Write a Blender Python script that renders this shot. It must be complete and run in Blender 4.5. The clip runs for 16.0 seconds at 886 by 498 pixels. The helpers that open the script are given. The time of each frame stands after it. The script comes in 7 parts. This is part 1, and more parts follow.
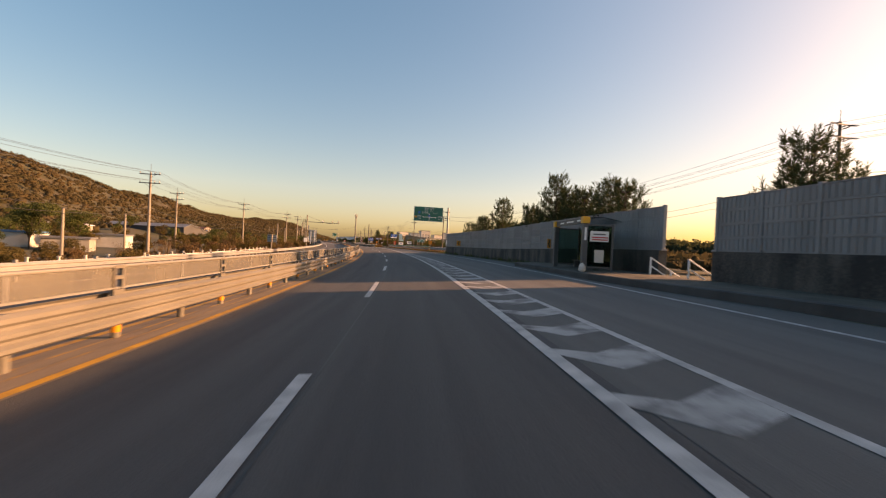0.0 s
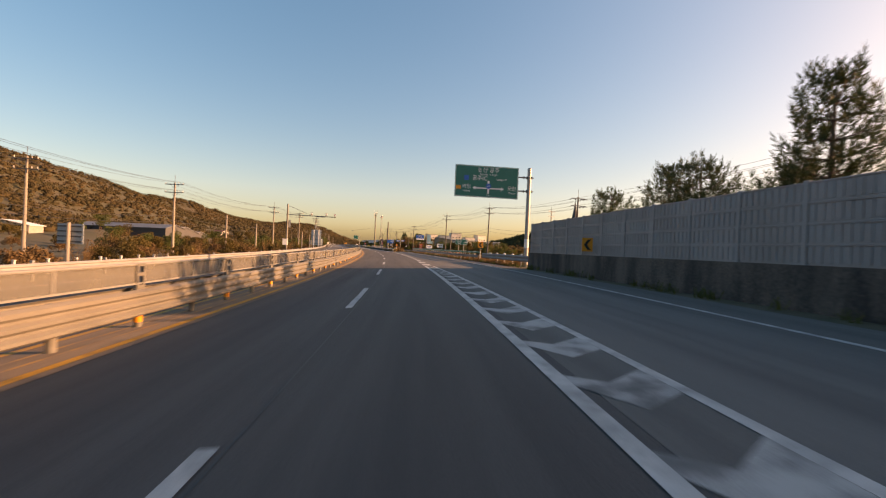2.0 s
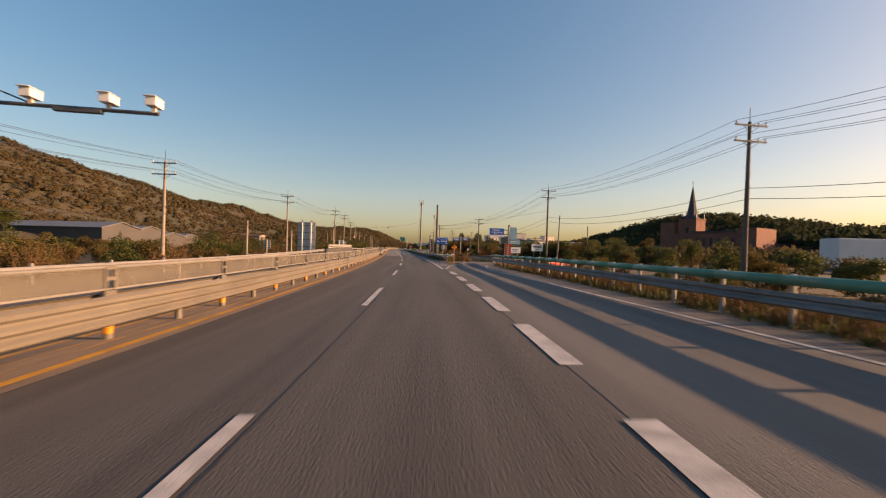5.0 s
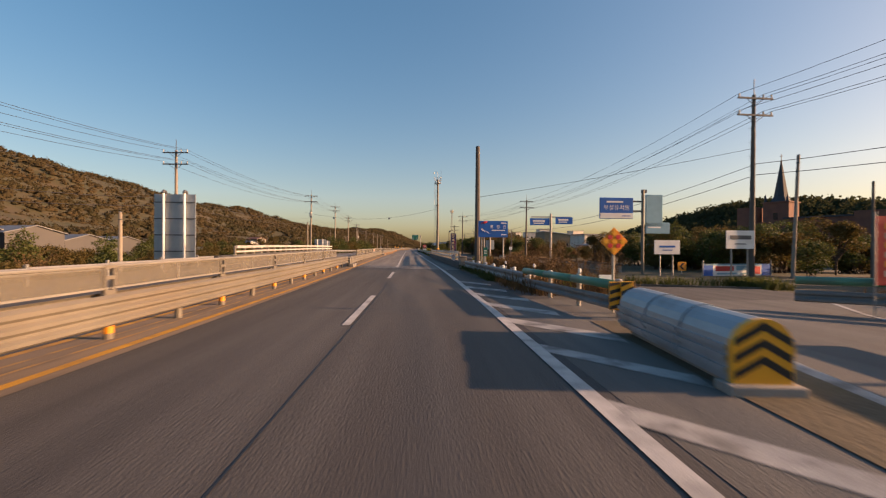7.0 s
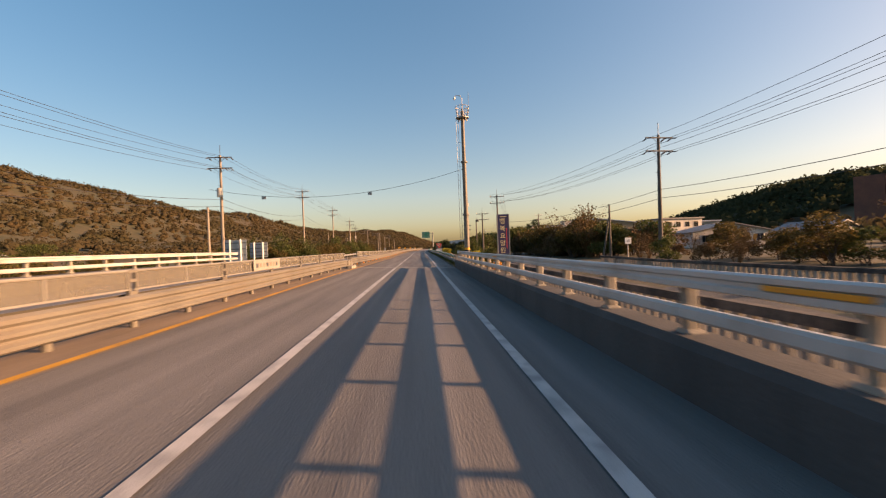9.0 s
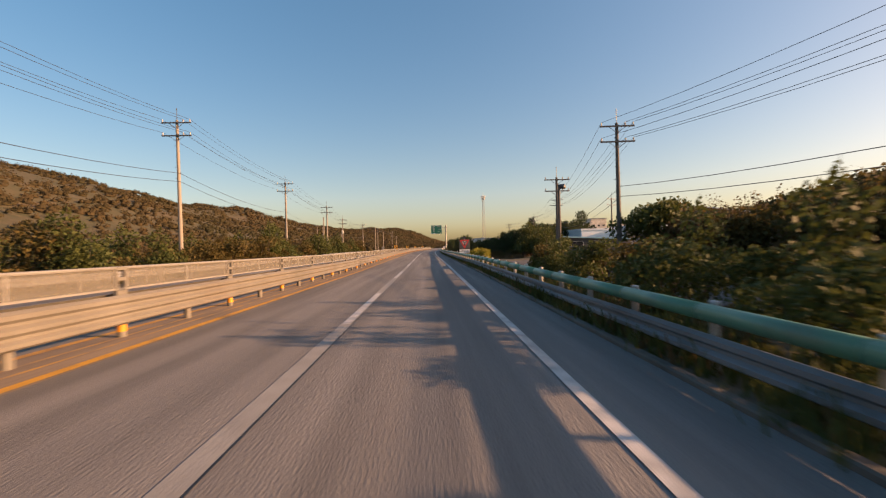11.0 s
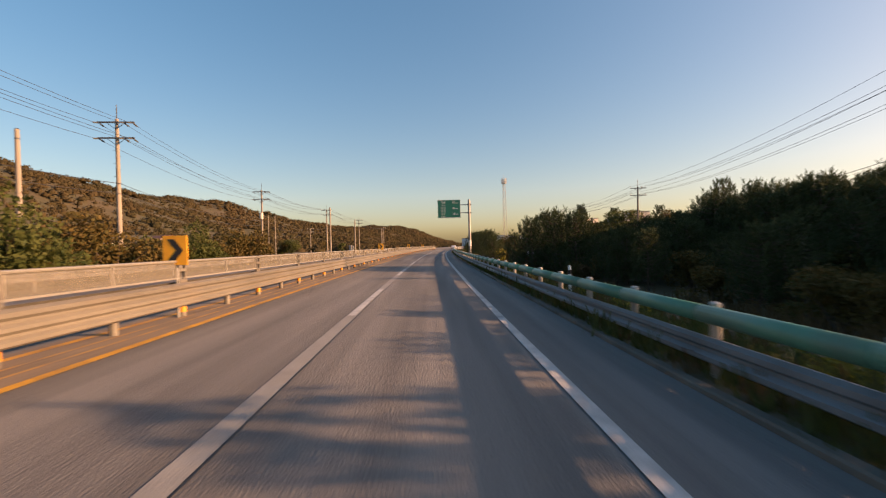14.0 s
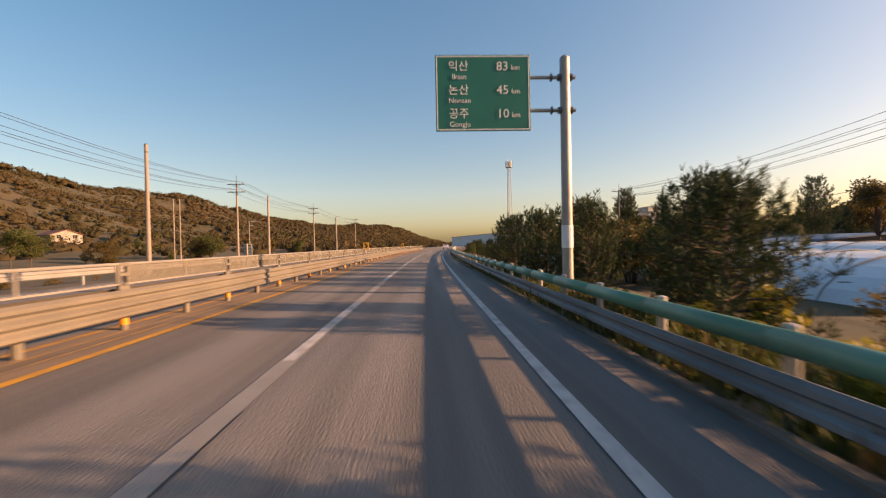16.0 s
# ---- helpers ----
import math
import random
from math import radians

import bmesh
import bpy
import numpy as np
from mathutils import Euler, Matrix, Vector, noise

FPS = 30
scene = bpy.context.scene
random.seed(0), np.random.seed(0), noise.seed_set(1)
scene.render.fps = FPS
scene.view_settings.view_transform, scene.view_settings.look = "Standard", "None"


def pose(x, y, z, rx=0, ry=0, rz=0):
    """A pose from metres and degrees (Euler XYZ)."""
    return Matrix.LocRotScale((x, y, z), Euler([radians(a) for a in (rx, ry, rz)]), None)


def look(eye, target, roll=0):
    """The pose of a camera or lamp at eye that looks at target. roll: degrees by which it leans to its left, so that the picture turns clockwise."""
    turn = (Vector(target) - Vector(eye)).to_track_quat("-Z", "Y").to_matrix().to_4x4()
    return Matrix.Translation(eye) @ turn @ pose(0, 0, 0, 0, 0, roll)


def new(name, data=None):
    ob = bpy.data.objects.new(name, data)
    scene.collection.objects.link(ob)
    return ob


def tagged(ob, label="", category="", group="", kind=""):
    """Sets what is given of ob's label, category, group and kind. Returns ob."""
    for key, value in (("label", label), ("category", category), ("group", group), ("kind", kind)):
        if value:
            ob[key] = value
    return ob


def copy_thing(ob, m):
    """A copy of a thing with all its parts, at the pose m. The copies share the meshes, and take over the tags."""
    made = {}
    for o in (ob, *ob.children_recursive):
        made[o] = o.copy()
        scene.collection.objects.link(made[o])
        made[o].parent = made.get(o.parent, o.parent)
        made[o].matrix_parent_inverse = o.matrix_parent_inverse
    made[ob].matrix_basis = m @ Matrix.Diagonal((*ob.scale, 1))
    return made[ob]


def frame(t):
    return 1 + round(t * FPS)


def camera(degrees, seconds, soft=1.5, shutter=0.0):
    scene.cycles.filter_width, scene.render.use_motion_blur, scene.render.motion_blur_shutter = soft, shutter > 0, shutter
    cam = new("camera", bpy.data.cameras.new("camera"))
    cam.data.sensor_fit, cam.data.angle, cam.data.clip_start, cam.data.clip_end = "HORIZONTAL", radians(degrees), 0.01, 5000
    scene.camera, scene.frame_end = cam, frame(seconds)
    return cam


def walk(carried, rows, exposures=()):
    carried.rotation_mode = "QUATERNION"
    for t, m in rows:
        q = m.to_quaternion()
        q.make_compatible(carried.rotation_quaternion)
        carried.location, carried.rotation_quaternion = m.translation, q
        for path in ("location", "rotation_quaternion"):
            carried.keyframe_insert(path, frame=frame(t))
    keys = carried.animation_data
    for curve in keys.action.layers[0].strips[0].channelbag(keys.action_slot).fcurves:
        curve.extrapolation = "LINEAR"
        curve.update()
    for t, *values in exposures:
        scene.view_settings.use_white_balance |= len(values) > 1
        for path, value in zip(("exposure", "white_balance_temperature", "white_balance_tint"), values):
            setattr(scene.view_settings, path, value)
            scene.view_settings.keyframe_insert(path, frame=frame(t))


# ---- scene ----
cam = camera(92, 16.0, soft=1.2, shutter=0.15)


def ride(x, y, yaw, pitch, roll):
    """The car's camera, 1.53 m over the road: yaw to the left from +y, pitch up, roll in degrees."""
    a, b = radians(yaw), radians(pitch)
    ahead = Vector((-math.sin(a) * math.cos(b), math.cos(a) * math.cos(b), math.sin(b)))
    eye = Vector((x, y, 1.53))
    return look(eye, eye + ahead * 10, roll)


PATH = [
    (0, ride(-4.25, -1.13, -7.44, -0.43, 2.79)),
    (0.5, ride(-3.66, 8.31, -6.73, -0.34, 2.69)),
    (1, ride(-3.23, 18.09, -6.10, -0.29, 2.54)),
    (1.5, ride(-2.93, 27.98, -5.20, -0.26, 2.57)),
    (2, ride(-2.77, 37.76, -3.54, -0.17, 2.55)),
    (2.5, ride(-2.78, 47.66, -2.06, -0.22, 2.20)),
    (3, ride(-3.02, 57.84, -0.67, -0.06, 2.06)),
    (3.5, ride(-3.46, 68.20, 1.25, 0.09, 1.88)),
    (4, ride(-4.08, 78.58, 2.62, 0.20, 1.94)),
    (4.2, ride(-4.38, 82.71, 2.74, 0.13, 1.99)),
    (6.3, ride(-9.00, 124.67, 5.96, -0.28, 0.95)),
    (6.5, ride(-9.56, 128.65, 5.96, -0.35, 0.88)),
    (7, ride(-10.94, 138.60, 6.01, -0.21, 0.31)),
    (7.5, ride(-12.30, 148.39, 6.55, -0.52, -0.26)),
    (8, ride(-13.67, 158.21, 6.63, -0.69, -1.04)),
    (8.5, ride(-15.36, 168.16, 7.14, -0.60, -1.74)),
    (9, ride(-17.29, 178.30, 7.70, -0.31, -2.16)),
    (9.5, ride(-19.33, 188.58, 8.25, -0.32, -2.49)),
    (10, ride(-21.39, 198.94, 8.58, -0.33, -2.59)),
    (10.2, ride(-22.22, 203.08, 8.65, -0.30, -2.48)),
    (12.3, ride(-30.30, 245.95, 8.52, -0.49, -0.10)),
    (12.5, ride(-31.10, 249.99, 8.52, -0.56, -0.32)),
    (13, ride(-32.99, 260.14, 8.56, -0.60, -0.71)),
    (13.5, ride(-34.90, 270.34, 8.73, -0.49, -0.89)),
    (14, ride(-36.84, 280.60, 9.16, -0.51, -1.37)),
    (14.5, ride(-38.79, 290.84, 8.81, -0.49, -1.56)),
    (15, ride(-40.66, 301.04, 8.42, -0.40, -1.43)),
    (15.5, ride(-42.49, 311.22, 7.92, -0.51, -1.32)),
    (16, ride(-44.27, 321.39, 7.35, -0.60, -1.14)),
]
walk(cam, PATH, ((0, 1.36, 8900, 29.0), (1.5, 1.36, 8550, 28.5), (3, 1.36, 8450, 27.5), (4, 1.08, 8050, 26.5), (6.5, 0.95, 7200, 22.5), (7.3, 0.97, 7200, 23.0), (8.2, 1.05, 7250, 23.5), (9, 1.19, 7600, 24.5), (12.5, 1.12, 7350, 24.0), (14, 1.17, 7550, 25.0), (16, 1.22, 7750, 26.0)))


# ---------------------------------------------------------------- light
SUN_AZ, SUN_EL = 86.7, 14.7      # degrees: sun stands to the right of the road, low in the afternoon
to_sun = Vector((math.sin(radians(SUN_AZ)) * math.cos(radians(SUN_EL)), math.cos(radians(SUN_AZ)) * math.cos(radians(SUN_EL)), math.sin(radians(SUN_EL))))
sun = new("sun", bpy.data.lights.new("sun", "SUN"))
sun.data.energy, sun.data.angle, sun.data.color = 5.0, radians(0.53), (1.0, 0.63, 0.36)
sun.matrix_world = look(to_sun * 50, (0, 0, 0))
world = bpy.data.worlds.new("sky")
scene.world = world
world.use_nodes = True
wn, wl = world.node_tree.nodes, world.node_tree.links
sky = wn.new("ShaderNodeTexSky")
sky.sky_type, sky.sun_disc = "NISHITA", False
sky.sun_elevation, sky.sun_rotation = radians(SUN_EL), radians(SUN_AZ)
sky.air_density, sky.dust_density, sky.ozone_density, sky.altitude = 1.0, 3.0, 1.0, 350
haze, depth = wn.new("ShaderNodeGamma"), wn.new("ShaderNodeHueSaturation")      # a hazy evening: an even brightness, a clear blue away from the sun
haze.inputs["Gamma"].default_value, depth.inputs["Saturation"].default_value, depth.inputs["Hue"].default_value = 0.72, 1.72, 0.496
wl.new(sky.outputs["Color"], haze.inputs["Color"])
wl.new(haze.outputs["Color"], depth.inputs["Color"])
wl.new(depth.outputs["Color"], wn["Background"].inputs["Color"])
wn["Background"].inputs["Strength"].default_value = 0.133

# ---------------------------------------------------------------- the road's line
# heading of the lane's middle along its length, degrees to the left of +y
HEAD = [(-140, -14), (-40, -8.0), (0, -3.82), (30, -0.68), (60, 2.28), (90, 4.73), (120, 7.19), (150, 9.16), (180, 10.81), (210, 10.68), (250, 10.67),
        (290, 10.91), (330, 9.71), (370, 8.3), (420, 5.6), (480, 3.4), (540, 2.6), (1400, 2.6)]
BANK = [(0, 2.75), (40, 2.5), (85, 1.9), (130, 0.9), (150, -0.3), (165, -1.2), (180, -2.1), (200, -2.55), (208, -2.5), (250, -0.2), (262, -0.7), (290, -1.5), (325, -1.2), (500, -1.2)]
_s = np.arange(-140, 1400.5, 0.5)
_h = np.radians(np.interp(_s, [a for a, b in HEAD], [b for a, b in HEAD]))
_x = np.concatenate([[0], np.cumsum(-np.sin((_h[1:] + _h[:-1]) / 2) * 0.5)])
_y = np.concatenate([[0], np.cumsum(np.cos((_h[1:] + _h[:-1]) / 2) * 0.5)])
_x += -3.85 - np.interp(0, _s, _x)
_y += -1.13 - np.interp(0, _s, _y)


def heading(s):
    return float(np.interp(s, _s, _h))


def bank(s):
    return math.tan(radians(float(np.interp(s, [a for a, b in BANK], [b for a, b in BANK]))))


def road(s, l, h=0.0):
    """A place s metres along the lane, l metres to its right, h over the banked road."""
    a = heading(s)
    return Vector((float(np.interp(s, _s, _x)) + l * math.cos(a), float(np.interp(s, _s, _y)) + l * math.sin(a), max(-9, min(9, l)) * bank(s) + h))


def at(s, l, h=0.0, turn=0.0):
    """The upright pose there, y along the road, turned by some degrees."""
    return Matrix.Translation(road(s, l, h)) @ Matrix.Rotation(heading(s) + radians(turn), 4, "Z")


def smooth(a, b, v):
    t = max(0.0, min(1.0, (v - a) / (b - a)))
    return t * t * (3 - 2 * t)


def place_sl(x, y):
    """s and l of a place on the plan."""
    d = (_x[::8] - x) ** 2 + (_y[::8] - y) ** 2
    j = int(np.argmin(d)) * 8
    a = _h[j]
    along = -(x - _x[j]) * math.sin(a) + (y - _y[j]) * math.cos(a)
    return float(_s[j]) + along, (x - _x[j]) * math.cos(a) + (y - _y[j]) * math.sin(a)


RIDGE = [(-140, 75), (440, 75), (510, 68), (585, 55), (650, 51), (745, 53), (820, 50), (1040, 44), (1210, 46), (1500, 62), (2200, 66)]     # height of the hill's crest along the road


def ground_z(s, l):
    base = max(-9, min(9, l)) * bank(s) - 0.32
    n = noise.noise(Vector((s * 0.03, l * 0.03, 2.0)))
    if l < 0:
        z = base + (-1.7 - base) * smooth(-14.5, -22, l)
        side = smooth(-24, -40, l)
        z += side * n * 0.8
        ridge = along(RIDGE, s) + 7 * noise.noise(Vector((s * 0.006, 0.3, 5))) + 5 * noise.noise(Vector((s * 0.02, 0.7, 9)))
        z += ridge * smooth(-95, -330, l) * (0.92 + 0.16 * noise.noise(Vector((s * 0.012, l * 0.012, 3))))
        z += 6 * smooth(-50, -110, l) * (0.5 + n)
    else:
        low = -1.3 if s < 66 else -1.3 + 1.0 * smooth(66, 150, s)
        z = base + (low - base) * smooth(9.8, 14.5, l)
        z += smooth(14, 30, l) * n * 0.5
        z += 27 * math.exp(-((s - 410) / 150) ** 2 - ((l - 215) / 62) ** 2)
        z += 20 * math.exp(-((s - 900) / 260) ** 2 - ((l - 330) / 150) ** 2)
        z += 14 * math.exp(-((s - 90) / 140) ** 2 - ((l - 340) / 110) ** 2)
    return z


# ---------------------------------------------------------------- mesh helpers
def mesh_of(name, bm, material, smooth_shade=False):
    me = bpy.data.meshes.new(name)
    bm.to_mesh(me)
    bm.free()
    for m in material if isinstance(material, (list, tuple)) else [material]:
        me.materials.append(m)
    if smooth_shade:
        me.shade_smooth()
    return me


def part(name, bm, material, parent, label="", m=None, smooth_shade=False):
    """One mesh object under a thing or a part. bm: a bmesh, or a mesh to share."""
    me = bm if isinstance(bm, bpy.types.Mesh) else mesh_of(name, bm, material, smooth_shade)
    ob = new(name, me)
    ob.parent = parent
    if m is not None:
        ob.matrix_basis = m
    return tagged(ob, label) if label else ob


def thing(name, m, label, category, group="", kind=""):
    ob = new(name)
    ob.empty_display_size = 0.2
    ob.matrix_basis = m
    return tagged(ob, label, category, group, kind)


def box(bm, x0, x1, y0, y1, z0, z1, bevel=0.0, m=None):
    got = bmesh.ops.create_cube(bm, size=1)["verts"]
    bmesh.ops.scale(bm, verts=got, vec=(x1 - x0, y1 - y0, z1 - z0))
    bmesh.ops.translate(bm, verts=got, vec=((x0 + x1) / 2, (y0 + y1) / 2, (z0 + z1) / 2))
    if bevel:
        edges = list({e for v in got for e in v.link_edges})
        made = bmesh.ops.bevel(bm, geom=edges, offset=bevel, segments=1, affect="EDGES")
        got = list({v for f in made["faces"] for v in f.verts} | {v for v in got if v.is_valid})
    if m is not None:
        bmesh.ops.transform(bm, matrix=m, verts=got)
    return got


def boxes(*rows, bevel=0.0):
    bm = bmesh.new()
    for r in rows:
        box(bm, *r, bevel=bevel)
    return bm


def tube(bm, points, radius, sides=8, caps=True):
    """A tube along points; radius: one number or one for each point."""
    pts = [Vector(p) for p in points]
    radii = radius if isinstance(radius, (list, tuple)) else [radius] * len(pts)
    rings = []
    for i, p in enumerate(pts):
        d = (pts[min(i + 1, len(pts) - 1)] - pts[max(i - 1, 0)]).normalized()
        u = d.cross(Vector((0, 0, 1)))
        if u.length < 0.05:
            u = d.cross(Vector((1, 0, 0)))
        u.normalize()
        v = d.cross(u)
        rings.append([bm.verts.new(p + radii[i] * (u * math.cos(2 * math.pi * k / sides) + v * math.sin(2 * math.pi * k / sides))) for k in range(sides)])
    for a, b in zip(rings, rings[1:]):
        for k in range(sides):
            bm.faces.new((a[k], a[(k + 1) % sides], b[(k + 1) % sides], b[k]))
    if caps:
        bm.faces.new(rings[0][::-1])
        bm.faces.new(rings[-1])
    return bm


def rod(a, b, r, sides=8, r2=None):
    bm = bmesh.new()
    tube(bm, [a, b], [r, r if r2 is None else r2], sides)
    return bm


def sweep(profile, rows, closed=False):
    """A sheet or bar with the profile [(l, h)] swept along rows of (s, l, h)."""
    bm = bmesh.new()
    rings = []
    for s, l, h in rows:
        rings.append([bm.verts.new(road(s, l + a, h + b)) for a, b in profile])
    n = len(profile)
    for a, b in zip(rings, rings[1:]):
        for k in range(n if closed else n - 1):
            bm.faces.new((a[k], a[(k + 1) % n], b[(k + 1) % n], b[k]))
    if closed:
        bm.faces.new(rings[0])
        bm.faces.new(rings[-1][::-1])
    bmesh.ops.recalc_face_normals(bm, faces=bm.faces[:])
    return bm


def steps(a, b, d):
    n = max(1, round((b - a) / d))
    return [a + (b - a) * i / n for i in range(n + 1)]


def along(table, s):
    return float(np.interp(s, [a for a, b in table], [b for a, b in table]))


def strip(s0, s1, left, right, h=0.0, ds=2.0, cuts=(), thick=0.0):
    """A flat strip between two lateral lines (numbers or tables), with uv in metres along and across."""
    f = lambda t, s: along(t, s) if isinstance(t, (list, tuple)) else t
    bm = bmesh.new()
    uv = bm.loops.layers.uv.new("uv")
    prev = None
    for s in steps(s0, s1, ds):
        a, b = f(left, s), f(right, s)
        ls = [a] + [min(max(c, a), b) for c in cuts] + [b]
        row = [(bm.verts.new(road(s, l, h)), s, l) for l in ls]
        if prev:
            for i in range(len(row) - 1):
                if abs(row[i][2] - row[i + 1][2]) < 1e-5 and abs(prev[i][2] - prev[i + 1][2]) < 1e-5:
                    continue
                q = (prev[i], prev[i + 1], row[i + 1], row[i])
                face = bm.faces.new([v[0] for v in q])
                for loop, v in zip(face.loops, q):
                    loop[uv].uv = (v[1], v[2])
        prev = row
    if thick:
        bmesh.ops.recalc_face_normals(bm, faces=bm.faces[:])
        top = bm.faces[:]
        got = bmesh.ops.extrude_face_region(bm, geom=top)
        bmesh.ops.translate(bm, verts=[g for g in got["geom"] if isinstance(g, bmesh.types.BMVert)], vec=(0, 0, -thick))
        bmesh.ops.recalc_face_normals(bm, faces=bm.faces[:])
    loose = [v for v in bm.verts if not v.link_faces]
    bmesh.ops.delete(bm, geom=loose, context="VERTS")
    return bm


def mesh_np(name, verts, quads, material):
    me = bpy.data.meshes.new(name)
    verts, quads = np.asarray(verts, np.float32), np.asarray(quads, np.int32)
    me.vertices.add(len(verts))
    me.vertices.foreach_set("co", verts.ravel())
    me.loops.add(quads.size)
    me.loops.foreach_set("vertex_index", quads.ravel())
    me.polygons.add(len(quads))
    me.polygons.foreach_set("loop_start", np.arange(len(quads), dtype=np.int32) * quads.shape[1])
    me.update(calc_edges=True)
    me.validate()
    me.materials.append(material)
    return me


# ---------------------------------------------------------------- materials
def material(name, color, color2=None, rough=0.7, metal=0.0, scale=2.0, fine=40.0, bump=0.15, contrast=1.0, coords="Position", stretch=(1, 1, 1), island=0.0, obj=0.0,
             translucent=0.0, spec=0.5, stain=None, stain_scale=0.4, stain_amount=0.5):
    """A surface of two mixed colours at two scales, fine relief, and stains of a third colour."""
    m = bpy.data.materials.new(name)
    m.use_nodes = True
    n, k = m.node_tree.nodes, m.node_tree.links
    b = n["Principled BSDF"]
    color2 = color2 or tuple(c * 0.75 for c in color)
    if coords == "UV":
        pos = n.new("ShaderNodeTexCoord").outputs["UV"]
    elif coords == "Object":
        pos = n.new("ShaderNodeTexCoord").outputs["Object"]
    else:
        pos = n.new("ShaderNodeNewGeometry").outputs["Position"]
    mp = n.new("ShaderNodeMapping")
    mp.inputs["Scale"].default_value = stretch
    k.new(pos, mp.inputs["Vector"])
    big, small = n.new("ShaderNodeTexNoise"), n.new("ShaderNodeTexNoise")
    big.inputs["Scale"].default_value, big.inputs["Detail"].default_value = scale, 4
    small.inputs["Scale"].default_value, small.inputs["Detail"].default_value = fine, 2
    k.new(mp.outputs["Vector"], big.inputs["Vector"])
    k.new(pos, small.inputs["Vector"])
    add = n.new("ShaderNodeMath")
    add.operation = "MULTIPLY_ADD"
    add.inputs[1].default_value = 0.45
    k.new(small.outputs["Fac"], add.inputs[0])
    k.new(big.outputs["Fac"], add.inputs[2])
    ramp = n.new("ShaderNodeMapRange")
    ramp.inputs["From Min"].default_value, ramp.inputs["From Max"].default_value = 0.72 - 0.22 / contrast, 0.72 + 0.22 / contrast
    k.new(add.outputs[0], ramp.inputs["Value"])
    fac = ramp.outputs["Result"]
    if island or obj:
        src = n.new("ShaderNodeNewGeometry").outputs["Random Per Island"] if island else n.new("ShaderNodeObjectInfo").outputs["Random"]
        mixf = n.new("ShaderNodeMix")
        mixf.inputs["Factor"].default_value = island or obj
        k.new(fac, mixf.inputs["A"])
        k.new(src, mixf.inputs["B"])
        fac = mixf.outputs["Result"]
    mix = n.new("ShaderNodeMix")
    mix.data_type = "RGBA"
    mix.inputs["A"].default_value, mix.inputs["B"].default_value = (*color, 1), (*color2, 1)
    k.new(fac, mix.inputs["Factor"])
    out = mix.outputs["Result"]
    if stain:
        st = n.new("ShaderNodeTexNoise")
        st.inputs["Scale"].default_value, st.inputs["Detail"].default_value = stain_scale, 6
        k.new(mp.outputs["Vector"], st.inputs["Vector"])
        sr = n.new("ShaderNodeMapRange")
        sr.inputs["From Min"].default_value, sr.inputs["From Max"].default_value, sr.inputs["To Max"].default_value = 0.5, 0.7, stain_amount
        k.new(st.outputs["Fac"], sr.inputs["Value"])
        m2 = n.new("ShaderNodeMix")
        m2.data_type = "RGBA"
        m2.inputs["B"].default_value = (*stain, 1)
        k.new(sr.outputs["Result"], m2.inputs["Factor"])
        k.new(out, m2.inputs["A"])
        out = m2.outputs["Result"]
    k.new(out, b.inputs["Base Color"])
    b.inputs["Roughness"].default_value, b.inputs["Metallic"].default_value, b.inputs["Specular IOR Level"].default_value = rough, metal, spec
    if bump:
        bp = n.new("ShaderNodeBump")
        bp.inputs["Strength"].default_value, bp.inputs["Distance"].default_value = bump, 0.02
        k.new(small.outputs["Fac"], bp.inputs["Height"])
        k.new(bp.outputs["Normal"], b.inputs["Normal"])
    if translucent:
        tr = n.new("ShaderNodeBsdfTranslucent")
        k.new(out, tr.inputs["Color"])
        ms = n.new("ShaderNodeMixShader")
        ms.inputs["Fac"].default_value = translucent
        k.new(b.outputs["BSDF"], ms.inputs[1])
        k.new(tr.outputs["BSDF"], ms.inputs[2])
        k.new(ms.outputs["Shader"], n["Material Output"].inputs["Surface"])
    return m


def glass(name, color, rough=0.05):
    m = bpy.data.materials.new(name)
    m.use_nodes = True
    n, k = m.node_tree.nodes, m.node_tree.links
    tr, gl, ms = n.new("ShaderNodeBsdfTransparent"), n.new("ShaderNodeBsdfGlossy"), n.new("ShaderNodeMixShader")
    tr.inputs["Color"].default_value = (*color, 1)
    gl.inputs["Roughness"].default_value = rough
    fr = n.new("ShaderNodeFresnel")
    k.new(fr.outputs[0], ms.inputs["Fac"])
    k.new(tr.outputs[0], ms.inputs[1])
    k.new(gl.outputs[0], ms.inputs[2])
    k.new(ms.outputs[0], n["Material Output"].inputs["Surface"])
    return m


ASPHALT = material("asphalt", (0.051, 0.047, 0.045), (0.086, 0.080, 0.074), rough=0.85, scale=1.3, fine=40, bump=0.6, contrast=1.1, coords="UV", stretch=(0.05, 1.2, 1), stain=(0.031, 0.030, 0.030), stain_scale=0.7, stain_amount=0.55)
ASPHALT_PALE = material("pale_asphalt", (0.112, 0.105, 0.098), (0.190, 0.177, 0.163), rough=0.88, scale=1.3, fine=40, bump=0.7, contrast=1.5, coords="UV", stretch=(0.05, 1.2, 1), stain=(0.083, 0.079, 0.075), stain_scale=0.7, stain_amount=0.5)
ASPHALT_SLIP = material("slip_lane_asphalt", (0.086, 0.083, 0.077), (0.136, 0.130, 0.120), rough=0.87, scale=1.3, fine=40, bump=0.6, contrast=1.1, coords="UV", stretch=(0.06, 1.0, 1), stain=(0.056, 0.056, 0.053), stain_scale=0.7, stain_amount=0.5)
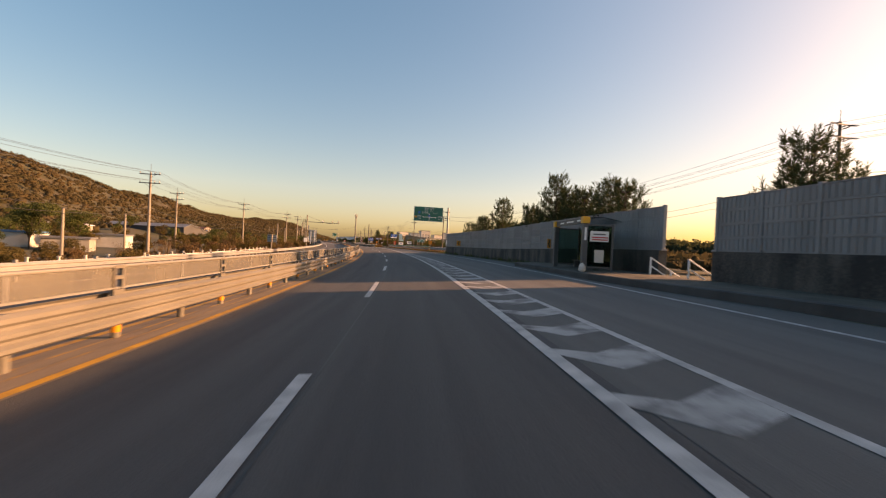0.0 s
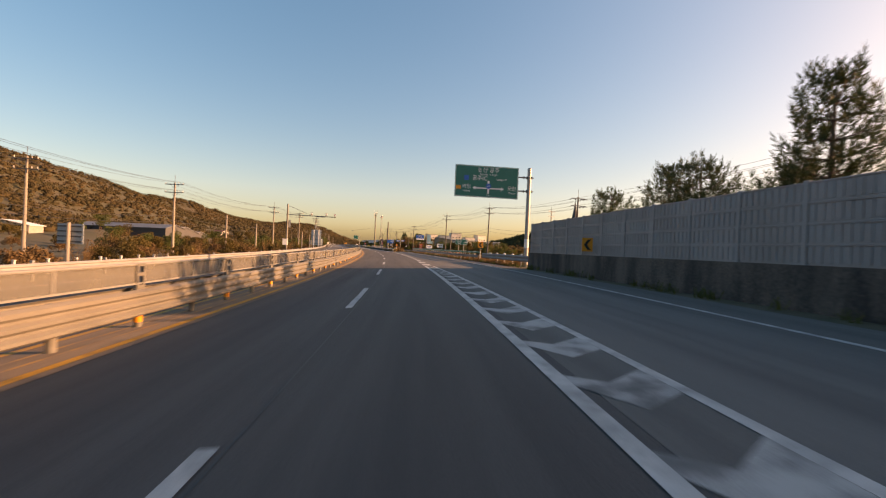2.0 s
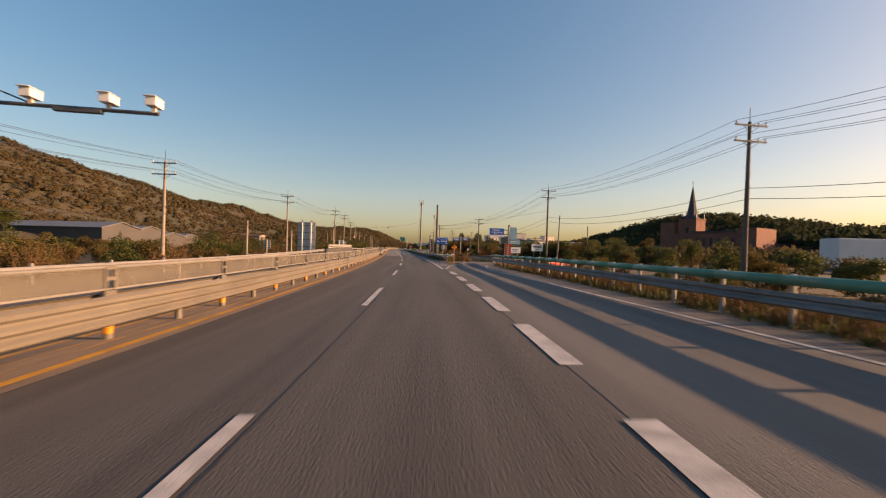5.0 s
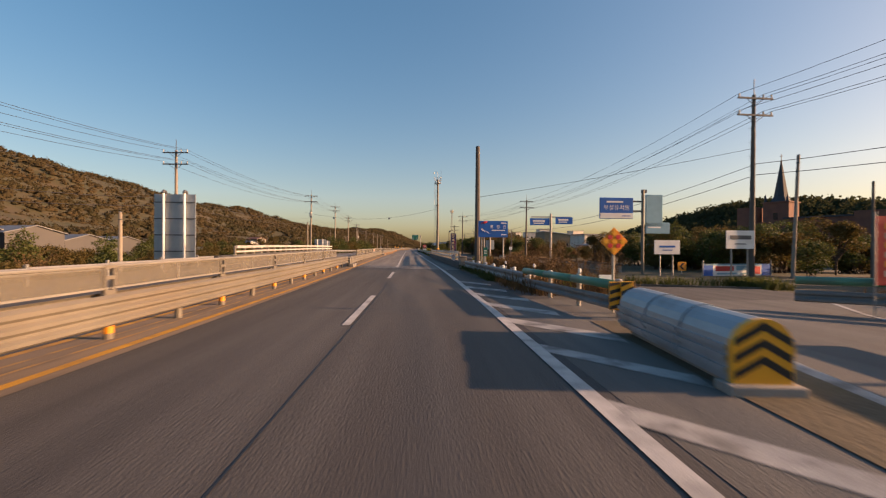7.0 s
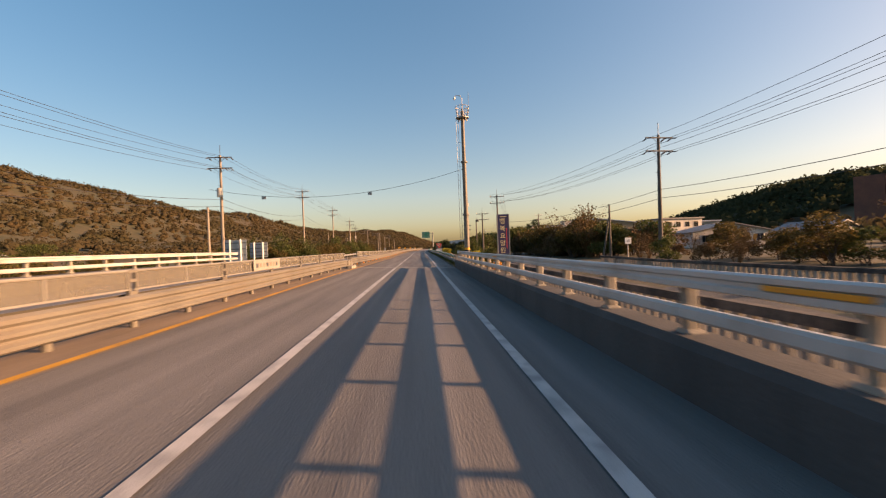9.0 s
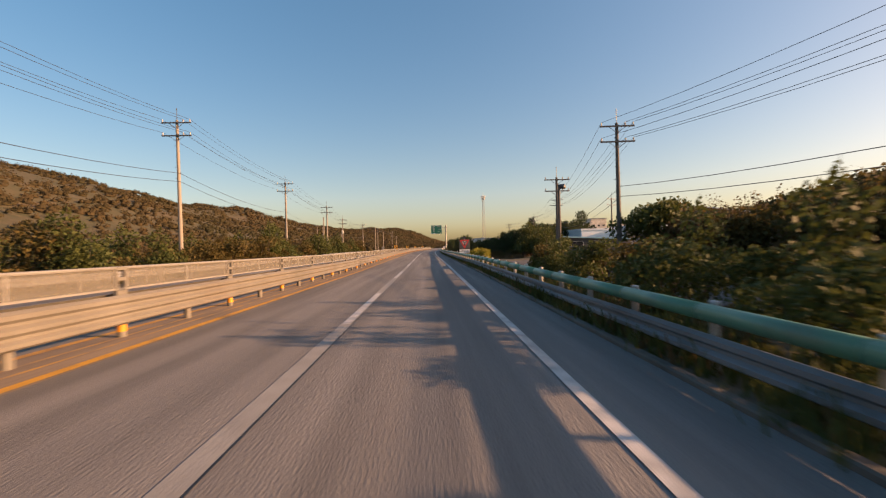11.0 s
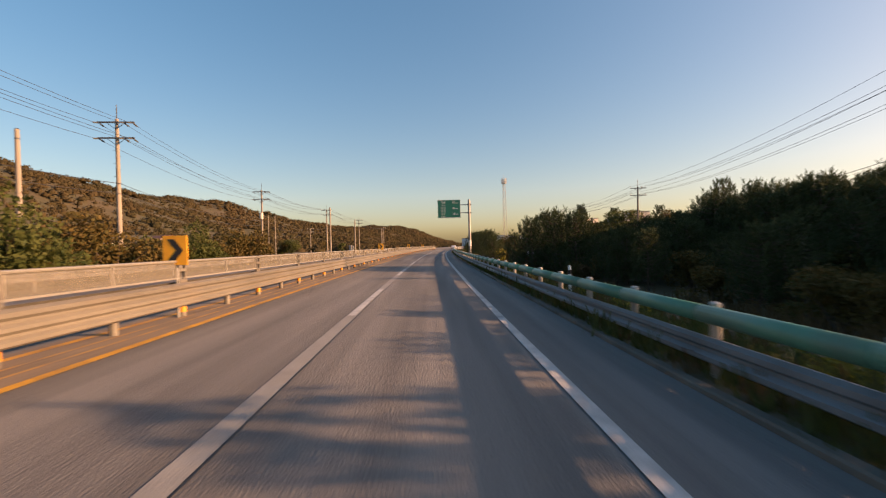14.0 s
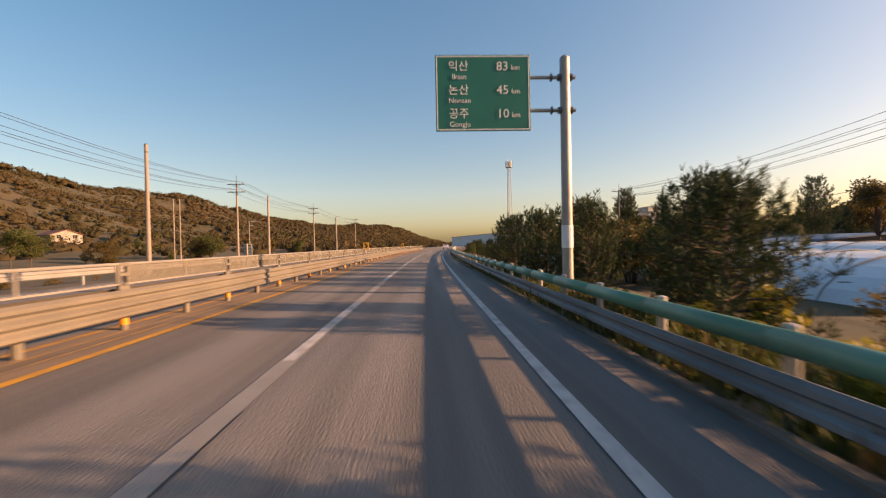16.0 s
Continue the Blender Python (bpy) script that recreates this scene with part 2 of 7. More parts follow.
ASPHALT_OLD = material("asphalt_old", (0.050, 0.049, 0.047), (0.078, 0.075, 0.070), rough=0.9, scale=0.6, fine=50, bump=0.5, stain=(0.055, 0.054, 0.05), stain_scale=0.3)
CONCRETE = material("concrete", (0.34, 0.31, 0.27), (0.26, 0.24, 0.21), rough=0.9, scale=1.2, fine=30, bump=0.4, stain=(0.12, 0.11, 0.10), stain_scale=0.8, stain_amount=0.5)
PALE_CONCRETE = material("pale_concrete", (0.33, 0.30, 0.245), (0.25, 0.225, 0.185), rough=0.85, scale=1.4, fine=30, bump=0.3, stain=(0.15, 0.13, 0.11), stain_scale=1.1, stain_amount=0.5)
BRIDGE_KERB = material("dark_weathered_concrete", (0.084, 0.080, 0.076), (0.060, 0.058, 0.056), rough=0.9, scale=1.0, fine=20, bump=0.4, stretch=(1, 1, 0.4), stain=(0.040, 0.038, 0.037), stain_scale=0.8, stain_amount=0.6)
CONCRETE_WALL = material("stained_concrete", (0.125, 0.107, 0.09), (0.035, 0.032, 0.030), rough=0.92, scale=1.3, fine=14, bump=0.4, contrast=1.5, stretch=(1, 1, 0.25), stain=(0.03, 0.028, 0.027), stain_scale=0.9, stain_amount=0.9)
VERGE_KERB = material("dirty_kerb", (0.15, 0.13, 0.105), (0.08, 0.07, 0.058), rough=0.92, scale=1.0, fine=20, bump=0.4, stain=(0.05, 0.045, 0.035), stain_scale=0.8, stain_amount=0.8)
MEDIAN = material("median_concrete", (0.249, 0.183, 0.124), (0.166, 0.124, 0.091), rough=0.92, scale=1.0, fine=25, bump=0.4, coords="UV", stretch=(0.3, 2, 1), stain=(0.083, 0.066, 0.050), stain_scale=1.5)
WHITE_LINE = material("white_paint", (0.515, 0.498, 0.473), (0.349, 0.340, 0.324), rough=0.75, scale=3, fine=60, bump=0.3, contrast=1.2, stain=(0.141, 0.137, 0.133), stain_scale=2.5, stain_amount=0.55)
WORN_LINE = material("worn_white_paint", (0.40, 0.39, 0.37), (0.22, 0.215, 0.205), rough=0.8, scale=2, fine=50, bump=0.3, contrast=1.5, stain=(0.09, 0.088, 0.085), stain_scale=2.0, stain_amount=0.8)
FADED_LINE = material("faded_paint", (0.27, 0.26, 0.24), (0.21, 0.20, 0.185), rough=0.85, scale=2, fine=50, bump=0.3)
YELLOW_LINE = material("yellow_paint", (0.598, 0.299, 0.025), (0.415, 0.207, 0.025), rough=0.7, scale=2, fine=60, bump=0.3, stain=(0.183, 0.116, 0.050), stain_scale=2.5, stain_amount=0.6)
YELLOW_WORN = material("worn_yellow_paint", (0.42, 0.24, 0.06), (0.24, 0.16, 0.08), rough=0.8, scale=2, fine=40, bump=0.3, contrast=1.8, stain=(0.19, 0.14, 0.10), stain_scale=2.0, stain_amount=0.9)
GALV = material("galvanised_steel", (0.37, 0.355, 0.33), (0.29, 0.28, 0.26), rough=0.5, metal=0.35, scale=1.2, fine=30, bump=0.08, stain=(0.24, 0.20, 0.15), stain_scale=0.9, stain_amount=0.4, obj=0.25)
CREAM = material("cream_painted_steel", (0.187, 0.168, 0.135), (0.137, 0.122, 0.097), rough=0.55, metal=0.0, scale=0.8, fine=25, bump=0.06, stain=(0.174, 0.141, 0.104), stain_scale=0.9, stain_amount=0.5)
GALV_PALE = material("pale_weathered_cap", (0.45, 0.44, 0.41), (0.36, 0.35, 0.33), rough=0.6, scale=3, fine=40, bump=0.05, stain=(0.25, 0.23, 0.2), stain_scale=2.0)
STEEL_DARK = material("dark_steel", (0.11, 0.115, 0.12), (0.07, 0.072, 0.075), rough=0.5, metal=0.3, scale=2, fine=30, bump=0.05)
GREEN_RAIL = material("green_painted_pipe", (0.085, 0.26, 0.165), (0.06, 0.19, 0.12), rough=0.42, scale=0.8, fine=25, bump=0.05, stain=(0.10, 0.12, 0.09), stain_scale=1.2, stain_amount=0.5)
RAIL_BLUE = material("weathered_blue_grey_steel", (0.20, 0.225, 0.235), (0.14, 0.16, 0.17), rough=0.5, metal=0.3, scale=0.8, fine=25, bump=0.06, stain=(0.10, 0.09, 0.08), stain_scale=1.0)
ORANGE = material("orange_reflective", (0.85, 0.33, 0.02), (0.70, 0.25, 0.02), rough=0.4, scale=8, fine=80, bump=0.02)
YELLOW = material("yellow_reflective", (0.85, 0.40, 0.025), (0.75, 0.34, 0.025), rough=0.4, scale=4, fine=60, bump=0.02)
BLACK = material("black_film", (0.012, 0.012, 0.013), (0.02, 0.02, 0.02), rough=0.5, scale=4, fine=60, bump=0.02)
WHITE = material("white_film", (0.80, 0.80, 0.78), (0.70, 0.70, 0.68), rough=0.45, scale=2, fine=40, bump=0.02)
RED = material("red_film", (0.62, 0.045, 0.04), (0.5, 0.04, 0.035), rough=0.45, scale=3, fine=40, bump=0.02)
GREEN_SIGN = material("green_sign_film", (0.003, 0.150, 0.112), (0.003, 0.128, 0.096), rough=0.4, scale=1.5, fine=30, bump=0.01)
BLUE_SIGN = material("blue_sign_film", (0.006, 0.115, 0.46), (0.006, 0.100, 0.40), rough=0.4, scale=2, fine=30, bump=0.01)
NAVY = material("navy_panel", (0.025, 0.022, 0.085), (0.02, 0.018, 0.07), rough=0.45, scale=2, fine=30, bump=0.02)
POLE_CONC = material("concrete_pole", (0.299, 0.257, 0.207), (0.232, 0.199, 0.166), rough=0.85, scale=1.5, fine=30, bump=0.2, stretch=(1, 1, 0.2))
POLE_DARK = material("dark_pole", (0.13, 0.11, 0.09), (0.09, 0.08, 0.07), rough=0.8, scale=1.5, fine=30, bump=0.2, stretch=(1, 1, 0.2))
WIRE = material("wire", (0.04, 0.04, 0.045), (0.03, 0.03, 0.03), rough=0.6, bump=0)
BARRIER = material("noise_barrier_aluminium", (0.333, 0.333, 0.333), (0.241, 0.244, 0.247), rough=0.6, metal=0.25, scale=0.8, fine=20, bump=0.1, stain=(0.196, 0.190, 0.184), stain_scale=0.7, obj=0.5, stretch=(1, 1, 0.3))
GRASS = material("dry_grass_ground", (0.079, 0.062, 0.030), (0.046, 0.047, 0.020), rough=0.95, scale=0.25, fine=6, bump=0.6, contrast=1.2, stain=(0.091, 0.062, 0.035), stain_scale=0.05, stain_amount=0.7)
SOIL = material("verge_soil", (0.133, 0.100, 0.062), (0.075, 0.062, 0.037), rough=0.95, scale=0.8, fine=12, bump=0.7, contrast=1.2, stain=(0.050, 0.062, 0.021), stain_scale=0.5, stain_amount=0.7)
LEAF_PINE = material("pine_needles", (0.030, 0.048, 0.018), (0.062, 0.080, 0.030), rough=0.75, island=0.7, bump=0, translucent=0.12, spec=0.2)
LEAF_GREEN = material("green_leaves", (0.040, 0.062, 0.016), (0.115, 0.120, 0.032), rough=0.65, island=0.6, bump=0, translucent=0.35, spec=0.25)
LEAF_AUTUMN = material("autumn_leaves", (0.062, 0.062, 0.020), (0.145, 0.095, 0.028), rough=0.7, island=0.6, bump=0, translucent=0.35, spec=0.2)
LEAF_BROWN = material("brown_brush", (0.105, 0.070, 0.034), (0.165, 0.100, 0.045), rough=0.8, island=0.75, bump=0, translucent=0.12, spec=0.15)
LEAF_YELLOW = material("yellow_green_leaves", (0.20, 0.20, 0.03), (0.36, 0.30, 0.04), rough=0.6, island=0.75, bump=0, translucent=0.3, spec=0.25)
WOODS = material("far_woods", (0.058, 0.056, 0.029), (0.104, 0.074, 0.039), rough=0.9, scale=0.02, fine=0.3, island=0.28, bump=0, translucent=0.4, spec=0.1)
WOODS_DARK = material("far_pine_woods", (0.030, 0.040, 0.020), (0.060, 0.064, 0.030), rough=0.9, scale=0.03, fine=0.3, island=0.4, bump=0, translucent=0.4, spec=0.1)
BARK = material("bark", (0.10, 0.07, 0.05), (0.06, 0.045, 0.035), rough=0.95, scale=3, fine=25, bump=0.8)
BRICK = material("red_brown_brick", (0.20, 0.085, 0.055), (0.14, 0.06, 0.045), rough=0.85, scale=0.5, fine=4, bump=0.2)
SLATE = material("dark_slate", (0.035, 0.035, 0.042), (0.025, 0.025, 0.03), rough=0.6, scale=1, fine=8, bump=0.2)
PLASTER = material("white_plaster", (0.62, 0.58, 0.52), (0.5, 0.47, 0.42), rough=0.85, scale=0.6, fine=8, bump=0.1, stain=(0.3, 0.27, 0.23), stain_scale=0.4)
SHEET = material("white_sheet", (0.70, 0.70, 0.70), (0.60, 0.60, 0.61), rough=0.5, scale=0.5, fine=5, bump=0.05)
DARK_CLAD = material("dark_cladding", (0.045, 0.045, 0.05), (0.06, 0.058, 0.06), rough=0.6, scale=0.4, fine=6, bump=0.1)
GREY_ROOF = material("grey_roof", (0.17, 0.175, 0.185), (0.12, 0.125, 0.135), rough=0.6, scale=0.5, fine=6, bump=0.1)
BLUE_ROOF = material("blue_steel_roof", (0.05, 0.15, 0.30), (0.04, 0.12, 0.25), rough=0.5, scale=0.5, fine=6, bump=0.1)
POLYTUNNEL = material("polytunnel_film", (0.66, 0.70, 0.73), (0.56, 0.60, 0.63), rough=0.35, scale=0.7, fine=8, bump=0.1)
WINDOW = material("dark_window", (0.02, 0.024, 0.028), (0.03, 0.033, 0.038), rough=0.1, bump=0, spec=0.6)
PERFORATED = bpy.data.materials.new("fine_steel_mesh")
PERFORATED.use_nodes = True
_n, _k = PERFORATED.node_tree.nodes, PERFORATED.node_tree.links
_n["Principled BSDF"].inputs["Base Color"].default_value, _n["Principled BSDF"].inputs["Roughness"].default_value = (0.16, 0.145, 0.116, 1), 0.6
_t, _m, _f, _r = _n.new("ShaderNodeBsdfTransparent"), _n.new("ShaderNodeMixShader"), _n.new("ShaderNodeTexNoise"), _n.new("ShaderNodeMapRange")
_f.inputs["Scale"].default_value = 1.5
_k.new(_n.new("ShaderNodeNewGeometry").outputs["Position"], _f.inputs["Vector"])
_r.inputs["From Min"].default_value, _r.inputs["From Max"].default_value, _r.inputs["To Min"].default_value, _r.inputs["To Max"].default_value = 0.3, 0.7, 0.44, 0.68
_k.new(_f.outputs["Fac"], _r.inputs["Value"])
_k.new(_r.outputs["Result"], _m.inputs["Fac"])
_k.new(_t.outputs[0], _m.inputs[1])
_k.new(_n["Principled BSDF"].outputs[0], _m.inputs[2])
_k.new(_m.outputs[0], _n["Material Output"].inputs["Surface"])
PALE_STEEL = material("pale_painted_tube", (0.249, 0.237, 0.207), (0.195, 0.183, 0.162), rough=0.5, scale=1.0, fine=25, bump=0.05, stain=(0.274, 0.232, 0.183), stain_scale=1.5, stain_amount=0.4)
SHELTER_GLASS = glass("tinted_shelter_glass", (0.35, 0.52, 0.47))

# ---------------------------------------------------------------- ground
gx = sorted(set([-2600, -1900, -1400, -1050, -800] + list(range(-650, -130, 26)) + list(range(-130, 100, 5)) + list(range(100, 460, 24)) + [520, 620, 760, 950, 1250, 1700, 2400]))
gy = sorted(set([-1500, -900, -500, -300, -200, -140] + list(range(-100, 420, 6)) + list(range(420, 1000, 26)) + list(range(1000, 2000, 70)) + [2100, 2300, 2600, 3000]))
gv, gq = [], []
for y in gy:
    for x in gx:
        s, l = place_sl(x, y)
        edge = smooth(900, 1700, abs(x)) + smooth(2000, 2600, y)
        gv.append((x, y, ground_z(s, l) * (1 - min(1, edge) * 0.8)))
w = len(gx)
for j in range(len(gy) - 1):
    for i in range(w - 1):
        gq.append((j * w + i, j * w + i + 1, (j + 1) * w + i + 1, (j + 1) * w + i))
ground = new("ground", mesh_np("ground", gv, gq, GRASS))
ground.data.shade_smooth()
tagged(ground, "dry autumn grass and fields rising to wooded hills", "ground", kind="stuff")
ground["kind"] = "structure"

# ---------------------------------------------------------------- road surfaces
EDGE = [(-60, 7.3), (0, 7.15), (15, 7.0), (35, 6.9), (50, 6.85), (64, 6.75), (75, 6.6), (90, 6.25), (104, 6.2), (120, 5.5), (131, 5.0), (136, 5.6), (141, 6.7), (146, 8.6), (150, 10.6), (154, 13.2)]
RIGHT = [(-60, 8.45), (30, 8.45), (40, 8.6), (72, 8.1), (90, 7.3), (110, 6.9), (134, 6.7), (141, 7.4), (147, 9.0), (152, 13.5), (154, 13.8), (159, 13.8), (160, 3.1), (171, 2.95), (214, 2.95), (216, 2.92), (900, 2.92)]
carriageway = new("road", mesh_of("road", strip(-120, 171.3, -13.4, RIGHT, 0.0, 1.0, (-9, -4.5, 0, 3.2, 9)), ASPHALT))
tagged(carriageway, "grey worn asphalt dual carriageway with tyre-darkened lanes", "road", kind="structure")
far_road = new("road", mesh_of("road", strip(171.3, 900, -13.4, RIGHT, 0.0, 1.0, (-9, -4.5, 0, 3.2)), ASPHALT_PALE))
tagged(far_road, "pale worn asphalt dual carriageway over the bridge and beyond", "road", kind="structure")
slip = new("slip_lane", mesh_of("slip_lane", strip(-60, 153, [(-60, 1.85), (153, 1.85)], [(a, b - 0.02) for a, b in RIGHT if a < 153] + [(153, 13.5)], 0.004, 1.0, (3.2, 5, 9)), ASPHALT_SLIP))
tagged(slip, "paler greenish-grey asphalt of the slip lane", "road", kind="structure")
median = new("median_strip", mesh_of("median_strip", strip(-60, 700, -5.75, -4.36, 0.008, 2.0), MEDIAN))
tagged(median, "brownish scuffed strip under the median guardrail", "median", kind="structure")


def marking(name, bm, mat, label=""):
    return part(name, bm, mat, carriageway, label)


D = -1.61
DASHES = [12.5 + 12.37 * k for k in range(-4, 13)] + [218.3 + 12.6 * k for k in range(0, 26)]
for s in DASHES:
    marking("lane_dash", strip(s, s + (5.0 if s < 200 else 5.7), D - 0.08, D + 0.08, 0.012, 2.5), WHITE_LINE)
marking("lane_line", strip(172, 213, D - 0.08, D + 0.08, 0.012), WHITE_LINE, "solid white lane line on the bridge")
marking("old_lane_line", strip(213.4, 420, D - 0.11, D + 0.11, 0.006), FADED_LINE, "faded grey remains of an old lane line")
for a, b in ((-40, 172), (213, 330)):
    marking("seam", strip(a, b, D + 0.135 if a < 100 else D + 0.12, D + 0.15 if a < 100 else D + 0.135, 0.005), BLACK, "dark tarred seam between the lanes")
YELLOW_AT = [(-60, -4.46), (0, -4.46), (30, -4.57), (64, -4.60), (135, -4.65), (185, -4.48), (258, -4.48), (289, -4.36), (331, -4.38), (700, -4.4)]
off = lambda table, d: [(a, b + d) for a, b in table]
marking("yellow_line", strip(-60, 620, off(YELLOW_AT, -0.075), off(YELLOW_AT, 0.075), 0.014), YELLOW_LINE)
for a, b in ((-60, 171), (215, 620)):
    marking("yellow_line", strip(a, b, off(YELLOW_AT, -1.21), off(YELLOW_AT, -1.07), 0.014), YELLOW_LINE)
    for d in (-0.42, -0.72):
        marking("worn_yellow_line", strip(a, b, off(YELLOW_AT, d - 0.03), off(YELLOW_AT, d + 0.03), 0.012), YELLOW_WORN, "worn thin yellow line between the median posts")
marking("groove", strip(173, 213, -4.86, -4.83, 0.006), BLACK, "dark groove beside the bridge median")
R0 = 1.60
NOSE_IN = [(-60, 3.5), (0, 3.17), (14, 3.05), (32, 2.93), (45, 2.8), (55, 2.62), (62, 2.48), (68, 2.28), (72, 2.15)]
marking("edge_line", strip(-60, 71.2, R0 - 0.1, R0 + 0.1, 0.012), WHITE_LINE)
marking("edge_line", strip(-60, 71.2, [(a, b - 0.08) for a, b in NOSE_IN], [(a, b + 0.08) for a, b in NOSE_IN], 0.012), WHITE_LINE)
marking("edge_line", strip(-60, 154, [(a, b - 0.07) for a, b in EDGE], [(a, b + 0.07) for a, b in EDGE], 0.012), WHITE_LINE)
# arrow-shaped hatching between the lines
for k in range(51):
    s = -20.6 + 1.885 * k
    if s > 71:
        break
    a, b = R0 + 0.1, along(NOSE_IN, s) - 0.08
    mid = a + (b - a) * 0.42
    bm = bmesh.new()
    wide = 0.44 if s < 60 else 0.55
    vs = [bm.verts.new(road(q, l, 0.010)) for q, l in ((s, a), (s - 0.72, mid), (s - 0.3, b), (s + 0.12 + wide, b), (s - 0.36 + wide, mid), (s - 0.06 + wide, a))]
    bm.faces.new((vs[0], vs[1], vs[4], vs[5]))
    bm.faces.new((vs[1], vs[2], vs[3], vs[4]))
    marking("hatch_arrow", bm, WORN_LINE)
for s in [72.6 + 4.65 * k for k in range(2)]:
    marking("wide_dash", strip(s, s + 2.5, R0 - 0.04, R0 + 0.58, 0.012, 1.3), WHITE_LINE)
for s in [81.7 + 4.8 * k for k in range(10)]:
    marking("wide_dash", strip(s, s + 3.0, R0 + 0.16, R0 + 0.48, 0.012, 1.5), WHITE_LINE)
# gore before the crash cushion
marking("gore_line", strip(131.2, 171, R0 - 0.1, R0 + 0.1, 0.012), WHITE_LINE)
GORE = [(131.2, 1.72), (136, 2.35), (140, 3.3), (144, 4.25), (149.5, 5.6), (153, 6.9)]
marking("gore_line", strip(131.2, 153, [(a, b) for a, b in GORE], [(a, b + 0.24) for a, b in GORE], 0.012, 1.0), WORN_LINE)
for s, wide, l1 in ((136.9, 0.55, 2.0), (139.4, 0.6, 2.5), (142.0, 0.6, 3.0), (144.6, 0.62, 3.2), (147.1, 0.55, 3.15), (149.7, 0.75, 3.3), (152.3, 0.8, 3.1), (154.9, 0.8, 3.1), (157.5, 0.8, 3.0), (160.1, 0.8, 2.9)):
    bm = bmesh.new()
    run = (l1 - R0) * 1.25
    vs = [bm.verts.new(road(q, l, 0.010)) for q, l in ((s - wide, R0 - 0.05), (s - wide - run * 0.95, l1 - 0.1), (s - run, l1), (s, R0 - 0.05))]
    bm.faces.new(vs)
    marking("gore_stripe", bm, WORN_LINE)
marking("edge_line", strip(171, 700, R0 - 0.08, R0 + 0.08, 0.012), WHITE_LINE)
# opposite carriageway
for s in [-60 + 12.6 * k for k in range(44)]:
    marking("lane_dash", strip(s, s + 5, -9.28, -9.12, 0.012, 2.5), WHITE_LINE)
marking("edge_line", strip(-60, 620, -12.55, -12.4, 0.012), WHITE_LINE)
for s in (171.2, 213.8):
    marking("expansion_joint", strip(s, s + 0.16, -4.4, 2.9, 0.004, 0.16), BLACK, "dark expansion joint across the road")
    marking("expansion_strip", strip(s - 0.5, s, -4.4, 2.9, 0.003, 0.5), CONCRETE)
for s in (88.6, 92.0):
    marking("crack", strip(s, s + 0.05, -4.4, 6.0, 0.004, 0.05), BLACK)

# side road and yards on the right
side = new("side_road", mesh_of("side_road", strip(153, 272, [(153, 7.2), (170, 7.2), (173, 5.7), (212, 5.7), (220, 7.0), (300, 7.2)], [(153, 13.8), (160, 14.5), (166, 17.5), (180, 15.5), (230, 14), (300, 15)], -0.22, 3.0, (9,)), ASPHALT_OLD))
tagged(side, "old grey side road beside the highway", "road", kind="structure")
yard = new("yard", mesh_of("yard", strip(250, 288, [(250, 8.5), (266, 9.5), (275, 12), (288, 18)], 44, -0.24, 3.0, (9,)), ASPHALT_OLD))
tagged(yard, "worn concrete yard before the workshops", "yard", kind="structure")

for k in range(12):
    s = 256 + k * 1.9
    part("lane_dash", strip(s, s + 0.9, 12.0 + 0.02 * (s - 262) ** 2 / 2, 12.12 + 0.02 * (s - 262) ** 2 / 2, -0.212, 0.9), WORN_LINE, side)

# verges
for name, s0, s1, a, b, mat in (("verge", -60, 153, RIGHT, [(-60, 13), (72, 13.5), (120, 12), (153, 17)], SOIL), ("verge", 159, 172, 3.1, 7.3, SOIL), ("verge", 213, 900, 2.92, 7.2, SOIL),
                                ("verge", -120, 900, -15.5, -13.4, SOIL)):
    bm = strip(s0, s1, a, b, -0.02, 2.0, (9,))
    v = new(name, mesh_of(name, bm, mat))
    tagged(v, "strip of dry soil and weeds beside the asphalt", "verge", kind="structure")

# kerb and pavement by the bus stop
STOP_KERB = [(-30, 8.9), (8, 8.7), (13, 8.0), (18, 7.5), (30, 7.6)]
for k in range(60):
    s = -30 + k * 1.0
    part("kerb_stone", sweep([(-0.02, -0.1), (-0.02, 0.25), (0.02, 0.28), (0.16, 0.28), (0.16, -0.1)], [(s + 0.006, along(STOP_KERB, s), 0), (s + 0.994, along(STOP_KERB, s + 1), 0)], True), BRIDGE_KERB, carriageway)
for a, b in ((157, 171), (214.4, 420)):
    rim = new("verge_kerb", mesh_of("verge_kerb", sweep([(0, -0.1), (0, 0.05), (0.02, 0.07), (0.13, 0.07), (0.15, -0.1)], [(s, along(RIGHT, s) - 0.01, 0) for s in steps(a, b, 3)], True), VERGE_KERB))
    tagged(rim, "low dirty concrete kerb between asphalt and weeds", "kerb", kind="structure")
DIRTY_PAVE = material("dirty_pavement", (0.125, 0.100, 0.076), (0.075, 0.064, 0.05), rough=0.95, scale=1.2, fine=16, bump=0.6, contrast=1.2, stain=(0.05, 0.046, 0.036), stain_scale=0.7, stain_amount=0.7)
pave = new("pavement", mesh_of("pavement", strip(-30, 30, off(STOP_KERB, 0.15), [(-30, 11.6), (30, 11.2)], 0.27, 1.0, (9,)), DIRTY_PAVE))
tagged(pave, "dusty concrete pavement behind the kerb at the bus stop", "pavement", kind="structure")

# ---------------------------------------------------------------- median guardrail
WAVE = [(0.0, 0.25), (0.055, 0.285), (0.055, 0.335), (0.005, 0.38), (0.005, 0.415), (0.055, 0.46), (0.055, 0.51), (0.005, 0.555), (0.005, 0.59), (0.055, 0.635), (0.055, 0.695), (0.0, 0.74)]


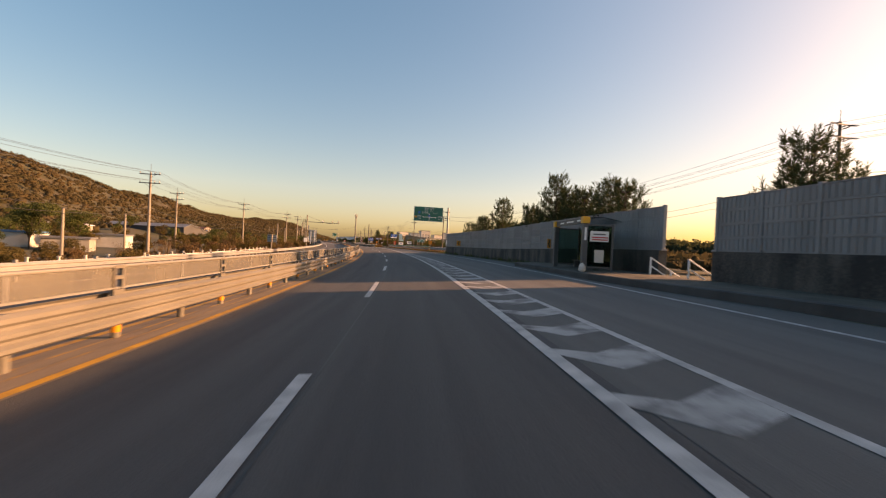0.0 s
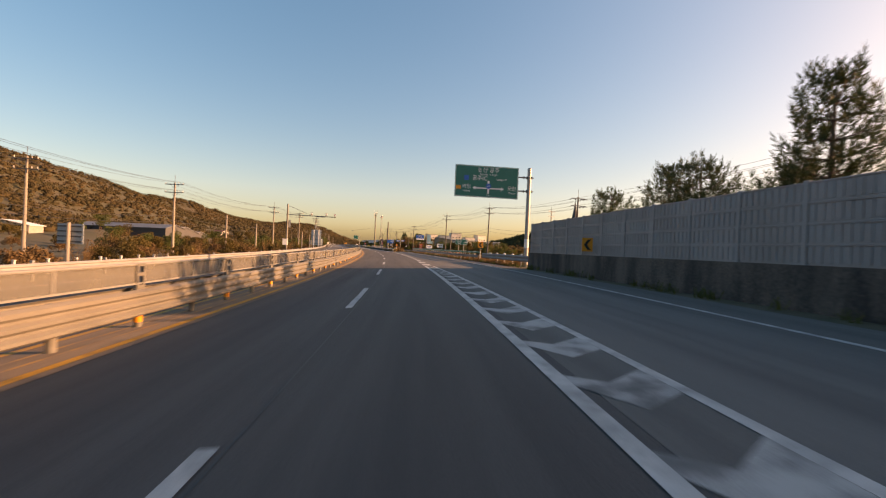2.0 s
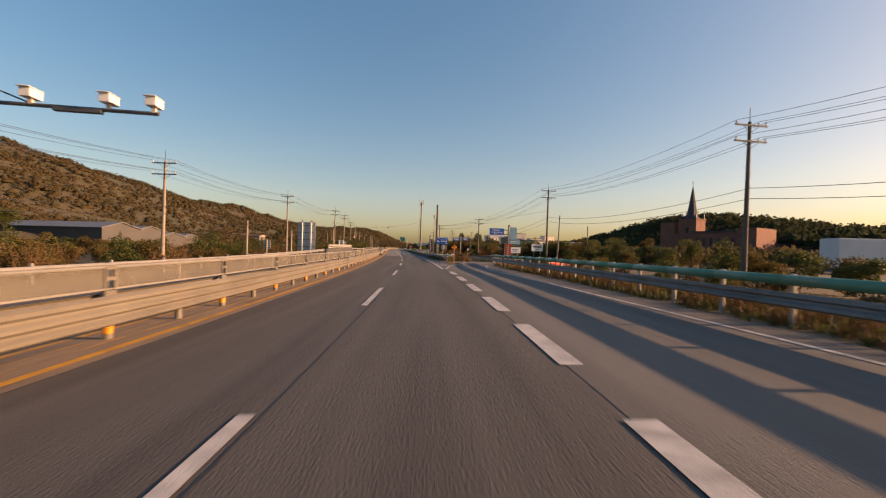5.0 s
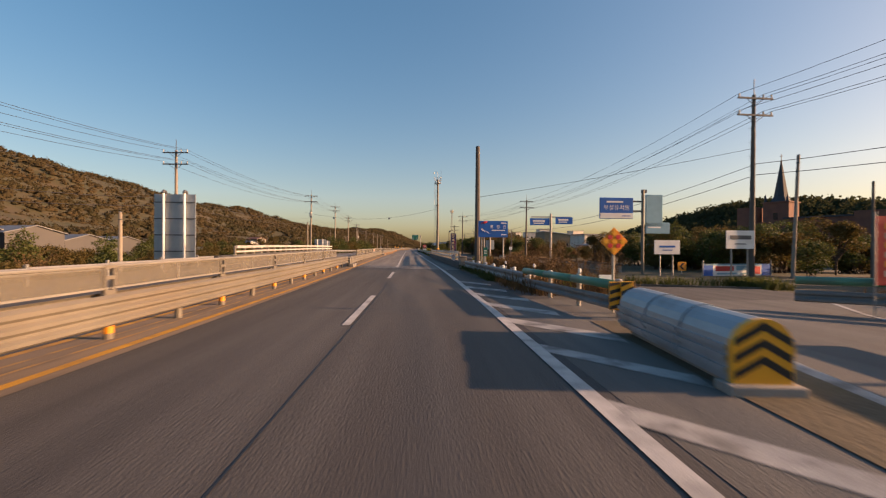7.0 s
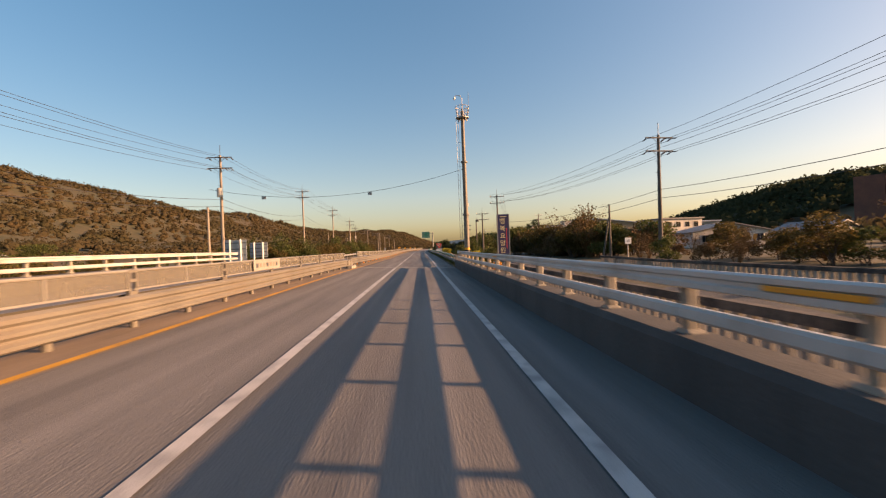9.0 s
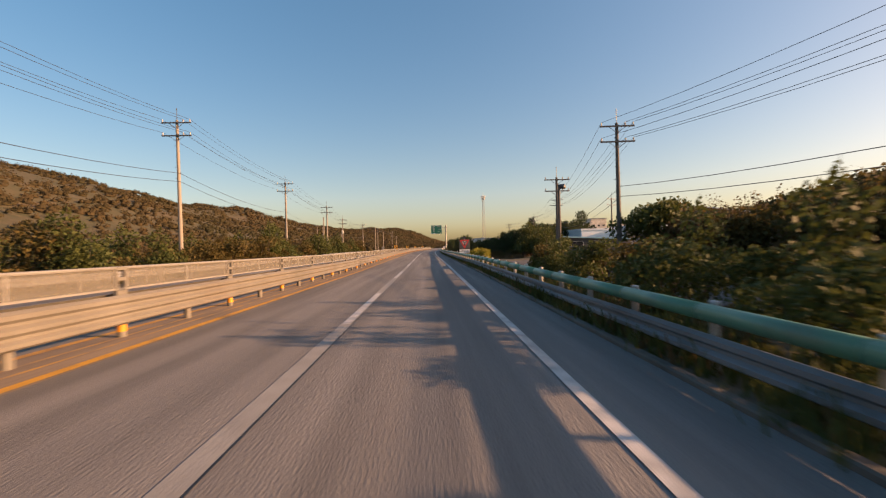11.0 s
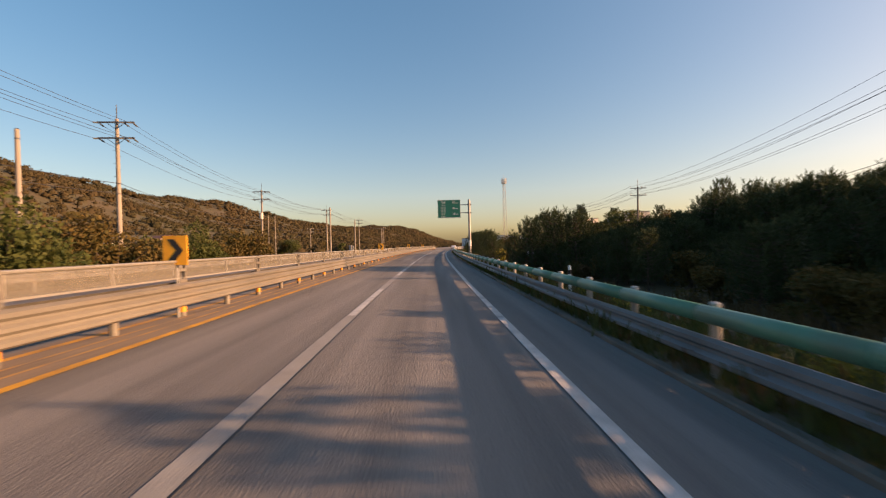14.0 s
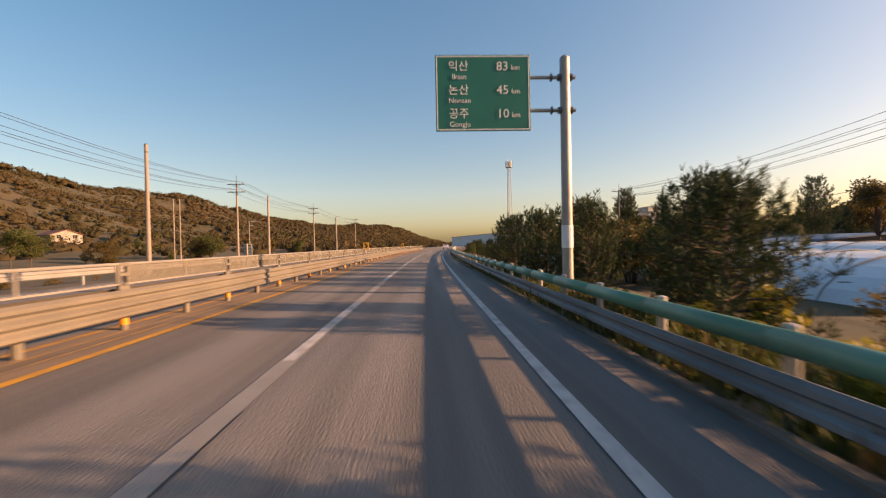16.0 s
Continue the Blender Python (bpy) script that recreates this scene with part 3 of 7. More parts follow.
def wave_mesh(name, length, profile, mat, thick=0.006):
    bm = bmesh.new()
    ring = profile + [(a - thick - 0.012, b) for a, b in profile[::-1]]
    for f in (0, 1):
        for a, b in ring:
            bm.verts.new((a, f * length, b))
    bm.verts.ensure_lookup_table()
    n = len(ring)
    for k in range(n):
        bm.faces.new((bm.verts[k], bm.verts[(k + 1) % n], bm.verts[n + (k + 1) % n], bm.verts[n + k]))
    bmesh.ops.recalc_face_normals(bm, faces=bm.faces[:])
    return mesh_of(name, bm, mat)


SEG = 4.0
beam_me = wave_mesh("beam", SEG + 0.03, WAVE, CREAM)
post_me = mesh_of("post", tube(bmesh.new(), [(0, 0, -0.1), (0, 0, 0.69), (0, 0, 0.71)], [0.07, 0.07, 0.055], 10), CREAM)
refl_me = mesh_of("reflector", tube(bmesh.new(), [(0, 0, 0.1), (0, 0, 0.22)], 0.073, 10, False), ORANGE)
spacer_me = mesh_of("spacer", boxes((0.05, 0.16, -0.05, 0.05, 0.4, 0.7), bevel=0.008), CREAM)
screen_post_me = mesh_of("screen_post", boxes((-0.03, 0.03, -0.12, -0.08, 0.65, 1.2), (-0.03, 0.03, 0.08, 0.12, 0.65, 1.2), (-0.035, 0.035, -0.13, 0.13, 0.70, 0.80), (-0.035, 0.035, -0.13, 0.13, 0.97, 1.03), (-0.035, 0.035, -0.13, 0.13, 1.15, 1.2)), CREAM)
bm = bmesh.new()
box(bm, -0.003, 0.003, 0.13, SEG - 0.13, 0.83, 1.18)       # fine steel mesh
mesh_me = mesh_of("mesh_infill", bm, PERFORATED)
bm = bmesh.new()
tube(bm, [(0, 0.02, 1.185), (0, SEG - 0.02, 1.185)], 0.028, 8)
box(bm, -0.018, 0.018, 0.03, SEG - 0.03, 0.81, 0.842)
box(bm, -0.016, 0.016, 0.12, 0.15, 0.83, 1.18)
box(bm, -0.016, 0.016, SEG - 0.15, SEG - 0.12, 0.83, 1.18)
box(bm, -0.012, 0.012, SEG / 2 - 0.02, SEG / 2 + 0.02, 0.83, 1.18)
frame_me = mesh_of("screen_frame", bm, PALE_STEEL)

MED = -5.22


def median_segment(s, posts=True, screen=True, mesh=True):
    g = thing("median_guardrail", at(s, MED), "cream three-wave steel median guardrail with a mesh glare screen on top" if screen else "cream three-wave steel median guardrail without a screen", "guardrail", "median guardrail")
    a, b = road(s, MED), road(s + SEG, MED)
    tilt = Matrix.Rotation(math.atan2(b.z - a.z, SEG), 4, "X")
    turn = Matrix.Rotation(heading(s + SEG) * 0.5 - heading(s) * 0.5, 4, "Z")
    part("beam", beam_me, CREAM, g, m=turn @ tilt @ Matrix.Translation((0.17, 0, 0)))
    part("beam", beam_me, CREAM, g, m=turn @ tilt @ Matrix.Translation((-0.17, SEG, 0)) @ Matrix.Rotation(math.pi, 4, "Z"))
    for y in (0.0, 2.0):
        p = part("post", post_me, CREAM, g, m=Matrix.Translation((0, y, 0)))
        if (y == 0.0) and posts:
            part("reflector", refl_me, ORANGE, p, "orange reflective band")
        part("spacer", spacer_me, CREAM, g, m=Matrix.Translation((0, y, 0)))
    if screen:
        part("screen_post", screen_post_me, CREAM, g, m=Matrix.Translation((0, 0, 0)))
        sc = part("screen_frame", frame_me, PALE_STEEL, g, "pale tube frame", m=turn @ tilt)
        if mesh:
            part("mesh_infill", mesh_me, PERFORATED, sc, "cream steel mesh")
    return g


for k in range(-9, 42):
    s = 3.4 + k * SEG
    median_segment(s, screen=-60 < s < 167)
for k in range(10):                  # over the bridge it sits lower and a little shorter
    g = median_segment(173.6 + k * 3.82, posts=False, screen=0 < k)
    g.matrix_basis = at(173.6 + k * 3.82, MED, -0.1) @ Matrix.Diagonal((1, 0.955, 1, 1))
for k in range(57):
    s = 213.9 + k * SEG
    median_segment(s, screen=k > 0, mesh=not 327 < s < 331)

# concrete end blocks of the median rail at both ends of the bridge
for s0 in (171.2, 211.9):
    for d, w_, h_ in ((0.0, 0.12, 0.60), (0.95, 0.15, 0.62)):
        b = new("concrete_block", mesh_of("concrete_block", boxes((-w_, w_, 0, 0.85, -0.05, h_), (-w_ + 0.03, w_ - 0.03, 0.03, 0.82, h_ - 0.02, h_ + 0.03), bevel=0.035), CREAM))
        b.matrix_basis = at(s0 + d, MED + 0.16)
        tagged(b, "pale concrete end block of the median rail", "concrete block", "median end blocks")
    for d in (-0.85, -0.1, 0.55):
        b = new("base_block", mesh_of("base_block", boxes((-0.16, 0.16, 0, 0.55, 0, 0.22), bevel=0.02), CONCRETE))
        b.matrix_basis = at(s0 + d, MED + 0.48)
        tagged(b, "low grey concrete base block before the median rail", "concrete block", "median base blocks")

# ---------------------------------------------------------------- outer rail of the opposite carriageway
bm = bmesh.new()
opp_post_me = mesh_of("post", boxes((-0.05, 0.05, -0.05, 0.05, -0.3, 0.75)), GALV)
opp_beam_me = wave_mesh("beam", SEG + 0.02, WAVE[:8], GALV)
for k in range(-6, 100):
    s = k * SEG
    if 172 <= s <= 210:
        continue
    g = thing("guardrail", at(s, -13.9), "galvanised two-wave guardrail along the opposite lanes", "guardrail", "outer guardrail")
    part("beam", opp_beam_me, GALV, g, m=Matrix.Translation((0.06, 0, 0.1)))
    part("post", opp_post_me, GALV, g)


def parapet(s0, s1, l, side, group):
    """A concrete bridge kerb with posts and two flat pipe rails."""
    k = new("bridge_kerb", mesh_of("bridge_kerb", sweep([(-0.22, -0.9), (-0.22, 0.52), (-0.17, 0.62), (0.2, 0.64), (0.2, -0.9)] if side > 0 else [(0.22, -0.9), (0.22, 0.52), (0.17, 0.62), (-0.2, 0.64), (-0.2, -0.9)], [(s, l, 0) for s in steps(s0, s1, 3)], True), BRIDGE_KERB))
    tagged(k, "stained concrete kerb along the bridge edge", "bridge kerb", kind="structure")
    post = boxes((-0.08, 0.08, -0.06, 0.06, 0.6, 1.27), (-0.11, 0.11, -0.13, 0.13, 0.6, 0.67), bevel=0.03)
    pme = mesh_of("rail_post", post, PALE_CONCRETE)
    bm1, bm2 = bmesh.new(), bmesh.new()
    fold = [(0.06, 1.14), (0.06, 1.32), (-0.05, 1.33), (-0.085, 1.31), (-0.085, 1.265), (-0.06, 1.245), (-0.06, 1.215), (-0.085, 1.195), (-0.085, 1.145), (-0.06, 1.13)]
    rings = [[bm1.verts.new((x * side, y, z)) for x, z in fold] for y in (0, 1.94)]
    for i in range(len(fold)):
        j = (i + 1) % len(fold)
        bm1.faces.new((rings[0][i], rings[0][j], rings[1][j], rings[1][i]))
    bm1.faces.new(rings[0])
    bm1.faces.new(rings[1][::-1])
    bmesh.ops.recalc_face_normals(bm1, faces=bm1.faces[:])
    box(bm2, -0.055, 0.055, 0, 1.94, 0.79, 0.94, bevel=0.03)
    m1, m2 = mesh_of("top_rail", bm1, GALV_WHITE), mesh_of("lower_rail", bm2, GALV_WHITE)
    for i in range(int((s1 - 173.35) / 1.92)):
        s = 173.35 + i * 1.92
        g = thing("bridge_railing", at(s, l + 0.03 * side), "pale painted bridge railing with two rails on square posts", "railing", group)
        part("rail_post", pme, PALE_CONCRETE, g)
        part("top_rail", m1, GALV_WHITE, g, m=Matrix.Translation((-0.1 * side, 0, 0)))
        part("lower_rail", m2, GALV_WHITE, g, m=Matrix.Translation((-0.1 * side, 0, 0)))


GALV_WHITE = material("pale_painted_rail", (0.56, 0.54, 0.50), (0.46, 0.44, 0.41), rough=0.45, metal=0.1, scale=1, fine=25, bump=0.05, stain=(0.232, 0.183, 0.124), stain_scale=1.2, stain_amount=0.4)
parapet(171.5, 213.5, 3.15, 1, "bridge railing by our lane")
for s in (182.8, 195.4, 209.0):
    g = thing("rail_reflector", at(s, 3.0, 0), "narrow orange reflective strip on the bridge rail", "reflector", "bridge rail reflectors")
    part("strip", boxes((-0.016, 0.0, 0, 0.85, 1.2, 1.245), bevel=0.004), ORANGE, g)
parapet(170, 214, -13.7, -1, "bridge railing of the opposite lanes")
for s in (171.2, 213.4):
    b = new("parapet_pillar", mesh_of("parapet_pillar", boxes((-0.22, 0.24, -0.35, 0.45, -0.6, 1.0), (-0.26, 0.28, -0.4, 0.5, 0.9, 1.0), bevel=0.03), CONCRETE))
    b.matrix_basis = at(s, 3.17)
    tagged(b, "weathered concrete end pillar of the bridge railing", "pillar", "bridge end pillars")


# ---------------------------------------------------------------- green pipe guardrails on the right
W2 = [(0.0, 0.20), (0.06, 0.235), (0.06, 0.29), (0.01, 0.33), (0.01, 0.37), (0.06, 0.41), (0.06, 0.465), (0.0, 0.50)]
w2_me = wave_mesh("beam", 2.02, W2, RAIL_BLUE)
pipe_me = mesh_of("pipe", tube(bmesh.new(), [(0, -0.01, 0.745), (0, 2.01, 0.745)], 0.105, 16), GREEN_RAIL, True)
gpost_me = mesh_of("post", tube(bmesh.new(), [(0, 0, -0.4), (0, 0, 0.80), (0, 0, 0.84)], [0.06, 0.06, 0.045], 10), GALV)
cap_me = mesh_of("cap", tube(bmesh.new(), [(0, 0, 0.66), (0, 0, 0.875), (0, 0, 0.90)], [0.068, 0.068, 0.04], 10), WHITE)
pipe_cap_me = mesh_of("cap", tube(bmesh.new(), [(0, 0, 0.74), (0, 0, 0.855), (0, 0, 0.87)], [0.066, 0.066, 0.04], 10), GALV_PALE)
gspacer_me = mesh_of("bracket", boxes((-0.14, 0.02, -0.04, 0.04, 0.3, 0.52), (-0.14, 0.02, -0.05, 0.05, 0.64, 0.72)), GALV)


def pipe_rail(table, s0, s1, group, lift=0.0, beam_mat=RAIL_BLUE):
    n = int((s1 - s0) / 2)
    for i in range(n):
        s = s0 + i * 2
        a, b = road(s, along(table, s), lift), road(s + 2, along(table, s + 2), lift)
        d = b - a
        stretch = d.length / 2
        g = thing("guardrail", Matrix.Translation(a) @ Matrix.Rotation(math.atan2(-d.x, d.y), 4, "Z"), "guardrail with a green top pipe over a weathered blue-grey wave beam", "guardrail", group)
        up = Matrix.Rotation(math.atan2(d.z, 2), 4, "X") @ Matrix.Diagonal((1, stretch, 1, 1))
        part("pipe", pipe_me, GREEN_RAIL, g, "green painted pipe", m=up @ Matrix.Translation((-0.06, 0, 0)))
        part("beam", w2_me, RAIL_BLUE, g, m=up @ Matrix.Translation((-0.1, 0, 0)) @ Matrix.Diagonal((-1, 1, 1, 1)))
        p = part("post", gpost_me, GALV, g, m=Matrix.Translation((0.1, 0, 0)))
        part("cap", pipe_cap_me, GALV_PALE, p, "pale cap")


RAIL1 = [(68.8, 8.95), (72.5, 8.75), (78, 8.4), (84, 8.0), (92, 7.5), (105, 7.3), (134, 7.15), (140, 7.4), (147, 8.2)]


def beam_rail(table, s0, s1, group, lift=0.0):
    """A plain wave-beam guardrail with capped posts."""
    for i in range(int((s1 - s0) / 2)):
        s = s0 + i * 2
        a, b = road(s, along(table, s), lift), road(s + 2, along(table, s + 2), lift)
        d = b - a
        g = thing("guardrail", Matrix.Translation(a) @ Matrix.Rotation(math.atan2(-d.x, d.y), 4, "Z"), "weathered blue-grey wave-beam guardrail on white-capped posts", "guardrail", group)
        up = Matrix.Rotation(math.atan2(d.z, 2), 4, "X") @ Matrix.Diagonal((1, d.length / 2, 1.55, 1))
        part("beam", w2_me, RAIL_BLUE, g, m=Matrix.Translation((0, 0, -0.08)) @ up @ Matrix.Translation((-0.1, 0, 0)) @ Matrix.Diagonal((-1, 1, 1, 1)))
        p = part("post", gpost_me, GALV, g, m=Matrix.Translation((0.1, 0, -0.1)))
        part("cap", cap_me, WHITE, p, "white cap")
        part("bracket", gspacer_me, GALV, g, m=Matrix.Translation((0.08, 0, 0.05)))


beam_rail(RAIL1, 68.9, 82.5, "slip road guardrail", 0.19)
pipe_rail(RAIL1, 82.5, 147, "slip road guardrail", 0.19)
RAIL2 = [(149.5, 4.15), (156, 3.66), (162, 3.5), (171, 3.2)]
pipe_rail(RAIL2, 149.5, 155.5, "gore guardrail")
beam_rail(RAIL2, 155.5, 171, "gore guardrail")
RAIL3 = [(213.5, 3.2), (218, 3.42), (295, 3.38), (325, 3.2), (700, 3.2)]
pipe_rail(RAIL3, 213.5, 470, "guardrail after the bridge", 0.0)

# short rail on the far corner of the side road
RAIL4 = [(145.6, 15.4), (148.4, 12.2), (149.6, 10.9), (150.8, 9.6)]
pipe_rail(RAIL4, 146.8, 150.8, "side road guardrail", 0.05)
# striped end marker where the gore rail begins
g = thing("rail_end_marker", at(149.35, 4.13), "orange panel with black diagonal stripes on the rail end", "road marker")
pn = part("panel", boxes((-0.17, 0.17, -0.02, 0.02, 0.2, 0.82), bevel=0.006), YELLOW, g)
for k in range(4):
    bm = bmesh.new()
    z = 0.2 + k * 0.17
    vs = [bm.verts.new(v) for v in ((-0.17, -0.024, z), (0.17, -0.024, z + 0.1), (0.17, -0.024, min(0.82, z + 0.18)), (-0.17, -0.024, z + 0.08))]
    bm.faces.new(vs)
    got = bmesh.ops.extrude_face_region(bm, geom=bm.faces[:])
    bmesh.ops.translate(bm, verts=[v for v in got["geom"] if isinstance(v, bmesh.types.BMVert)], vec=(0, 0.004, 0))
    part("stripe", bm, BLACK, pn, "black stripe")
part("bracket", boxes((-0.05, 0.05, 0.02, 0.3, 0.35, 0.6)), GALV, g)

# ---------------------------------------------------------------- noise barrier
WALL = [(-60, 12.3), (20, 11.3), (33, 10.4), (54, 9.35), (73, 8.9)]


def barrier_run(s0, s1, group, up=0.0):
    rise = lambda s: 1.12 + up + 0.28 * (1 - smooth(20, 45, s)) * (0 if up else 1)
    base = new("retaining_wall", mesh_of("retaining_wall", sweep([(-0.2, -1.8), (-0.18, 0.0), (0.2, 0.0), (0.2, -1.8)], [(s, along(WALL, s), rise(s)) for s in steps(s0, s1, 2)], True), CONCRETE_WALL))
    tagged(base, "water-stained concrete retaining wall under the noise barrier", "retaining wall", kind="structure")
    n = round((s1 - s0) / 2)
    for i in range(n):
        s = s0 + (s1 - s0) * i / n
        a, b = road(s, along(WALL, s), rise(s)), road(s + (s1 - s0) / n, along(WALL, s + (s1 - s0) / n), rise(s + (s1 - s0) / n))
        d = b - a
        g = thing("noise_barrier_bay", Matrix.Translation(a) @ Matrix.Rotation(math.atan2(-d.x, d.y), 4, "Z"), "grey aluminium noise barrier bay of four ribbed panels", "noise barrier", group)
        part("post", barrier_post_me, BARRIER, g)
        for k in range(4):
            part("panel", barrier_panel_me, BARRIER, g, m=Matrix.Translation((0, 0, k * 0.515)) @ Matrix.Diagonal((1, d.length / 2, 1, 1)))
    g = thing("noise_barrier_post", Matrix.Translation(road(s1, along(WALL, s1), rise(s1))) @ Matrix.Rotation(heading(s1), 4, "Z"), "steel end post of the grey noise barrier", "post")
    part("post", barrier_post_me, BARRIER, g)


bm = bmesh.new()
box(bm, -0.03, 0.03, 0.06, 1.94, 0.01, 0.505)
for k in range(9):
    y = 0.12 + k * 0.205
    box(bm, -0.055, -0.03, y, y + 0.115, 0.06, 0.455)
box(bm, -0.06, 0.05, 0.06, 1.94, 0.0, 0.035)
box(bm, -0.06, 0.05, 0.06, 1.94, 0.475, 0.51)
barrier_panel_me = mesh_of("panel", bm, BARRIER)
barrier_post_me = mesh_of("post", boxes((-0.08, 0.08, -0.07, 0.07, -0.02, 2.1), (-0.14, 0.14, -0.13, 0.13, -0.02, 0.06), bevel=0.006), BARRIER)
barrier_run(-24, 15.4, "near noise barrier", 0.28)
barrier_run(18.7, 68.8, "long noise barrier")


# ---------------------------------------------------------------- signs
def text_mesh(text, height, mat, name="lettering", spacing=1.0, align="CENTER"):
    cu = bpy.data.curves.new(name, "FONT")
    cu.body, cu.size, cu.align_x, cu.align_y, cu.extrude, cu.space_character, cu.resolution_u = text, height, align, "CENTER", 0.002, spacing, 3
    ob = bpy.data.objects.new(name, cu)
    scene.collection.objects.link(ob)
    dg = bpy.context.evaluated_depsgraph_get()
    me = bpy.data.meshes.new_from_object(ob.evaluated_get(dg))
    bpy.data.objects.remove(ob)
    me.materials.clear()
    me.materials.append(mat)
    return me


FACE = Matrix.Rotation(radians(90), 4, "X")     # text upright, read by one who looks along +y


def write(parent, text, x, z, height, mat, y=-0.035, align="CENTER", squeeze=1.0, name="lettering"):
    return part(name, text_mesh(text, height, mat, name, align=align), mat, parent, m=Matrix.Translation((x, y, z)) @ FACE @ Matrix.Diagonal((squeeze, 1, 1, 1)))


def bar(parent, x0, x1, z0, z1, mat, y=-0.034, name="bar"):
    return part(name, boxes((x0, x1, y, y + 0.008, z0, z1)), mat, parent)


def plate(parent, w, h, z, mat, name="panel", x=0.0, back=True, label=""):
    """A sheet-metal panel with a white rim line and stiffening rails behind."""
    p = part(name, boxes((x - w / 2, x + w / 2, -0.02, 0.02, z - h / 2, z + h / 2), bevel=0.006), mat, parent, label)
    t = 0.03
    for r in ((x - w / 2 + 0.03, x + w / 2 - 0.03, z + h / 2 - 0.03 - t, z + h / 2 - 0.03), (x - w / 2 + 0.03, x + w / 2 - 0.03, z - h / 2 + 0.03, z - h / 2 + 0.03 + t),
              (x - w / 2 + 0.03, x - w / 2 + 0.03 + t, z - h / 2 + 0.03, z + h / 2 - 0.03), (x + w / 2 - 0.03 - t, x + w / 2 - 0.03, z - h / 2 + 0.03, z + h / 2 - 0.03)):
        if back:
            part("rim", boxes((r[0], r[1], -0.026, -0.018, r[2], r[3])), WHITE, p)
    if back:
        for f in (-0.3, 0.3):
            part("stiffener", boxes((x - w / 2 + 0.1, x + w / 2 - 0.1, 0.02, 0.07, z + f * h - 0.04, z + f * h + 0.04)), GALV, p)
    return p


def mast_sign(s, l_pole, top, l0, l1, z0, z1, label, white_base=True):
    """A cantilever sign on a tapered round pole. Returns the thing and its panel; heights over the road."""
    o = road(s, l_pole)
    zoff = o.z
    g = thing("direction_sign", Matrix.Translation((o.x, o.y, o.z - 0.1)) @ Matrix.Rotation(heading(s), 4, "Z"), label, "road sign")
    bm = bmesh.new()
    tube(bm, [(0, 0, -0.3), (0, 0, top - 0.02), (0, 0, top + 0.04)], [0.17, 0.15, 0.1], 16)
    pole = part("pole", bm, GALV, g, "grey galvanised round pole", smooth_shade=False)
    if white_base:
        part("reflective_band", tube(bmesh.new(), [(0, 0, 1.55), (0, 0, 2.25)], 0.176, 16, False), WHITE, pole, "white reflective band")
    cx, w = (l0 + l1) / 2 - l_pole, l1 - l0
    for f in (0.72, 0.28):
        z = z0 + (z1 - z0) * f
        bm = bmesh.new()
        tube(bm, [(0.32, 0, z), (-0.02, 0, z), (l0 - l_pole + 0.1, 0, z)], 0.055, 10)
        arm = part("arm", bm, GALV, g)
        bm = bmesh.new()
        tube(bm, [(-0.22, 0, z), (0.22, 0, z)], 0.11, 10)
        part("clamp", bm, STEEL_DARK, arm, "dark clamp")
        part("flange", tube(bmesh.new(), [(-0.45, 0, z), (-0.41, 0, z)], 0.12, 10), STEEL_DARK, arm)
    p = plate(g, w, z1 - z0, (z0 + z1) / 2, GREEN_SIGN, "panel", cx, label="green direction panel")
    p.matrix_basis = Matrix.Translation((0, -0.12, 0))
    return g, p, cx


def guide_post_chevron(s, l, z, left=True, w=0.42, h=0.55, label="orange curve marker with a black arrow", turn=0.0, post=True, two_sided=False):
    g = thing("curve_marker", at(s, l, 0, turn), label, "road sign", "curve markers")
    if post:
        part("post", rod((0, 0.04, 0), (0, 0.04, z + h / 2), 0.03), GALV, g)
    p = part("panel", boxes((-w / 2, w / 2, -0.015, 0.015, z - h / 2, z + h / 2), bevel=0.005), YELLOW if label.startswith("yellow") else ORANGE, g, "orange panel")
    d = -1 if left else 1
    bm = bmesh.new()
    pts = [(d * w * 0.34, 0), (-d * w * 0.02, h * 0.38), (-d * w * 0.32, h * 0.38), (d * w * 0.04, 0), (-d * w * 0.32, -h * 0.38), (-d * w * 0.02, -h * 0.38)]
    vs = [bm.verts.new((x, -0.021, z + q)) for x, q in pts]
    bm.faces.new((vs[0], vs[1], vs[2], vs[3]))
    bm.faces.new((vs[0], vs[3], vs[4], vs[5]))
    got = bmesh.ops.extrude_face_region(bm, geom=bm.faces[:])
    bmesh.ops.translate(bm, verts=[v for v in got["geom"] if isinstance(v, bmesh.types.BMVert)], vec=(0, 0.004, 0))
    part("arrow", bm, BLACK, p, "black arrow")
    return g


# big green sign before the junction
g, p, cx = mast_sign(71, 9.3, 7.7, 3.5, 8.4, 5.25, 7.65, "green junction direction sign on a grey cantilever pole")
write(p, "논산 공주", cx + 0.1, 7.32, 0.42, WHITE)
write(p, "Nonsan  Gongju", cx + 0.1, 7.0, 0.2, WHITE)
write(p, "공주IC", cx - 0.55, 6.68, 0.42, WHITE)
write(p, "Gongju IC", cx + 1.15, 6.66, 0.2, WHITE)
part("route_shield", boxes((cx - 1.75, cx - 1.4, -0.034, -0.026, 6.5, 6.86), bevel=0.003), BLUE_SIGN, p, "blue and white route shield")
write(p, "의당", cx - 1.55, 6.02, 0.38, WHITE)
write(p, "Uidang", cx - 1.55, 5.7, 0.2, WHITE)
route = part("route_plate", boxes((cx - 2.36, cx - 1.98, -0.034, -0.026, 5.8, 6.08), bevel=0.003), ORANGE, p, "orange route plate")
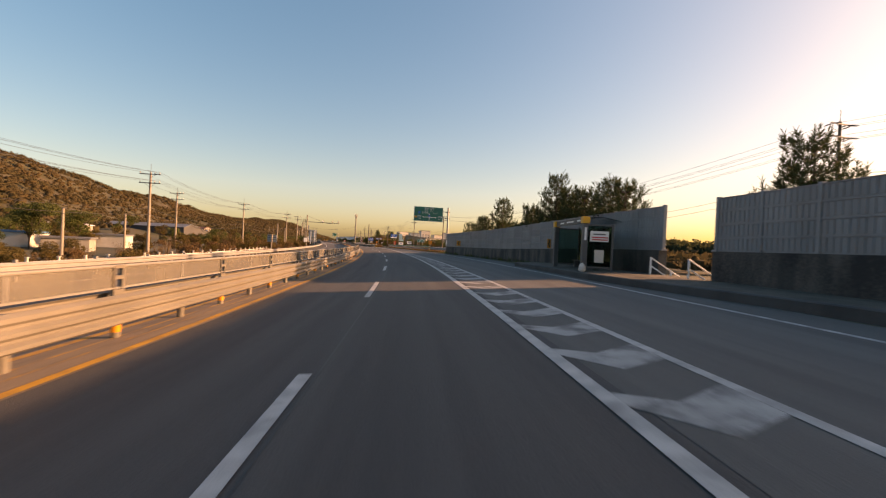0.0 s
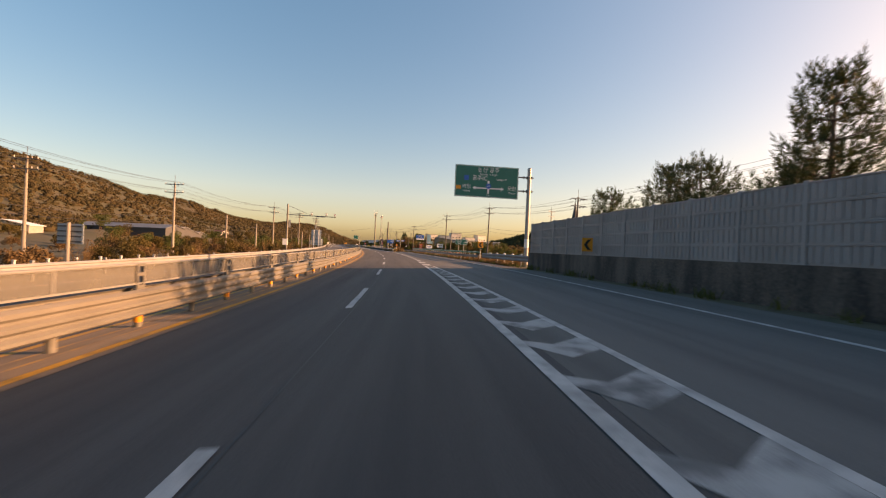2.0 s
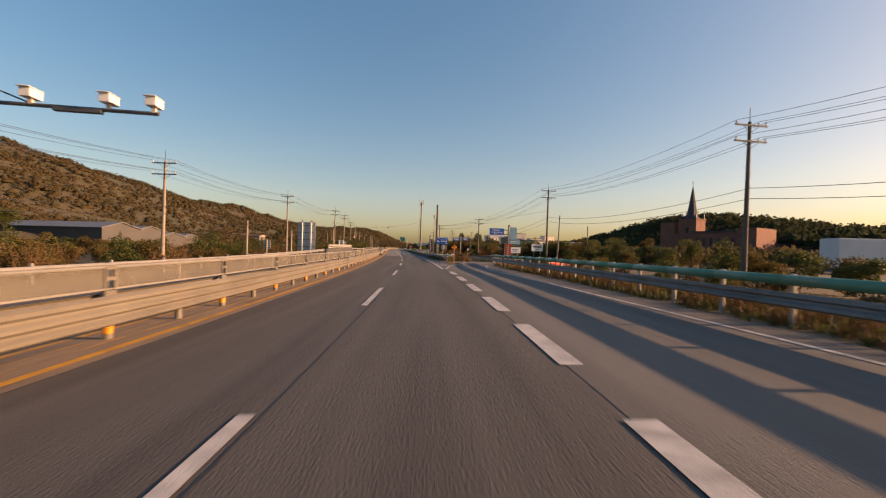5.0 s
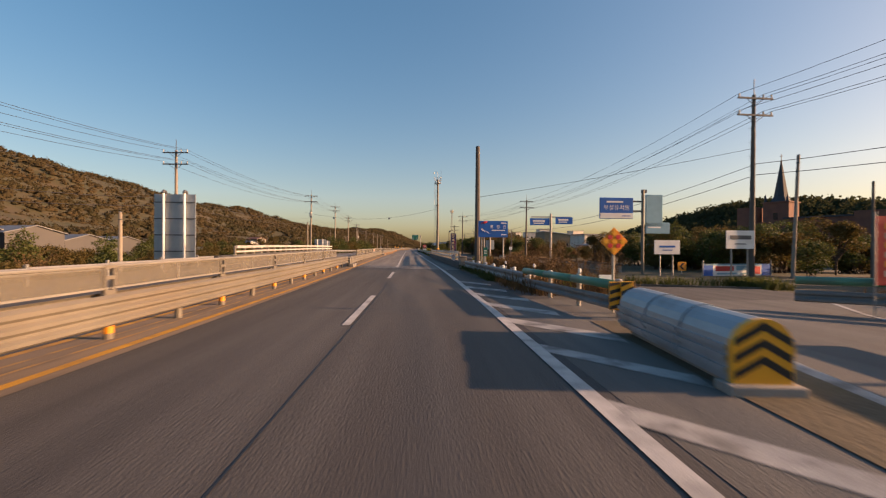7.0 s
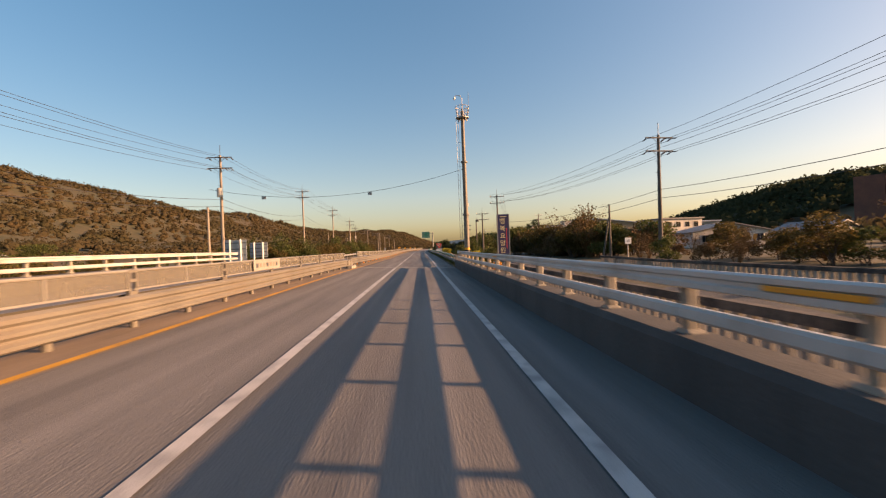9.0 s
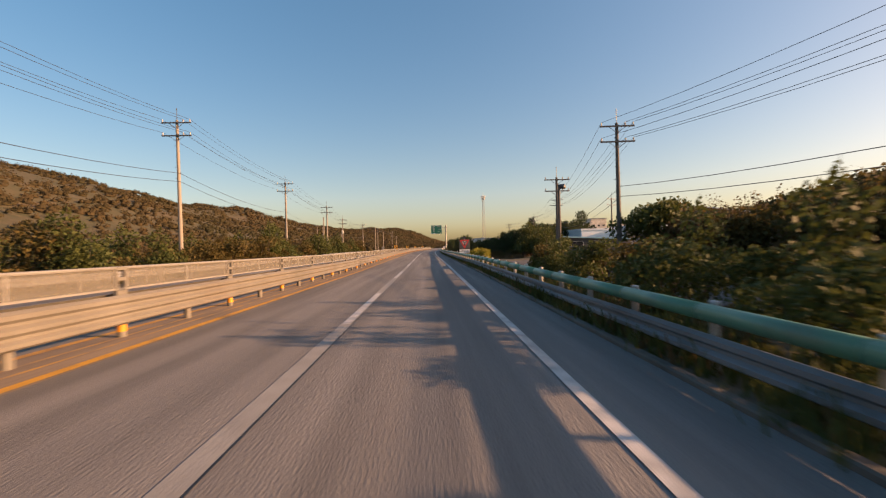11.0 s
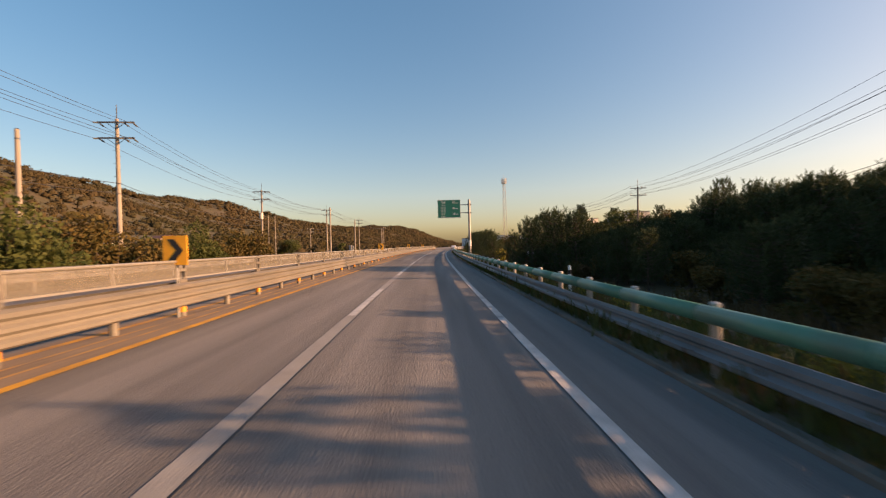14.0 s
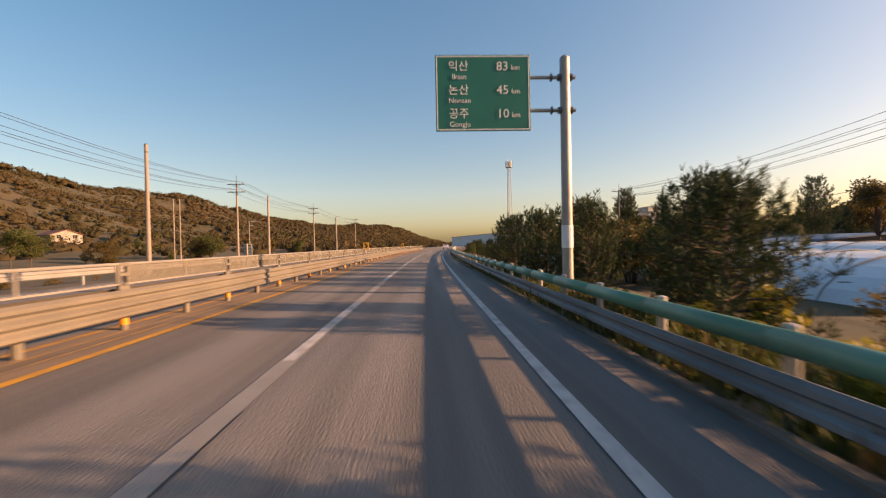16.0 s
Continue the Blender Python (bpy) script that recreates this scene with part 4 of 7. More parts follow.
write(p, "모란", cx + 1.95, 6.02, 0.38, WHITE)
write(p, "Moran", cx + 1.95, 5.68, 0.2, WHITE)
bm = bmesh.new()
box(bm, cx - 0.85, cx + 1.1, -0.034, -0.026, 5.9, 6.0)
for d, x in ((-1, cx - 0.85), (1, cx + 1.1)):
    vs = [bm.verts.new(q) for q in ((x, -0.034, 6.1), (x + d * 0.25, -0.034, 5.95), (x, -0.034, 5.8))]
    bm.faces.new(vs)
box(bm, cx + 0.06, cx + 0.2, -0.034, -0.026, 5.55, 6.42)
vs = [bm.verts.new(q) for q in ((cx + 0.0, -0.034, 6.42), (cx + 0.13, -0.034, 6.56), (cx + 0.26, -0.034, 6.42))]
bm.faces.new(vs)
part("arrow", bm, WHITE, p)
part("route_disc", tube(bmesh.new(), [(cx + 0.13, -0.04, 6.12), (cx + 0.13, -0.03, 6.12)], 0.2, 20), BLUE_SIGN, p, "blue route disc")
write(p, "23", cx + 0.13, 6.12, 0.2, WHITE, y=-0.045)
write(p, "1km", cx + 0.13, 5.42, 0.17, WHITE)

# distance sign at the end of the way
g, p, cx = mast_sign(339.2, 4.62, 7.45, 0.6, 3.5, 5.17, 7.48, "green distance sign with three places on a grey cantilever pole")
for k, (ko, en, km) in enumerate((("익산", "Iksan", "83"), ("논산", "Nonsan", "45"), ("공주", "Gongju", "10"))):
    z = 7.12 - k * 0.72
    write(p, ko, cx - 0.75, z, 0.34, WHITE)
    write(p, en, cx - 0.72, z - 0.31, 0.22, WHITE)
    write(p, km, cx + 0.6, z, 0.38, WHITE)
    write(p, "km", cx + 1.0, z - 0.04, 0.22, WHITE)

# curve markers on the noise barrier
for s, turn in ((30.3, 45), (59.5, 0)):
    guide_post_chevron(s, along(WALL, s) - 0.4, 1.66, True, 0.56, 0.68, turn=turn, post=False, label="orange curve marker with a black arrow on the noise barrier")
for s in (293.7, 328, 363, 398):
    guide_post_chevron(s, MED, 1.42, False, 0.5, 0.62, "yellow curve marker with a black arrow over the median rail")
guide_post_chevron(85.5, 8.9, 1.75, True, 0.62, 0.68, "orange curve marker with a black arrow on a post", post=True)

# ---------------------------------------------------------------- power lines
arm_me = mesh_of("crossarm", boxes((-1.2, 1.2, -0.045, 0.045, -0.05, 0.05)), STEEL_DARK)
bm = bmesh.new()
tube(bm, [(0, 0, 0.03), (0, 0, 0.1), (0, 0, 0.12), (0, 0, 0.2), (0, 0, 0.22), (0, 0, 0.28)], [0.03, 0.06, 0.035, 0.06, 0.035, 0.03], 8)
insul_me = mesh_of("insulator", bm, PLASTER)
bm = bmesh.new()
for q in (-1, 1):
    tube(bm, [(0, q * 0.06, -0.02), (0, q * 0.2, -0.08), (0, q * 0.24, -0.09), (0, q * 0.42, -0.13), (0, q * 0.6, -0.16)], [0.02, 0.05, 0.05, 0.06, 0.02], 6)
strain_me = mesh_of("insulator", bm, STEEL_DARK)
INS = (-1.1, 0.55, 1.1)


def utility_pole(s, l, arm, mat, group, turn=0.0, strain=False, gear=False, tall=1.25, lean=0.0):
    """arm: height of the upper crossarm in the world."""
    p = road(s, l)
    z0 = ground_z(s, l) - 0.3
    g = thing("utility_pole", Matrix.Translation((p.x, p.y, z0)) @ Matrix.Rotation(heading(s) + radians(turn), 4, "Z") @ Matrix.Rotation(radians(lean), 4, "Y"), "tall concrete power pole with two crossarms and insulators", "utility pole", group)
    h = arm - z0
    bm = bmesh.new()
    tube(bm, [(0, 0, 0), (0, 0, h + 0.25)], [0.19, 0.105], 12)
    pole = part("pole", bm, mat, g)
    part("spike", rod((0, 0, h + 0.2), (0, 0, h + tall), 0.025, 6), STEEL_DARK, pole)
    for k in range(7):
        part("step_bolt", rod((-0.14, 0, h - 1.9 - k * 0.45), (0.24 if k % 2 else -0.3, 0, h - 1.9 - k * 0.45), 0.012, 5), STEEL_DARK, pole)
    for d in (0.0, -1.08):
        a = part("crossarm", arm_me, STEEL_DARK, g, m=Matrix.Translation((0, -0.12, h + d)))
        for x in INS:
            part("insulator", strain_me if strain else insul_me, PLASTER, a, m=Matrix.Translation((x, 0, 0)))
        part("brace", rod((-0.6, -0.12, h + d - 0.03), (-0.05, -0.1, h + d - 0.45), 0.02, 5), STEEL_DARK, g)
        part("brace", rod((0.6, -0.12, h + d - 0.03), (0.05, -0.1, h + d - 0.45), 0.02, 5), STEEL_DARK, g)
    if gear:
        part("transformer", tube(bmesh.new(), [(0.05, -0.42, h - 4.0), (0.05, -0.42, h - 3.15), (0.05, -0.42, h - 3.08)], [0.26, 0.26, 0.12], 12), PLASTER, g, "pale grey transformer can")
        part("bracket", boxes((-0.05, 0.15, -0.5, 0.0, h - 3.7, h - 3.6)), STEEL_DARK, g)
    return g, h, Matrix(g.matrix_basis)


def span(a, b, sag, r, group, name="power_line", label="sagging power line wires between two poles", picks=None):
    """Wires between two lists of places, as one thing."""
    mid = (a[0] + b[0]) / 2
    g = thing(name, Matrix.Translation(mid), label, "power line", group)
    for p, q in zip(a, b):
        bm = bmesh.new()
        n = 10
        tube(bm, [p.lerp(q, i / n) - Vector((0, 0, 4 * sag * (i / n) * (1 - i / n))) - mid for i in range(n + 1)], r, 4, False)
        part("wire", bm, WIRE, g)
    return g


def pole_line(rows, mat, group, low=True, gears=(), strains=()):
    made = []
    for i, (s, l, arm) in enumerate(rows):
        turn = 0
        if 0 < i < len(rows) - 1:
            a, b = road(*rows[i - 1][:2]), road(*rows[i + 1][:2])
            turn = math.degrees(math.atan2(-(b - a).x, (b - a).y) - heading(s))
        g, h, m = utility_pole(s, l, arm, mat, group, turn, strain=i in strains, gear=i in gears, lean=random.uniform(-0.6, 0.6))
        made.append(([m @ Vector((x, -0.12, h + d + (0.27 if i not in strains else -0.1))) for d in (0, -1.08) for x in INS], [m @ Vector((0.15, -0.1, h - 4.2)), m @ Vector((0.15, -0.1, h - 4.9))]))
    for i, ((a, c), (b, d)) in enumerate(zip(made, made[1:])):
        far = (a[0] - b[0]).length
        span(a, b, far * 0.02, 0.013 if rows[i][0] < 330 else 0.017, group)
        if low:
            span(c, d, far * 0.022, 0.018, group, "phone_cable", "sagging phone cables between two poles")
    return made


LEFT_LINE = pole_line([(-30, -37, 8.9), (16, -34, 8.8), (57.5, -30.2, 8.5), (102.5, -30, 8.5), (144, -24.8, 9.0), (182.5, -22.6, 10.3), (224.5, -19.5, 11.3), (259, -20.6, 12.4), (287, -20.9, 11.4), (314.5, -21.4, 10.5),
                       (347.5, -25.4, 10.0), (386, -27, 10.5), (425, -29, 10.5), (470, -31, 10.5)], POLE_CONC, "left power line", gears=(6, 10), strains=(6, 9, 10))
pole_line([(-40, 50, 13.0), (32, 35.9, 13.4), (98, 26.2, 9.6), (127.5, 21.6, 10.4), (166.3, 21.3, 11.2), (214.5, 20.0, 9.75), (252, 13.5, 9.6), (306.5, 25.7, 10.1), (350, 31, 9.5), (395, 30, 9.5)], POLE_DARK, "right power line", strains=(1, 2, 5))
utility_pole(89.5, -39, 8.9, POLE_CONC, "field power line")
utility_pole(132, 38.2, 11.0, POLE_CONC, "field power line", 30)
utility_pole(263, 12.5, 7.6, POLE_DARK, "right power line")
utility_pole(300, 34, 9.4, POLE_DARK, "right power line", 20)
utility_pole(436, -50, 8.5, POLE_CONC, "field power line", 40)


def plain_pole(s, l, top, mat=POLE_CONC, r=0.14, label="bare round concrete pole beside the road", lean=0.0):
    p = road(s, l)
    z0 = ground_z(s, l) - 0.3
    g = thing("pole", Matrix.Translation((p.x, p.y, z0)) @ Matrix.Rotation(radians(lean), 4, "Y"), label, "pole", "plain poles")
    part("shaft", tube(bmesh.new(), [(0, 0, 0), (0, 0, top - z0)], [r, r * 0.7], 10), mat, g)
    part("cap", tube(bmesh.new(), [(0, 0, top - z0), (0, 0, top - z0 + 0.05)], [r * 0.75, r * 0.4], 10), STEEL_DARK, g)
    part("band", tube(bmesh.new(), [(0, 0, top - z0 - 0.5), (0, 0, top - z0 - 0.42)], r * 0.78, 10, False), STEEL_DARK, g)
    return g


for s, l, top in ((221.5, -19.4, 6.0), (352.3, -16.6, 7.9), (306, -20, 7.7), (409, -50, 11.5), (413, -54, 12.0), (372, -17, 7.0), (118, -23, 4.2), (150, -19, 4.0), (100, -22.5, 4.6), (168, -18.5, 3.6), (395, -15.5, 6.2), (60, -34, 3.6), (42, -30, 3.2)):
    plain_pole(s, l, top)
plain_pole(170, 4.05, 8.6, POLE_DARK, 0.21, "thick dark wooden-brown pole beside the bridge end")
span([road(170, 4.05, 5.17)], [road(166.3, 21.3, 8.2)], 0.12, 0.012, "right power line", "phone_cable", "thin cable from the dark pole over the side road")
plain_pole(100.5, 24.2, 6.2, POLE_DARK, 0.13)
plain_pole(255, 10.2, 6.0, POLE_DARK, 0.13, "dark pole with a round lamp near the yard")
plain_pole(164.5, 22.4, 7.2, POLE_CONC, 0.12, lean=2)
plain_pole(164, 27, 5.6, POLE_DARK, 0.1)
plain_pole(222.5, 19.4, 5.1, POLE_DARK, 0.12)
plain_pole(223.5, 19.0, 3.9, POLE_DARK, 0.1, lean=9)

# ---------------------------------------------------------------- tall camera mast after the bridge
p = road(221, 4.76)
mast = thing("camera_mast", Matrix.Translation((p.x, p.y, p.z - 0.3)) @ Matrix.Rotation(heading(221), 4, "Z"), "tall pale steel mast with a caged platform and ladder", "mast")
shaft = part("shaft", tube(bmesh.new(), [(0, 0, 0), (0, 0, 4.9), (0, 0, 5.0), (0, 0, 9.9), (0, 0, 10.0), (0, 0, 14.8)], [0.26, 0.235, 0.215, 0.2, 0.18, 0.16], 16), CREAM, mast, smooth_shade=False)
for z in (4.95, 9.95):
    part("flange", tube(bmesh.new(), [(0, 0, z - 0.08), (0, 0, z + 0.08)], 0.32, 16), CREAM, shaft)
for k in range(6):
    part("stripe", tube(bmesh.new(), [(0, 0, 0.5 + k * 0.22), (0, 0, 0.72 + k * 0.22)], 0.265, 16, False), YELLOW if k % 2 else BLACK, shaft)
ladder = part("ladder_rail", tube(tube(bmesh.new(), [(-0.42, -0.1, 2.6), (-0.42, -0.1, 14.4)], 0.018, 6), [(-0.62, -0.1, 2.6), (-0.62, -0.1, 14.4)], 0.018, 6), GALV, mast)
for k in range(26):
    part("rung", rod((-0.63, -0.1, 2.8 + k * 0.45), (-0.18 if k % 5 == 0 else -0.41, -0.1, 2.8 + k * 0.45), 0.012, 5), GALV, ladder)
plat = part("platform", tube(bmesh.new(), [(0, 0, 14.1), (0, 0, 14.16)], 0.62, 16), GALV, mast)
for k in range(12):
    a = k * math.pi / 6
    part("cage_bar", rod((0.4 * math.cos(a), 0.4 * math.sin(a), 13.8), (0.66 * math.cos(a), 0.66 * math.sin(a), 15.2), 0.02, 5), GALV, plat)
for z, r in ((14.55, 0.56), (15.2, 0.66)):
    part("hoop", tube(bmesh.new(), [(r * math.cos(q * math.pi / 8), r * math.sin(q * math.pi / 8), z) for q in range(17)], 0.022, 5, False), GALV, plat)
part("camera_arm", tube(bmesh.new(), [(0, 0, 14.7), (0, 0, 16.0), (-0.15, 0, 16.25), (-0.55, 0, 16.3), (-0.7, 0, 16.15)], 0.03, 6), GALV, mast)
part("camera_dome", tube(bmesh.new(), [(-0.7, 0, 16.15), (-0.7, 0, 15.98), (-0.7, 0, 15.86)], [0.07, 0.13, 0.05], 10), WHITE, mast, "white dome camera")
part("antenna", rod((0.62, 0, 14.6), (0.62, 0, 16.6), 0.02, 5), GALV, mast)
for z in (3.1, 3.5, 3.9):
    part("cable_arm", boxes((-0.45, 0.45, -0.03, 0.03, z - 0.02, z + 0.02)), STEEL_DARK, mast)
span([road(221, 4.7, 9.0)], [LEFT_LINE[6][0][3] - Vector((0, 0, 2.0))], 1.6, 0.016, "road crossing cable", "phone_cable", "sagging cable across the road with small boxes")
for f in (0.36, 0.78):
    a, b = road(221, 4.7, 9.0), LEFT_LINE[6][0][3] - Vector((0, 0, 2.0))
    q = a.lerp(b, f) - Vector((0, 0, 4 * 1.6 * f * (1 - f)))
    bx = new("cable_box", mesh_of("cable_box", boxes((-0.18, 0.18, -0.1, 0.1, -0.3, -0.02), (-0.02, 0.02, -0.02, 0.02, -0.02, 0.04), bevel=0.02), GALV))
    bx.matrix_basis = Matrix.Translation(q)
    tagged(bx, "small grey junction box hanging on the cable", "cable box", "cable boxes")

# slender lattice tower far ahead
p = road(484, 22.6)
tower = thing("lattice_tower", Matrix.Translation((p.x, p.y, ground_z(484, 22.6))), "slender steel phone tower far ahead", "tower")
H = 31.5
for a in range(3):
    c, q = math.cos(a * 2.094 + 0.4), math.sin(a * 2.094 + 0.4)
    part("leg", tube(bmesh.new(), [(1.3 * c, 1.3 * q, 0), (0.55 * c, 0.55 * q, H)], 0.09, 6), GALV, tower)
    for k in range(16):
        z0, z1 = H * k / 16, H * (k + 1) / 16
        c2, q2 = math.cos((a + 1) * 2.094 + 0.4), math.sin((a + 1) * 2.094 + 0.4)
        r0, r1 = 1.3 - 0.75 * k / 16, 1.3 - 0.75 * (k + 1) / 16
        part("lattice_brace", rod((r0 * c, r0 * q, z0), (r1 * c2, r1 * q2, z1), 0.05, 5), GALV, tower)
for k in range(9):
    a = k * 0.698
    part("antenna_panel", boxes((-0.16, 0.16, -0.08, 0.08, -1.0, 1.0)), PLASTER, tower, m=Matrix.Translation((1.15 * math.cos(a), 1.15 * math.sin(a), H - 0.6 - 0.3 * (k % 2))) @ Matrix.Rotation(a + math.pi / 2, 4, "Z"))
part("platform", tube(bmesh.new(), [(0, 0, H - 2.0), (0, 0, H - 1.9)], 1.2, 12), GALV, tower)
part("lightning_rod", rod((0, 0, H - 2), (0, 0, H + 2.2), 0.04, 6), GALV, tower)

# ---------------------------------------------------------------- camera gantry on the opposite side
p = road(115, -17.45)
z0 = ground_z(115, -17.45)
gan = thing("speed_camera_gantry", Matrix.Translation((p.x, p.y, z0)) @ Matrix.Rotation(heading(115) + radians(6), 4, "Z"), "pale cantilever gantry with speed cameras and a control box", "camera gantry")
top, arm = 7.7 - z0, 6.0 - z0
part("pole", tube(bmesh.new(), [(0, 0, -0.2), (0, 0, top), (0, 0, top + 0.08)], [0.16, 0.13, 0.08], 12), CREAM, gan)
boom = part("boom", tube(bmesh.new(), [(-0.25, 0, arm), (7.9, 0, arm - 0.02)], 0.07, 8), STEEL_DARK, gan)
part("stay", tube(bmesh.new(), [(0.1, 0, top - 0.2), (4.0, 0, arm)], 0.03, 6), STEEL_DARK, gan)
part("detector_bar", boxes((4.6, 6.1, -0.1, 0.1, arm - 0.16, arm - 0.02), bevel=0.01), STEEL_DARK, boom)
for x in (3.9, 6.3, 7.75):
    part("camera_bracket", boxes((x - 0.06, x + 0.06, -0.06, 0.06, arm, arm + 0.25)), PLASTER, boom)
    part("speed_camera", boxes((x - 0.17, x + 0.17, -0.3, 0.3, arm + 0.2, arm + 0.5), (x - 0.2, x + 0.2, -0.4, 0.32, arm + 0.5, arm + 0.53), bevel=0.01), WHITE, boom, "white boxed camera")
part("control_box", boxes((-0.62, 0.18, -0.3, 0.3, 1.75, 2.75), (-0.66, 0.22, -0.34, 0.34, 2.75, 2.8), bevel=0.02), WHITE, gan, "white control cabinet")
part("meter_board", boxes((0.2, 0.55, -0.03, 0.03, arm - 2.2, arm - 0.9)), GALV, gan)

# boards seen from behind on the opposite side
def back_board(s, l0, l1, z0, z1, label, posts=2, lamps=False, mat=GALV, poles=POLE_CONC):
    p = road(s, (l0 + l1) / 2)
    zg = ground_z(s, (l0 + l1) / 2) - 0.2
    g = thing("road_sign", Matrix.Translation((p.x, p.y, 0)) @ Matrix.Rotation(heading(s), 4, "Z"), label, "road sign", "signs seen from behind")
    w = l1 - l0
    pn = part("panel", boxes((-w / 2, w / 2, 0.0, 0.04, z0, z1), bevel=0.006), mat, g)
    for k in range(4):
        z = z0 + (z1 - z0) * (k + 0.5) / 4
        part("stiffener", boxes((-w / 2 + 0.05, w / 2 - 0.05, -0.05, 0.0, z - 0.035, z + 0.035)), STEEL_DARK, pn)
    for k in range(posts):
        x = -w / 2 + w * (k + 0.5) / posts if posts > 1 else 0
        part("post", tube(bmesh.new(), [(x, -0.13, zg), (x, -0.13, z1 + 0.06)], 0.085, 10), poles, g)
        if lamps:
            part("lamp", tube(bmesh.new(), [(x, -0.2, z1 + 0.05), (x, -0.1, z1 + 0.2), (x, 0.1, z1 + 0.2), (x, 0.2, z1 + 0.05)], 0.1, 8), STEEL_DARK, g, "black lamp head")
    return g


SIGN_BACK = material("sign_back", (0.36, 0.40, 0.43), (0.29, 0.33, 0.36), rough=0.45, metal=0.4, scale=1, fine=20, bump=0.05)
back_board(171, -18.2, -15.45, 0.6, 5.1, "tall sign seen from behind with two pale posts", 2, True, SIGN_BACK, WHITE)
back_board(222, -18.2, -16.2, 0.6, 2.9, "grey back of a road sign on two posts", 2, False, SIGN_BACK, WHITE)
back_board(229, -18.6, -16.7, 1.1, 2.75, "grey back of a low road sign on two posts", 2, False, SIGN_BACK, WHITE)
back_board(62, -17.4, -16.2, 0.9, 1.9, "small grey back of a road sign", 1, False, SIGN_BACK)
back_board(150, -17.2, -16.4, 0.9, 1.9, "small grey back of a road sign", 1, False, SIGN_BACK)
back_board(365, -16.6, -15.8, 0.8, 1.9, "small grey back of a road sign", 1, False, SIGN_BACK)

# ---------------------------------------------------------------- bus shelter and steps
sh = thing("bus_shelter", at(19.7, 7.98, 0.27, -4), "dark glazed bus shelter with a curved roof and orange corner blocks", "bus shelter")
FRAME = STEEL_DARK
for x in (0.0, 1.35):
    for y in (0.0, 4.6):
        c = part("column", boxes((x - 0.12, x + 0.12, y - 0.12, y + 0.12, 0, 2.35), bevel=0.01) if x == 0 else boxes((x - 0.05, x + 0.05, y - 0.05, y + 0.05, 0, 2.3)), FRAME, sh)
        if x == 0:
            part("corner_block", boxes((x - 0.17, x + 0.17, y - 0.17, y + 0.17, 2.3, 2.62), bevel=0.01), YELLOW, c, "orange corner block")
head = part("header", boxes((-0.06, 0.06, 0.12, 4.48, 2.32, 2.6), bevel=0.01), FRAME, sh, "dark name board")
for y0, w in ((0.5, 0.5), (1.5, 1.1), (3.1, 0.6)):
    part("bar", boxes((-0.068, -0.06, y0, y0 + w, 2.42, 2.5)), WHITE, head)
bm = bmesh.new()
ring = [(0.0 + 1.75 * k / 8, 2.5 + 0.12 * math.sin(math.pi * k / 8) - 0.10 * k / 8) for k in range(9)]
for y in (-0.15, 4.75):
    for x, z in ring:
        bm.verts.new((x, y, z))
    for x, z in ring:
        bm.verts.new((x, y, z + 0.03))
bm.verts.ensure_lookup_table()
n = len(ring)
for k in range(n - 1):
    for a, b in ((0, 2 * n), (n, 3 * n)):
        bm.faces.new((bm.verts[a + k], bm.verts[a + k + 1], bm.verts[b + k + 1], bm.verts[b + k]))
bmesh.ops.recalc_face_normals(bm, faces=bm.faces[:])
roof = part("roof", bm, SHELTER_GLASS, sh, "green tinted curved roof glass")
for y in (0.0, 1.15, 2.3, 3.45, 4.6):
    part("roof_rib", tube(bmesh.new(), [(x, y, z + 0.05) for x, z in ring], 0.022, 5), FRAME, roof)
for k in range(4):
    y0 = 0.06 + k * 1.13
    part("glass_pane", boxes((1.33, 1.345, y0 + 0.04, y0 + 1.09, 0.25, 2.2)), SHELTER_GLASS, sh)
    part("mullion", boxes((1.31, 1.37, y0 - 0.03, y0 + 0.03, 0.1, 2.3)), FRAME, sh)
for y in (0.0, 4.6):
    part("side_glass", boxes((0.14, 1.3, y - 0.008, y + 0.008, 0.25, 2.2)), SHELTER_GLASS, sh)
    part("side_rail", boxes((0.1, 1.32, y - 0.025, y + 0.025, 2.2, 2.26), (0.1, 1.32, y - 0.025, y + 0.025, 0.18, 0.25)), FRAME, sh)
bench = part("bench_seat", boxes((0.75, 1.15, 0.7, 3.9, 0.42, 0.47), bevel=0.01), BARK, sh, "dark bench seat")
for y in (0.9, 2.3, 3.7):
    part("bench_leg", boxes((0.82, 1.08, y - 0.03, y + 0.03, 0, 0.42)), FRAME, bench)
poster = part("notice_board", boxes((0.25, 1.15, -0.05, -0.03, 1.45, 1.95)), WHITE, sh, "white notice with red and dark lines")
for z, x0, x1, m_ in ((1.8, 0.4, 1.0, STEEL_DARK), (1.65, 0.35, 1.1, RED), (1.54, 0.35, 1.1, RED)):
    part("bar", boxes((x0, x1, -0.055, -0.05, z - 0.03, z + 0.03)), m_, poster)
part("notice_sheet", boxes((0.5, 0.95, -0.035, -0.02, 0.45, 1.05)), PLASTER, sh, "pale notice sheet")
part("name_strip", boxes((-0.05, 0.05, -0.128, -0.12, 1.5, 2.1)), WHITE, sh, "white strip of vertical lettering")
bag = new("white_sack", mesh_of("white_sack", tube(bmesh.new(), [(0, 0, 0), (0, 0, 0.08), (0, 0, 0.25), (0, 0, 0.36), (0, 0, 0.42)], [0.12, 0.17, 0.16, 0.08, 0.03], 10), PLASTER))
bag.matrix_basis = at(19.55, 7.86, 0.27)
tagged(bag, "small white sack on the pavement beside the shelter", "sack")

